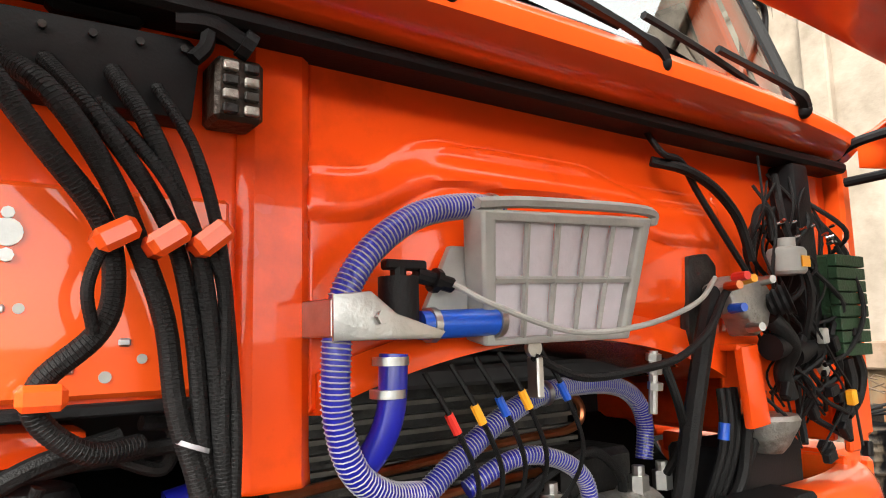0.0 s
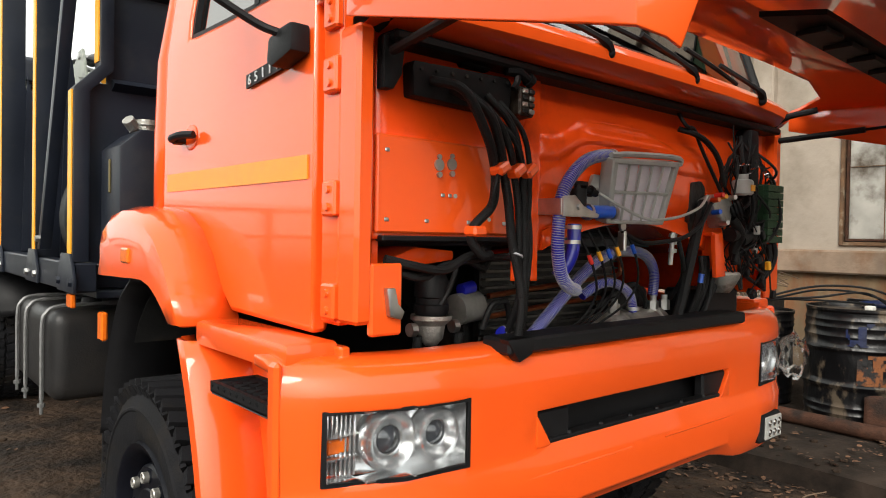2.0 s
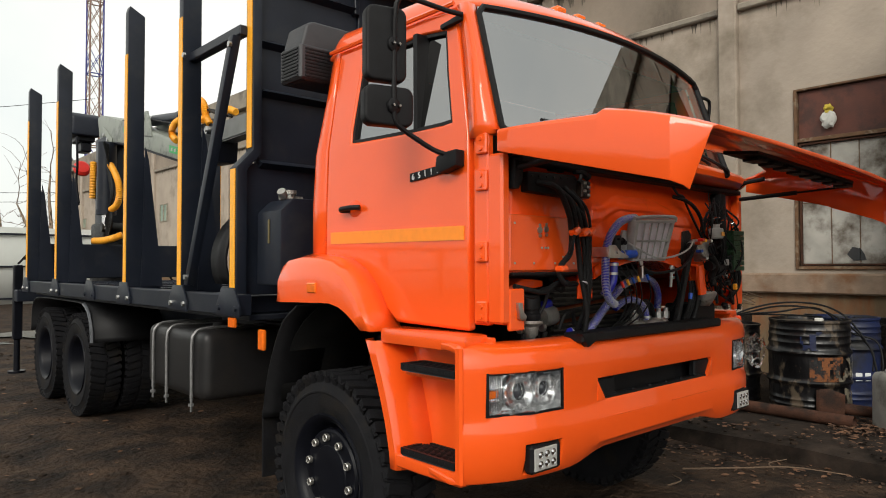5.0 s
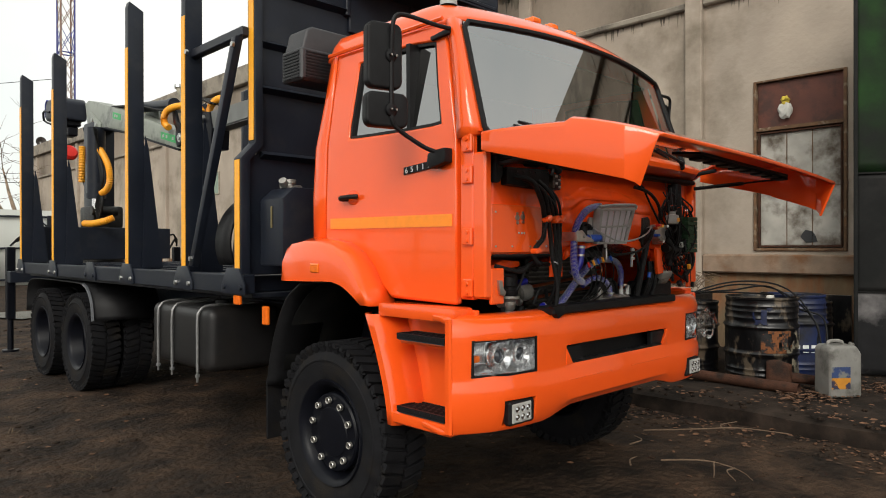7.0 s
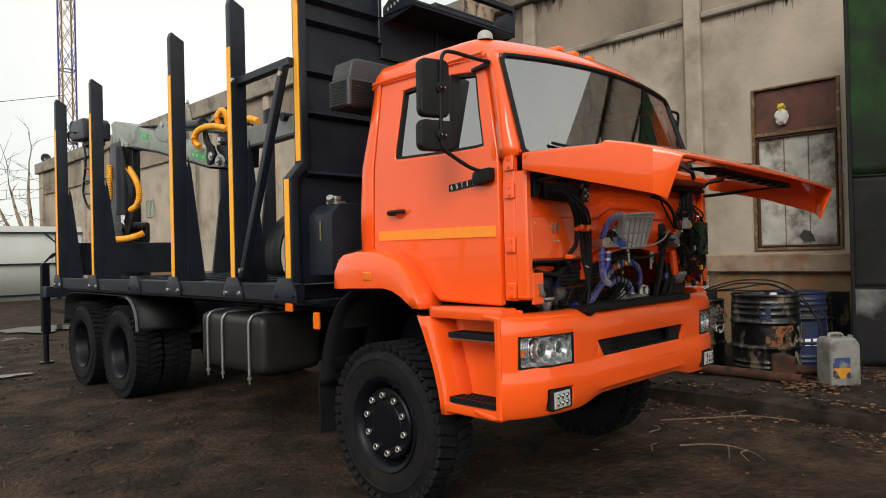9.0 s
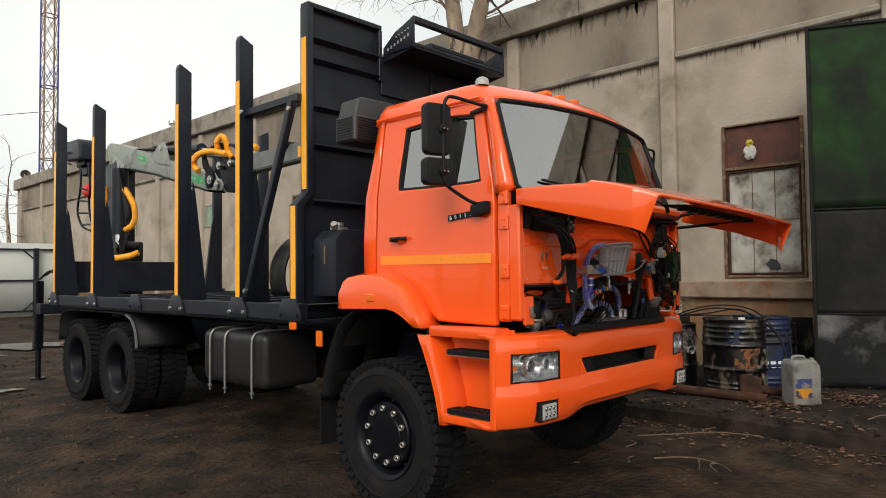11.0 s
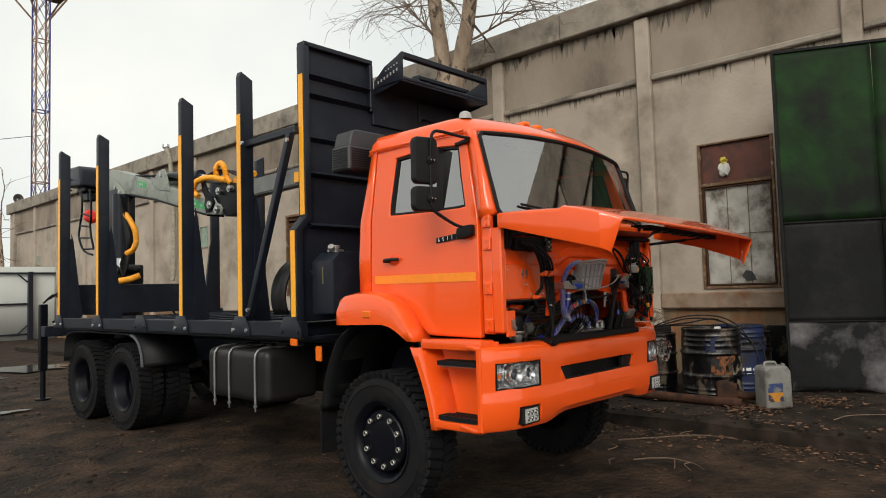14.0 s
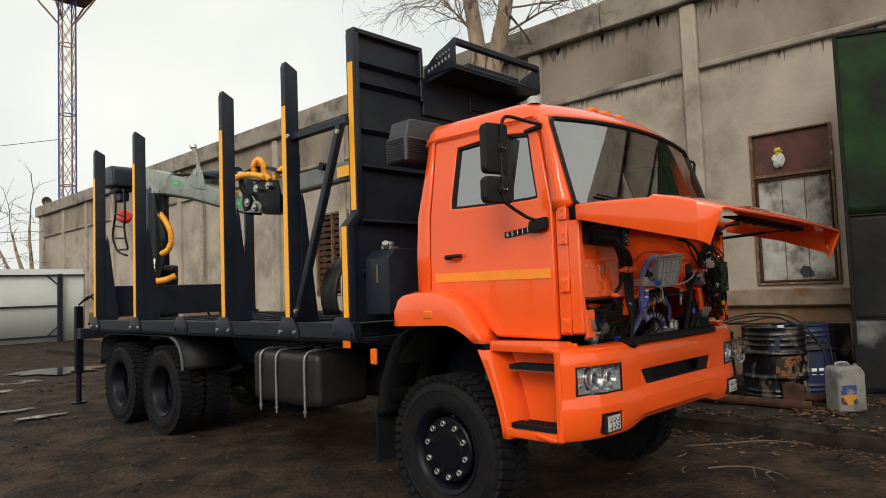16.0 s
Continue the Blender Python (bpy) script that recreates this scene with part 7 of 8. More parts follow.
bm = bmesh.new()
lathe(bm, [(0, 0.06)] + [(0.040 - 0.0022 * k - 0.006 * (k % 2), 0.058 - 0.007 * k) for k in range(8)] + [(0, 0.0)], Matrix.Translation((0.575, 0.03, 1.645)) @ Matrix.Rotation(radians(70), 4, "X") @ Matrix.Rotation(radians(25), 4, "Y"), 20)
part("boot", bm, BLACKPLA, valve, "ribbed black rubber boot")
bm = bmesh.new()
tube(bm, [(0.585, 0.02, 1.62), (0.62, 0.01, 1.585), (0.66, 0.02, 1.55), (0.67, 0.05, 1.50), (0.69, 0.05, 1.44)], 0.020, 12)
bay("lead", bm, HOSEBLK, "thick black hose")
for a in ((0.64, 1.565, 0.030), (0.73, 1.545, 0.026), (0.80, 1.55, 0.022)):
    bm = bmesh.new()
    lathe(bm, [(0, -0.05), (a[2], -0.05), (a[2], -0.01), (a[2] * 0.8, -0.006), (a[2] * 0.8, 0.03), (0, 0.03)], Matrix.Translation((a[0], 0.03, a[1])) @ Matrix.Rotation(radians(80), 4, "Y"), 14)
    bay("round_plug", bm, BLACKPLA)
# arc of pipe over the reservoir
for pts, r in (([(0.60, 0.06, 1.76), (0.605, 0.05, 1.84), (0.635, 0.05, 1.875), (0.665, 0.05, 1.86), (0.675, 0.05, 1.80)], 0.008),
               ([(0.93, 0.03, 1.80), (0.96, 0.0, 1.70), (0.95, -0.01, 1.62), (0.88, 0.0, 1.54), (0.80, 0.02, 1.51)], 0.006),
               ([(0.98, 0.03, 1.53), (1.0, 0.03, 1.48), (0.99, 0.04, 1.42), (0.95, 0.05, 1.38)], 0.013),
               ([(0.93, 0.03, 1.52), (0.94, 0.03, 1.45), (0.90, 0.05, 1.36)], 0.015)):
    bm = bmesh.new()
    tube(bm, pts, r, 8)
    bay("lead", bm, HOSEBLK, "black lead")
# orange bracket, blue-sleeved hoses, grey filter cup below
bm = bmesh.new()
prism(bm, [(0.505, 1.56), (0.57, 1.565), (0.60, 1.39), (0.525, 1.385)], "y", 0.045, 0.065, 0.006)
box(bm, 0.50, 0.58, 0.05, 0.12, 1.552, 1.566, 0.004)
bay("lower_bracket", bm, ORANGE_IN)
for x in (0.50, 0.525, 0.55):
    bm = bmesh.new()
    tube(bm, [(x, 0.10, 1.47), (x - 0.012, 0.09, 1.40), (x - 0.02, 0.10, 1.32), (x - 0.04, 0.14, 1.2)], 0.009, 8)
    bay("lead", bm, HOSEBLK, "black lead")
bm = bmesh.new()
cyl(bm, (0.489, 0.088, 1.40), (0.484, 0.09, 1.365), 0.012, n=12)
bay("sleeve", bm, BLUEP, "blue sleeve")
bm = bmesh.new()
box(bm, 0.56, 0.86, 0.12, 0.3, 1.12, 1.33, 0.012)
bay("battery_box", bm, BLACKPLA)
bm = bmesh.new()
lathe(bm, [(0, 0.055), (0.066, 0.055), (0.072, 0.045), (0.068, 0.03), (0.045, -0.012), (0.03, -0.03), (0, -0.03)], Matrix.Translation((0.655, 0.09, 1.35)), 22)
bay("filter_cup", bm, ALU, "grey filter cup")
# steel union above the arch
bm = bmesh.new()
cyl(bm, (0.245, 0.07, 1.56), (0.245, 0.08, 1.44), 0.009, n=10)
for z in (1.555, 1.53, 1.50):
    cyl(bm, (0.245, 0.07, z), (0.245, 0.072, z - 0.014), 0.015, n=6)
bay("fitting", bm, STEEL)
# fuel filter at the near end
bm = bmesh.new()
lathe(bm, [(0.047, 0), (0.052, 0.012), (0.052, 0.03), (0.046, 0.034), (0.046, 0.05), (0.051, 0.054), (0.050, 0.10), (0.042, 0.118), (0.028, 0.124), (0, 0.124)], Matrix.Translation((-0.77, 0.24, 1.30)), 24)
bay("fuel_filter", bm, BLACKPLA, "black fuel filter head")
bm = bmesh.new()
lathe(bm, [(0.062, 0), (0.062, -0.012), (0.042, -0.03), (0.036, -0.07), (0.018, -0.09), (0, -0.09)], Matrix.Translation((-0.77, 0.24, 1.30)), 24)
bay("filter_bowl", bm, ALU, "cast grey filter bowl")
for x in (-0.85, -0.69):
    bm = bmesh.new()
    cyl(bm, (x, 0.24, 1.26), (x + 0.02, 0.24, 1.26), 0.02, n=10)
    bay("fitting", bm, STEEL)
    bm = bmesh.new()
    cyl(bm, (x + 0.03, 0.24, 1.24), (x + 0.03, 0.26, 0.95), 0.014, n=8)
    bay("lead", bm, HOSEBLK)
bm = bmesh.new()
cyl(bm, (-0.62, 0.3, 1.30), (-0.53, 0.3, 1.31), 0.05, n=18)
bay("white_canister", bm, CANW, "small white canister")
bm = bmesh.new()
cyl(bm, (-0.60, 0.3, 1.36), (-0.55, 0.3, 1.37), 0.022, n=12)
bay("short_hose", bm, BLUEH)
bm = bmesh.new()
prism(bm, [(-1.03, 1.43), (-0.95, 1.47), (-0.86, 1.50), (-0.72, 1.49), (-0.72, 1.46), (-0.9, 1.44), (-1.03, 1.40)], "y", 0.2, 0.5, 0.01)
bay("inner_wing", bm, ORANGE_IN)
bm = bmesh.new()
box(bm, -1.055, -0.575, 0.09, 0.125, 1.515, 1.53, 0.003)
bay("plate_seal", bm, BLACKPLA)
bm = bmesh.new()
prism(bm, [(-1.065, 1.40), (-1.04, 1.40), (-1.03, 1.36), (-1.01, 1.34), (-1.02, 1.32), (-1.055, 1.33)], "y", 0.052, 0.0705, 0.003)
bay("latch", bm, STEEL, "zinc flap latch")
for x, z in ((-0.87, 1.72), (-0.825, 1.725)):
    bm = bmesh.new()
    cyl(bm, (x, 0.098, z), (x, 0.093, z), 0.016, n=16)
    cyl(bm, (x, 0.098, z + 0.022), (x, 0.092, z + 0.022), 0.007, n=8)
    cyl(bm, (x, 0.098, z - 0.026), (x, 0.09, z - 0.026), 0.008, n=8)
    part("grommet", bm, STEEL, plate)
for x, z in ((-1.04, 1.745), (-0.855, 1.64), (-0.83, 1.64), (-1.04, 1.57), (-0.91, 1.57), (-0.76, 1.57), (-0.70, 1.60), (-0.62, 1.57)):
    bm = bmesh.new()
    box(bm, x - 0.007, x + 0.007, 0.094, 0.098, z - 0.005, z + 0.005, 0.002)
    part("rivet", bm, STEEL, plate)
for x, z, r in ((-0.41, 1.822, 0.015), (-0.12, 1.90, 0.006), (-0.02, 1.885, 0.006), (0.10, 1.87, 0.007), (0.14, 1.88, 0.005), (0.30, 1.86, 0.008), (0.40, 1.78, 0.008), (-0.53, 1.84, 0.008), (-0.50, 1.50, 0.007), (-0.50, 1.44, 0.007)):
    bm = bmesh.new()
    yy = relief(x, z) - 0.004
    cyl(bm, (x, yy + 0.003, z), (x, yy, z), r, n=14)
    bay("hole", bm, INTERIOR)
for x, z in ((-0.47, 1.95), (-0.33, 1.92), (-0.33, 1.97), (-0.46, 1.905)):
    bm = bmesh.new()
    cyl(bm, (x, 0.125, z), (x, 0.118, z), 0.010, n=12)
    bay("plug_cap", bm, GREYP)
bm = bmesh.new()
box(bm, -0.80, -0.69, 0.085, 0.12, 1.995, 2.03, 0.008)
bay("vent_cover", bm, BLACKPLA)
bm = bmesh.new()
box(bm, -0.06, -0.045, 0.07, 0.10, 1.49, 1.56, 0.003)
cyl(bm, (-0.06, 0.085, 1.575), (-0.06, 0.075, 1.575), 0.016, n=14)
bay("hose_stay", bm, STEEL, "zinc hose stay")

# holes and plugs of the bulkhead
for x, z, r, mt in ((-0.41, 1.83, 0.012, INTERIOR), (-0.2, 1.91, 0.006, INTERIOR), (-0.13, 1.90, 0.005, INTERIOR), (0.06, 1.90, 0.005, INTERIOR), (0.11, 1.91, 0.006, INTERIOR), (0.32, 1.92, 0.009, INTERIOR), (-0.59, 1.81, 0.007, INTERIOR),
                    (-0.54, 2.0, 0.009, GREYP), (-0.33, 1.88, 0.008, GREYP), (-0.46, 1.88, 0.009, GREYP), (-0.33, 1.95, 0.006, GREYP), (-0.72, 1.56, 0.007, GREYP), (-0.68, 1.58, 0.006, GREYP), (-0.81, 1.64, 0.006, GREYP)):
    bm = bmesh.new()
    cyl(bm, (x, min(relief(x, z), 0.098 if x < -0.575 and z < 1.785 else 1) - 0.0025, z), (x, 0.13, z), r, n=16)
    bay("bulkhead_plug" if mt is GREYP else "bulkhead_hole", bm, mt)


# ---- clutter along the wall ----
KZ = 0.135


def drum(x, y, r, h, material, label, lid=True):
    d = thing("oil_drum", label, "drum", "oil drums by the wall")
    b = bmesh.new()
    prof = [(r * 0.97, 0), (r + 0.006, 0.004), (r + 0.006, 0.02), (r * 0.985, 0.035)]
    for k in range(1, 60):
        z = 0.035 + (h - 0.07) * k / 60
        f = 0.0
        for zc in (0.34, 0.66):
            f += 0.024 * math.exp(-((z / h - zc) / 0.022) ** 2)
        for zc in (0.10, 0.16, 0.84, 0.90, 0.76):
            f += 0.009 * math.exp(-((z / h - zc) / 0.016) ** 2)
        prof.append((r * 0.985 + f, z))
    prof += [(r * 0.985, h - 0.035), (r + 0.006, h - 0.02), (r + 0.006, h - 0.002), (r - 0.008, h), (r - 0.012, h - 0.025)]
    lathe(b, prof, Matrix.Identity(4), 44)
    for v in b.verts:
        v.co += Vector((v.co.x, v.co.y, 0)) * 0.05 * noise.noise(Vector((v.co.x * 4, v.co.y * 4, v.co.z * 3 + x)))
    part("shell", b, material, d)
    b = bmesh.new()
    lathe(b, [(r - 0.012, h - 0.026), (r * 0.5, h - 0.028), (0, h - 0.026)], Matrix.Identity(4), 32)
    cyl(b, (r * 0.6, 0, h - 0.028), (r * 0.6, 0, h - 0.01), 0.035, n=12)
    part("lid", b, material, d)
    d.matrix_basis = pose(x, y, KZ)
    return d


d1 = drum(4.0, 0.69, 0.36, 0.90, OILDRUM, "oil-smeared black steel drum with rust patch")
bm = bmesh.new()
grid(bm, lin(radians(200), radians(255), 10), lin(0.33, 0.56, 8), lambda a, z: Vector((0.367 * math.cos(a), 0.367 * math.sin(a), z)), lambda a, z: noise.noise(Vector((a * 4, z * 9, 2))) < -0.12)
part("rust_patch", bm, DRUMRUST, d1, "orange rusty paint patch")
for a0, a1, z0, z1, mt, sd in ((236, 285, 0.33, 0.58, DRUMCREAM, 5), (188, 226, 0.62, 0.80, BLUEDRUM, 9), (205, 290, 0.08, 0.27, DRUMCREAM, 14)):
    bm = bmesh.new()
    grid(bm, lin(radians(a0), radians(a1), 18), lin(z0, z1, 14), lambda a, z: Vector((0.369 * math.cos(a), 0.369 * math.sin(a), z)), lambda a, z: noise.noise(Vector((a * 6, z * 11, sd))) < 0.05)
    keep_largest(bm)
    part("paint_remnant", bm, mt, d1, "flaking paint remnant")
d2 = drum(4.62, 0.55, 0.31, 0.90, BLUEDRUM, "dark blue steel drum with pale lettering bars")
for k in range(3):
    bm = bmesh.new()
    grid(bm, lin(radians(196 + 16 * k), radians(207 + 16 * k), 3), lin(0.28, 0.36, 2), lambda a, z: Vector((0.318 * math.cos(a), 0.318 * math.sin(a), z)))
    part("letter_bar", bm, WHITELET, d2)
d3 = drum(5.25, 0.62, 0.27, 0.78, OILDRUM, "black drum standing behind the others")
d4 = drum(4.15, 1.55, 0.30, 0.80, OILDRUM, "black drum half hidden behind the truck's bumper")

# dark crate with coils of cable and dry stalks on top
crate = thing("scrap_bin", "low dark steel scrap bin against the wall", "bin")
bm = bmesh.new()
box(bm, 3.7, 5.2, 1.75, 3.0, KZ, 0.98, 0.02)
part("bin_body", bm, ENGD, crate)
stalks = tagged(new("dry_stalks_heap"), "heap of dry stalks and twigs on the scrap bin", "stalks", kind="stuff")
rng = random.Random(11)
bm = bmesh.new()
for k in range(130):
    a = rng.uniform(0, 6.28)
    c = Vector((rng.gauss(4.25, 0.22), rng.gauss(1.95, 0.16), rng.uniform(0.98, 1.10)))
    L = rng.uniform(0.15, 0.40)
    tip = c + Vector((math.cos(a) * L, math.sin(a) * L, rng.uniform(0.0, 0.2)))
    mid = (c + tip) / 2 + Vector((0, 0, rng.uniform(0.02, 0.14)))
    sweep(bm, [c, mid, tip], 0.006, 3)
part("stalk", bm, TWIGM, stalks)
wires = thing("cable_coil", "tangle of thick black cables thrown over the drums", "cable")
for pts in ([(3.08, 1.46, 0.96), (3.35, 1.28, 1.02), (3.62, 1.10, 1.13), (3.86, 0.88, 1.19), (4.10, 0.62, 1.17), (4.22, 0.42, 1.05), (4.18, 0.22, 0.80), (4.12, 0.14, 0.60), (4.05, 0.12, 0.48)],
            [(3.05, 1.52, 0.98), (3.30, 1.36, 1.01), (3.66, 1.14, 1.09), (3.95, 0.94, 1.15), (4.16, 0.66, 1.12), (4.26, 0.42, 0.98), (4.22, 0.20, 0.74), (4.10, 0.16, 0.56)],
            [(3.70, 1.5, 1.0), (3.72, 1.15, 1.07), (3.80, 0.90, 1.10), (4.05, 0.70, 1.14), (4.25, 0.60, 1.08), (4.30, 0.42, 0.9), (4.36, 0.20, 0.82), (4.34, 0.14, 0.62), (4.20, 0.12, 0.52)],
            [(3.60, 1.7, 1.02), (3.70, 1.35, 1.06), (3.95, 1.02, 1.06), (4.15, 0.82, 1.05), (4.1, 0.6, 1.05)]):
    bm = bmesh.new()
    tube(bm, pts, 0.0095, 7)
    part("cable", bm, HOSEBLK, wires)
bm = bmesh.new()
cyl(bm, (4.05, 0.12, 0.48), (4.02, 0.11, 0.44), 0.016, n=8)
part("cable_end", bm, CHROME, wires)
bm = bmesh.new()
cyl(bm, (3.04, 1.48, 0.955), (3.12, 1.44, 0.965), 0.018, n=8)
part("cable_end", bm, CHROME, wires)
bm = bmesh.new()
box(bm, 3.95, 4.03, 0.56, 0.62, 1.01, 1.045, 0.006)
tagged(part("paper_scrap", bm, RAGM), "crumpled white paper scrap on the drum", "paper")

# canister
can = thing("canister", "dirty white plastic canister with a yellow and blue label", "canister")
bm = bmesh.new()
prism(bm, [(-0.19, 0), (0.19, 0), (0.19, 0.44), (0.13, 0.52), (-0.15, 0.52), (-0.19, 0.48)], "y", -0.13, 0.13, 0.035, 3)
part("body", bm, CANW, can)
bm = bmesh.new()
tube(bm, [(-0.12, 0, 0.50), (-0.10, 0, 0.55), (0.03, 0, 0.55), (0.06, 0, 0.51)], 0.018, 8)
part("grip", bm, CANW, can)
bm = bmesh.new()
cyl(bm, (0.14, 0, 0.48), (0.165, 0, 0.53), 0.03, n=14)
part("cap", bm, CANW, can)
bm = bmesh.new()
box(bm, -0.165, 0.05, -0.1335, -0.1305, 0.09, 0.20)
part("label_sheet", bm, LABELY, can, "yellow label with dark marks")
bm = bmesh.new()
box(bm, -0.165, 0.05, -0.1337, -0.1305, 0.203, 0.31)
part("label_sheet", bm, LABELB, can, "dark blue label half")
can.matrix_basis = pose(3.66, -0.15, KZ, 0, 0, -38) @ Matrix.Diagonal((0.88, 0.88, 0.95, 1))
# pipes on the ground
for a, b, r in (((3.5, 1.7, 0.19), (3.42, 0.12, 0.19), 0.055), ((3.75, 0.36, 0.24), (3.95, -0.05, 0.2), 0.05)):
    pipe = thing("rusty_pipe", "short rusty steel pipe lying on the kerb", "pipe", "rusty pipes")
    bm = bmesh.new()
    cyl(bm, a, b, r, n=16, caps=False)
    cyl(bm, b, a, r * 0.86, n=16, caps=False)
    part("tube", bm, RUST, pipe)
plate2 = thing("rusty_plate", "bent rusty plate leaning on the drum", "plate")
bm = bmesh.new()
grid(bm, lin(0, 0.22, 6), lin(0, 0.26, 6), lambda u, v: Vector((3.62 + 0.35 * u + 0.05 * v, 0.50 - u, KZ + v + 0.02 * math.sin(u * 20))))
solid(part("sheet", bm, RUST, plate2), 0.008)
# dark board against the wall
bd = thing("dark_board", "oily dark board leaning against the wall", "board")
bm = bmesh.new()
box(bm, 5.70, 5.75, 0.27, 1.35, KZ, 0.97, 0.005)
part("board", bm, OILDRUM, bd)

# dead leaves and twigs
rng = random.Random(3)
verts, faces = [], []


def leaf(x, y, z, sz):
    a, t = rng.uniform(0, 6.28), rng.uniform(-0.5, 0.5)
    q = Matrix.Translation((x, y, z)) @ Matrix.Rotation(a, 4, "Z") @ Matrix.Rotation(t, 4, "X")
    i = len(verts)
    for p in ((-1, 0, 0), (-0.3, 0.45, 0.12), (0.5, 0.4, 0.1), (1, 0, 0.05), (0.4, -0.42, 0.14), (-0.4, -0.4, 0.1)):
        verts.append(tuple(q @ (Vector(p) * sz)))
    faces.append((i, i + 1, i + 2, i + 3))
    faces.append((i, i + 3, i + 4, i + 5))


for k in range(5200):
    w = rng.random()
    if w < 0.42:
        x, y = rng.gauss(2.35, 0.28), rng.uniform(-4, 9)
    elif w < 0.54:
        x, y = rng.uniform(2.6, 5.9), rng.uniform(-4.5, 3)
    elif w < 0.70:
        x, y = (rng.gauss(4.25, 0.22), rng.gauss(-0.5, 0.22)) if w < 0.62 else (rng.gauss(3.35, 0.25), rng.gauss(0.05, 0.16))
    else:
        x, y = rng.uniform(-9, 2.5), rng.uniform(-3, 14)
    z = (0.15 if x > 2.56 else ground_z(x, y)) + 0.008
    leaf(x, y, z, rng.uniform(0.010, 0.034))
me = bpy.data.meshes.new("dead_leaves")
me.from_pydata(verts, [], faces)
me.materials.append(LEAFM)
tagged(new("dead_leaves", me), "scattered brown dead leaves on mud and kerb", "leaves", kind="stuff")
verts, faces = [], []
bm = bmesh.new()
for k in range(1500):
    x, y = (rng.uniform(-8, 2.3), rng.uniform(-3, 14)) if k % 3 else (rng.gauss(2.3, 0.4), rng.uniform(-3, 5))
    s0 = rng.uniform(0.008, 0.035)
    z = ground_z(x, y) if x < 2.5 else 0.14
    bmesh.ops.create_icosphere(bm, subdivisions=1, radius=s0, matrix=Matrix.Translation((x, y, z + s0 * 0.1)) @ Matrix.Diagonal((1.2, 1.0, 0.6, 1)))
tagged(part("mud_clods", bm, MUD), "small clods of mud and gravel", "clods", kind="stuff")
verts, faces = [], []
for k in range(170):
    if k % 3:
        cx, cy = rng.uniform(-7.5, -1.6), rng.uniform(-1.0, 8.0)
    else:
        cx, cy = rng.gauss(-5.2, 0.5), rng.gauss(1.6, 1.2)
    for q in range(rng.randrange(8, 22)):
        a, L = rng.uniform(0, 6.28), rng.uniform(0.03, 0.13)
        x, y = cx + rng.gauss(0, 0.07), cy + rng.gauss(0, 0.07)
        z, h, w = ground_z(x, y) - 0.004, rng.uniform(0.006, 0.045), rng.uniform(0.0015, 0.004)
        dx, dy = math.cos(a), math.sin(a)
        i = len(verts)
        verts += [(x - dy * w, y + dx * w, z), (x + dy * w, y - dx * w, z), (x + dx * L * 0.5 + dy * w, y + dy * L * 0.5 - dx * w, z + h), (x + dx * L * 0.5 - dy * w, y + dy * L * 0.5 + dx * w, z + h), (x + dx * L, y + dy * L, z + h * 0.5)]
        faces += [(i, i + 1, i + 2, i + 3), (i + 3, i + 2, i + 4)]
me = bpy.data.meshes.new("dry_grass")
me.from_pydata(verts, [], faces)
me.materials.append(GRASSM)
tagged(new("dry_grass", me), "flattened tufts of dry brown grass in the mud", "grass", kind="stuff")
for pts in ([(0.95, 0.25, 0.02), (1.05, 0.10, 0.035), (1.15, -0.05, 0.03), (1.12, -0.25, 0.02), (1.0, -0.38, 0.015)],
            [(1.13, -0.06, 0.03), (1.0, -0.12, 0.02), (0.86, -0.18, 0.02)], [(1.15, -0.2, 0.02), (1.02, -0.2, 0.03), (0.92, -0.3, 0.01)],
            [(1.6, 0.75, 0.02), (1.9, 0.45, 0.03), (2.2, 0.2, 0.03), (2.35, -0.15, 0.02)], [(1.15, 0.62, 0.02), (1.3, 0.6, 0.03), (1.4, 0.72, 0.02)],
            [(0.7, 0.35, 0.02), (0.78, 0.4, 0.03), (0.9, 0.42, 0.02)], [(2.1, 0.28, 0.02), (2.2, 0.35, 0.03), (2.4, 0.3, 0.03)],
            [(-3.4, 2.6, 0.01), (-3.2, 2.4, 0.02), (-2.9, 2.45, 0.01)], [(-4.2, 4.4, 0.01), (-4.0, 4.2, 0.02), (-3.8, 4.0, 0.01)], [(3.1, -0.9, 0.16), (3.4, -1.0, 0.17), (3.8, -1.4, 0.16)]):
    tw = thing("twig", "thin dry fallen twig on the mud", "twig", "fallen twigs")
    bm = bmesh.new()
    line = spline(pts, 5)
    sweep(bm, line, [0.007 - 0.004 * k / len(line) for k in range(len(line))], 5)
    part("stem", bm, TWIGM, tw)


# ---- trees ----
def branch(bm, p, d, L, r, depth, rng, keep):
    """A limb that bends and forks; the last order are hanging twigs."""
    pts, rad = [p.copy()], [r]
    n = 5
    for k in range(n):
        d = (d + Vector((rng.uniform(-1, 1), rng.uniform(-1, 1), rng.uniform(-0.8, 0.7) - (0.25 if depth <= 1 else 0))) * 0.22).normalized()
        p = p + d * (L / n)
        pts.append(p.copy())
        rad.append(r * (1 - 0.55 * (k + 1) / n))
        if depth > 0 and k >= 1:
            for q in range(2 if depth > 1 else 1):
                side = Vector((rng.uniform(-1, 1), rng.uniform(-1, 1), rng.uniform(-0.4, 0.8)))
                keep.append((p.copy(), (d * 0.6 + side * 0.8).normalized(), L * rng.uniform(0.45, 0.65), rad[-1] * 0.55, depth - 1))
    sweep(bm, pts, rad, 7 if r > 0.05 else 4)


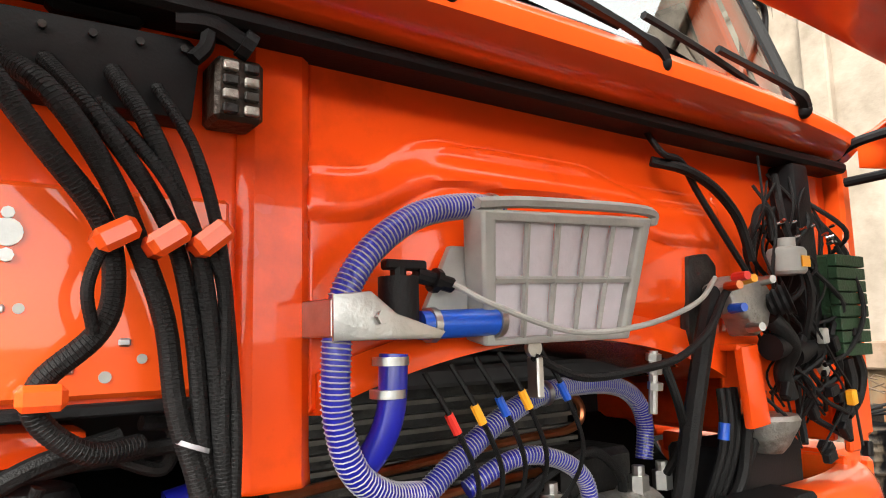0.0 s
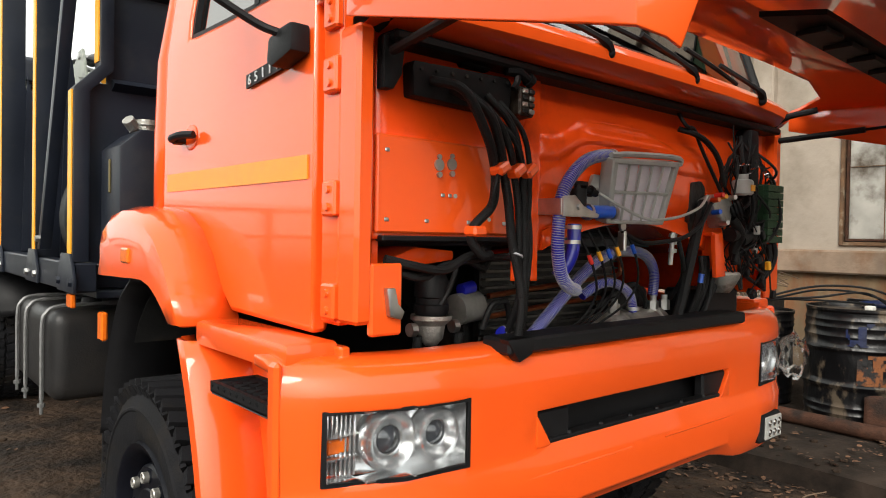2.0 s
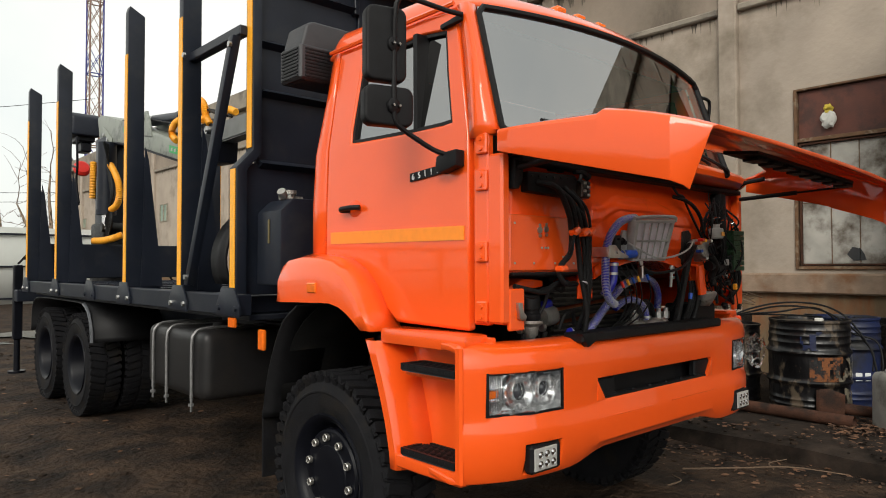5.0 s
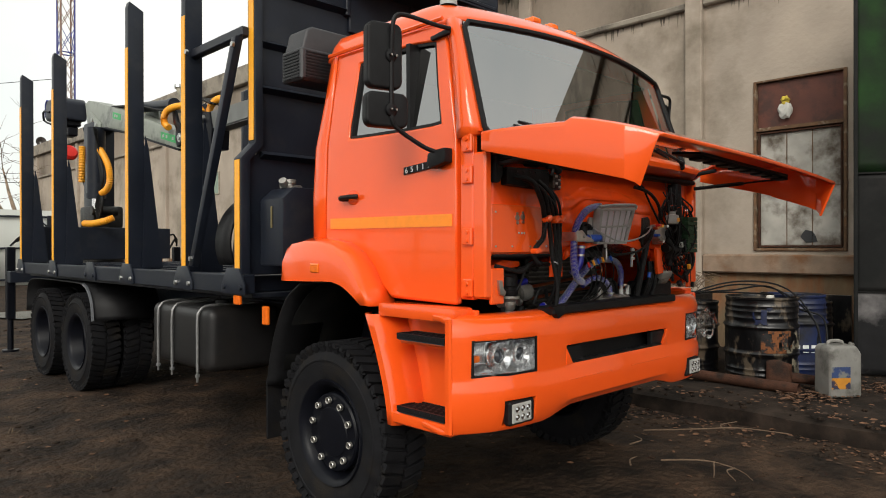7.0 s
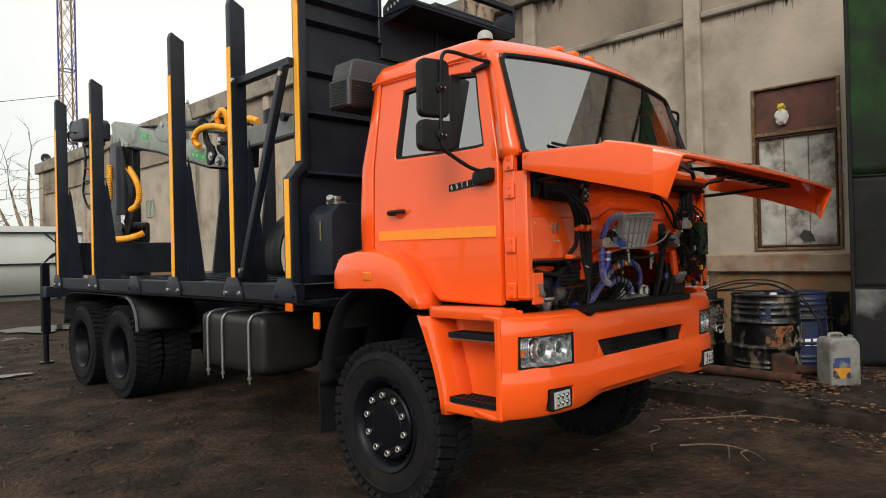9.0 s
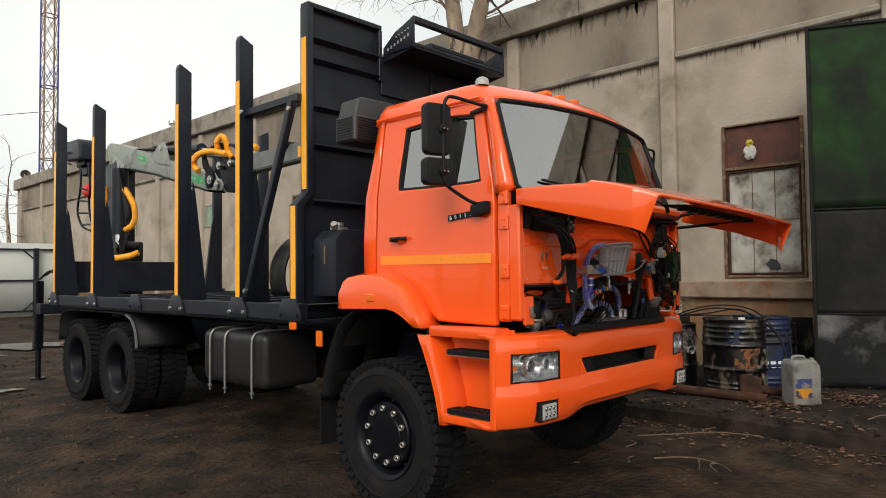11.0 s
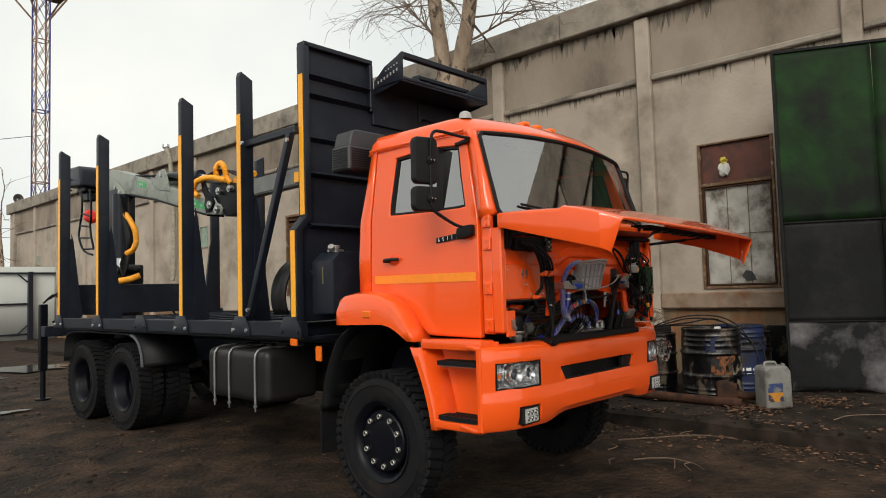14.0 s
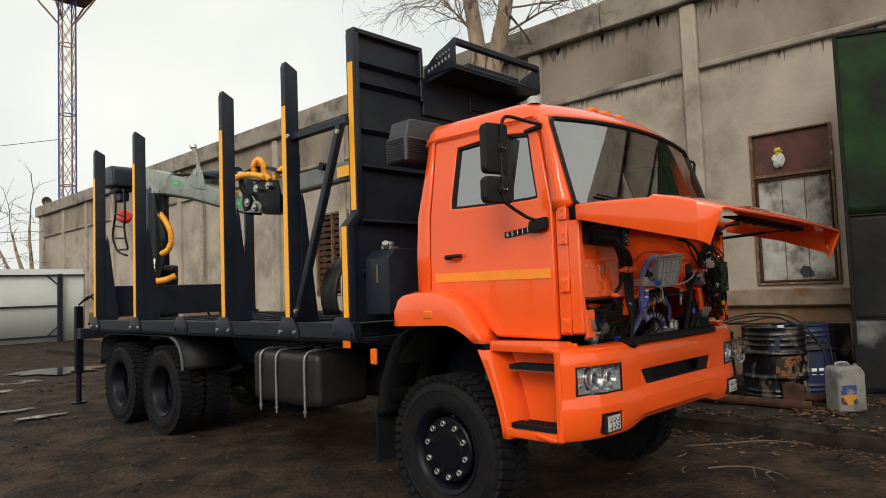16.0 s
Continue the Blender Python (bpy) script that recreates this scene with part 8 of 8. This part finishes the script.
def bare_tree(name_label, base, stems, seed, depth, limbs=()):
    rng = random.Random(seed)
    t = thing("bare_tree", name_label, "tree", "bare trees")
    todo = []
    b = bmesh.new()
    for pts, rs, *bare in stems:
        line = spline([Vector(base) + Vector(p) for p in pts], 6)
        sweep(b, line, [rs[0] + (rs[1] - rs[0]) * k / len(line) for k in range(len(line))], 14)
        if bare:
            continue
        for k in range(len(line) * 3 // 5, len(line), 3):
            for q in range(2):
                todo.append((line[k], Vector((rng.uniform(-1, 1), rng.uniform(-1, 1), rng.uniform(-0.3, 0.9))).normalized(), rng.uniform(0.8, 1.7) * (rs[0] / 0.2), min(0.03, rs[1] * 0.3), depth))
        todo.append((line[-1], Vector((0, 0, 1)), 2.0, rs[1], depth))
    for p, d, L, r in limbs:
        todo.append((Vector(base) + Vector(p), Vector(d).normalized(), L, r, depth))
    for v in b.verts:
        v.co += Vector((noise.noise(v.co * 5), noise.noise(v.co * 5 + Vector((9, 0, 0))), 0)) * 0.015
    part("trunk", b, BARK, t)
    b = bmesh.new()
    while todo and len(b.verts) < 60000:
        nxt = []
        for it in todo:
            branch(b, it[0], it[1], it[2], max(0.004 if base[1] < 20 else 0.013, it[3]), it[4], rng, nxt)
        todo = nxt
    part("crown", b, BRANCH, t, "bare thin branches")
    return t


bare_tree("tall bare tree with pale forked trunk by the wall", (5.0, 5.95, 0), [([(0, 0.05, 0), (0, 0, 3), (-0.02, -0.02, 5.4)], (0.26, 0.23), False), ([(0.0, 0, 5.2), (-0.05, 0.12, 6.2), (-0.1, 0.35, 8.2)], (0.19, 0.12)), ([(0, 0, 5.2), (0.03, -0.25, 6.0), (-0.05, -0.62, 7.0), (-0.1, -0.8, 8.6)], (0.19, 0.10))], 21, 2,
          [((-0.08, 0.2, 6.7), (-0.8, 0.6, 0.25), 1.0, 0.016), ((-0.1, 0.28, 7.3), (-0.7, 0.8, -0.1), 1.3, 0.018), ((-0.1, 0.3, 7.7), (-0.9, 0.3, -0.3), 1.5, 0.018), ((-0.1, 0.32, 7.9), (-0.4, 0.9, -0.3), 1.5, 0.018),
           ((0.0, -0.4, 6.35), (0.7, -0.7, 0.2), 1.3, 0.034), ((-0.03, -0.55, 6.8), (0.8, -0.6, 0.0), 1.7, 0.024), ((-0.06, -0.66, 7.3), (0.6, -0.8, -0.2), 1.9, 0.022), ((-0.08, -0.7, 7.7), (0.3, -1.0, -0.4), 2.0, 0.018),
           ((-0.08, -0.72, 7.9), (0.9, -0.3, -0.4), 1.9, 0.018), ((-0.09, -0.75, 8.1), (0.5, -0.9, -0.5), 2.2, 0.018), ((-0.1, 0.3, 7.6), (-0.5, -0.5, -0.4), 1.4, 0.015), ((-0.1, -0.78, 8.3), (0.8, -0.8, -0.7), 2.3, 0.018)])
bare_tree("bare leafless tree behind the fence", (5.15, 36, 0), [([(0, 0, 0), (0.05, 0, 2), (0.1, 0, 3.5), (0.0, 0, 5.0), (0.05, 0, 6.2)], (0.16, 0.03)), ([(0, 0, 2.4), (-0.45, 0, 3.8), (-0.8, 0.1, 5.4)], (0.13, 0.025)), ([(0, 0, 2.0), (-0.7, 0.3, 3.2), (-1.3, 0.4, 4.6)], (0.13, 0.025))], 8, 1)
bare_tree("bare leafless tree behind the fence", (3.4, 38, 0), [([(0, 0, 0), (0.1, 0, 2.5), (0, 0, 4.4)], (0.16, 0.03)), ([(0, 0, 2.4), (-0.5, 0, 4), (-0.9, 0, 5.2)], (0.14, 0.03))], 9, 1)
bm = bmesh.new()
for k, (a, b) in enumerate((((-40, 70, 9.0), (9.4, 44, 12)), ((-40, 60, 8), (20, 60, 8.4)), ((-40, 60, 7.2), (20, 60, 7.7)))):
    a, b = Vector(a), Vector(b)
    sweep(bm, [a.lerp(b, f) - Vector((0, 0, 1.6 * 4 * f * (1 - f))) for f in lin(0, 1, 12)], 0.02, 4)
tagged(part("overhead_wires", bm, HOSEBLK), "thin overhead wires across the sky", "wires")
bm = bmesh.new()
for k in range(30):
    x = -90 + 5 * k
    box(bm, x, x + 4.6, 95, 100, 0, 3.5 + 2.5 * noise.noise(Vector((k * 0.37, 1, 2))))
tagged(part("backdrop", bm, mat("hazy_far_roofs", (0.40, 0.37, 0.34), 0.9)), "hazy low roofs far behind the fence", "backdrop", kind="structure")
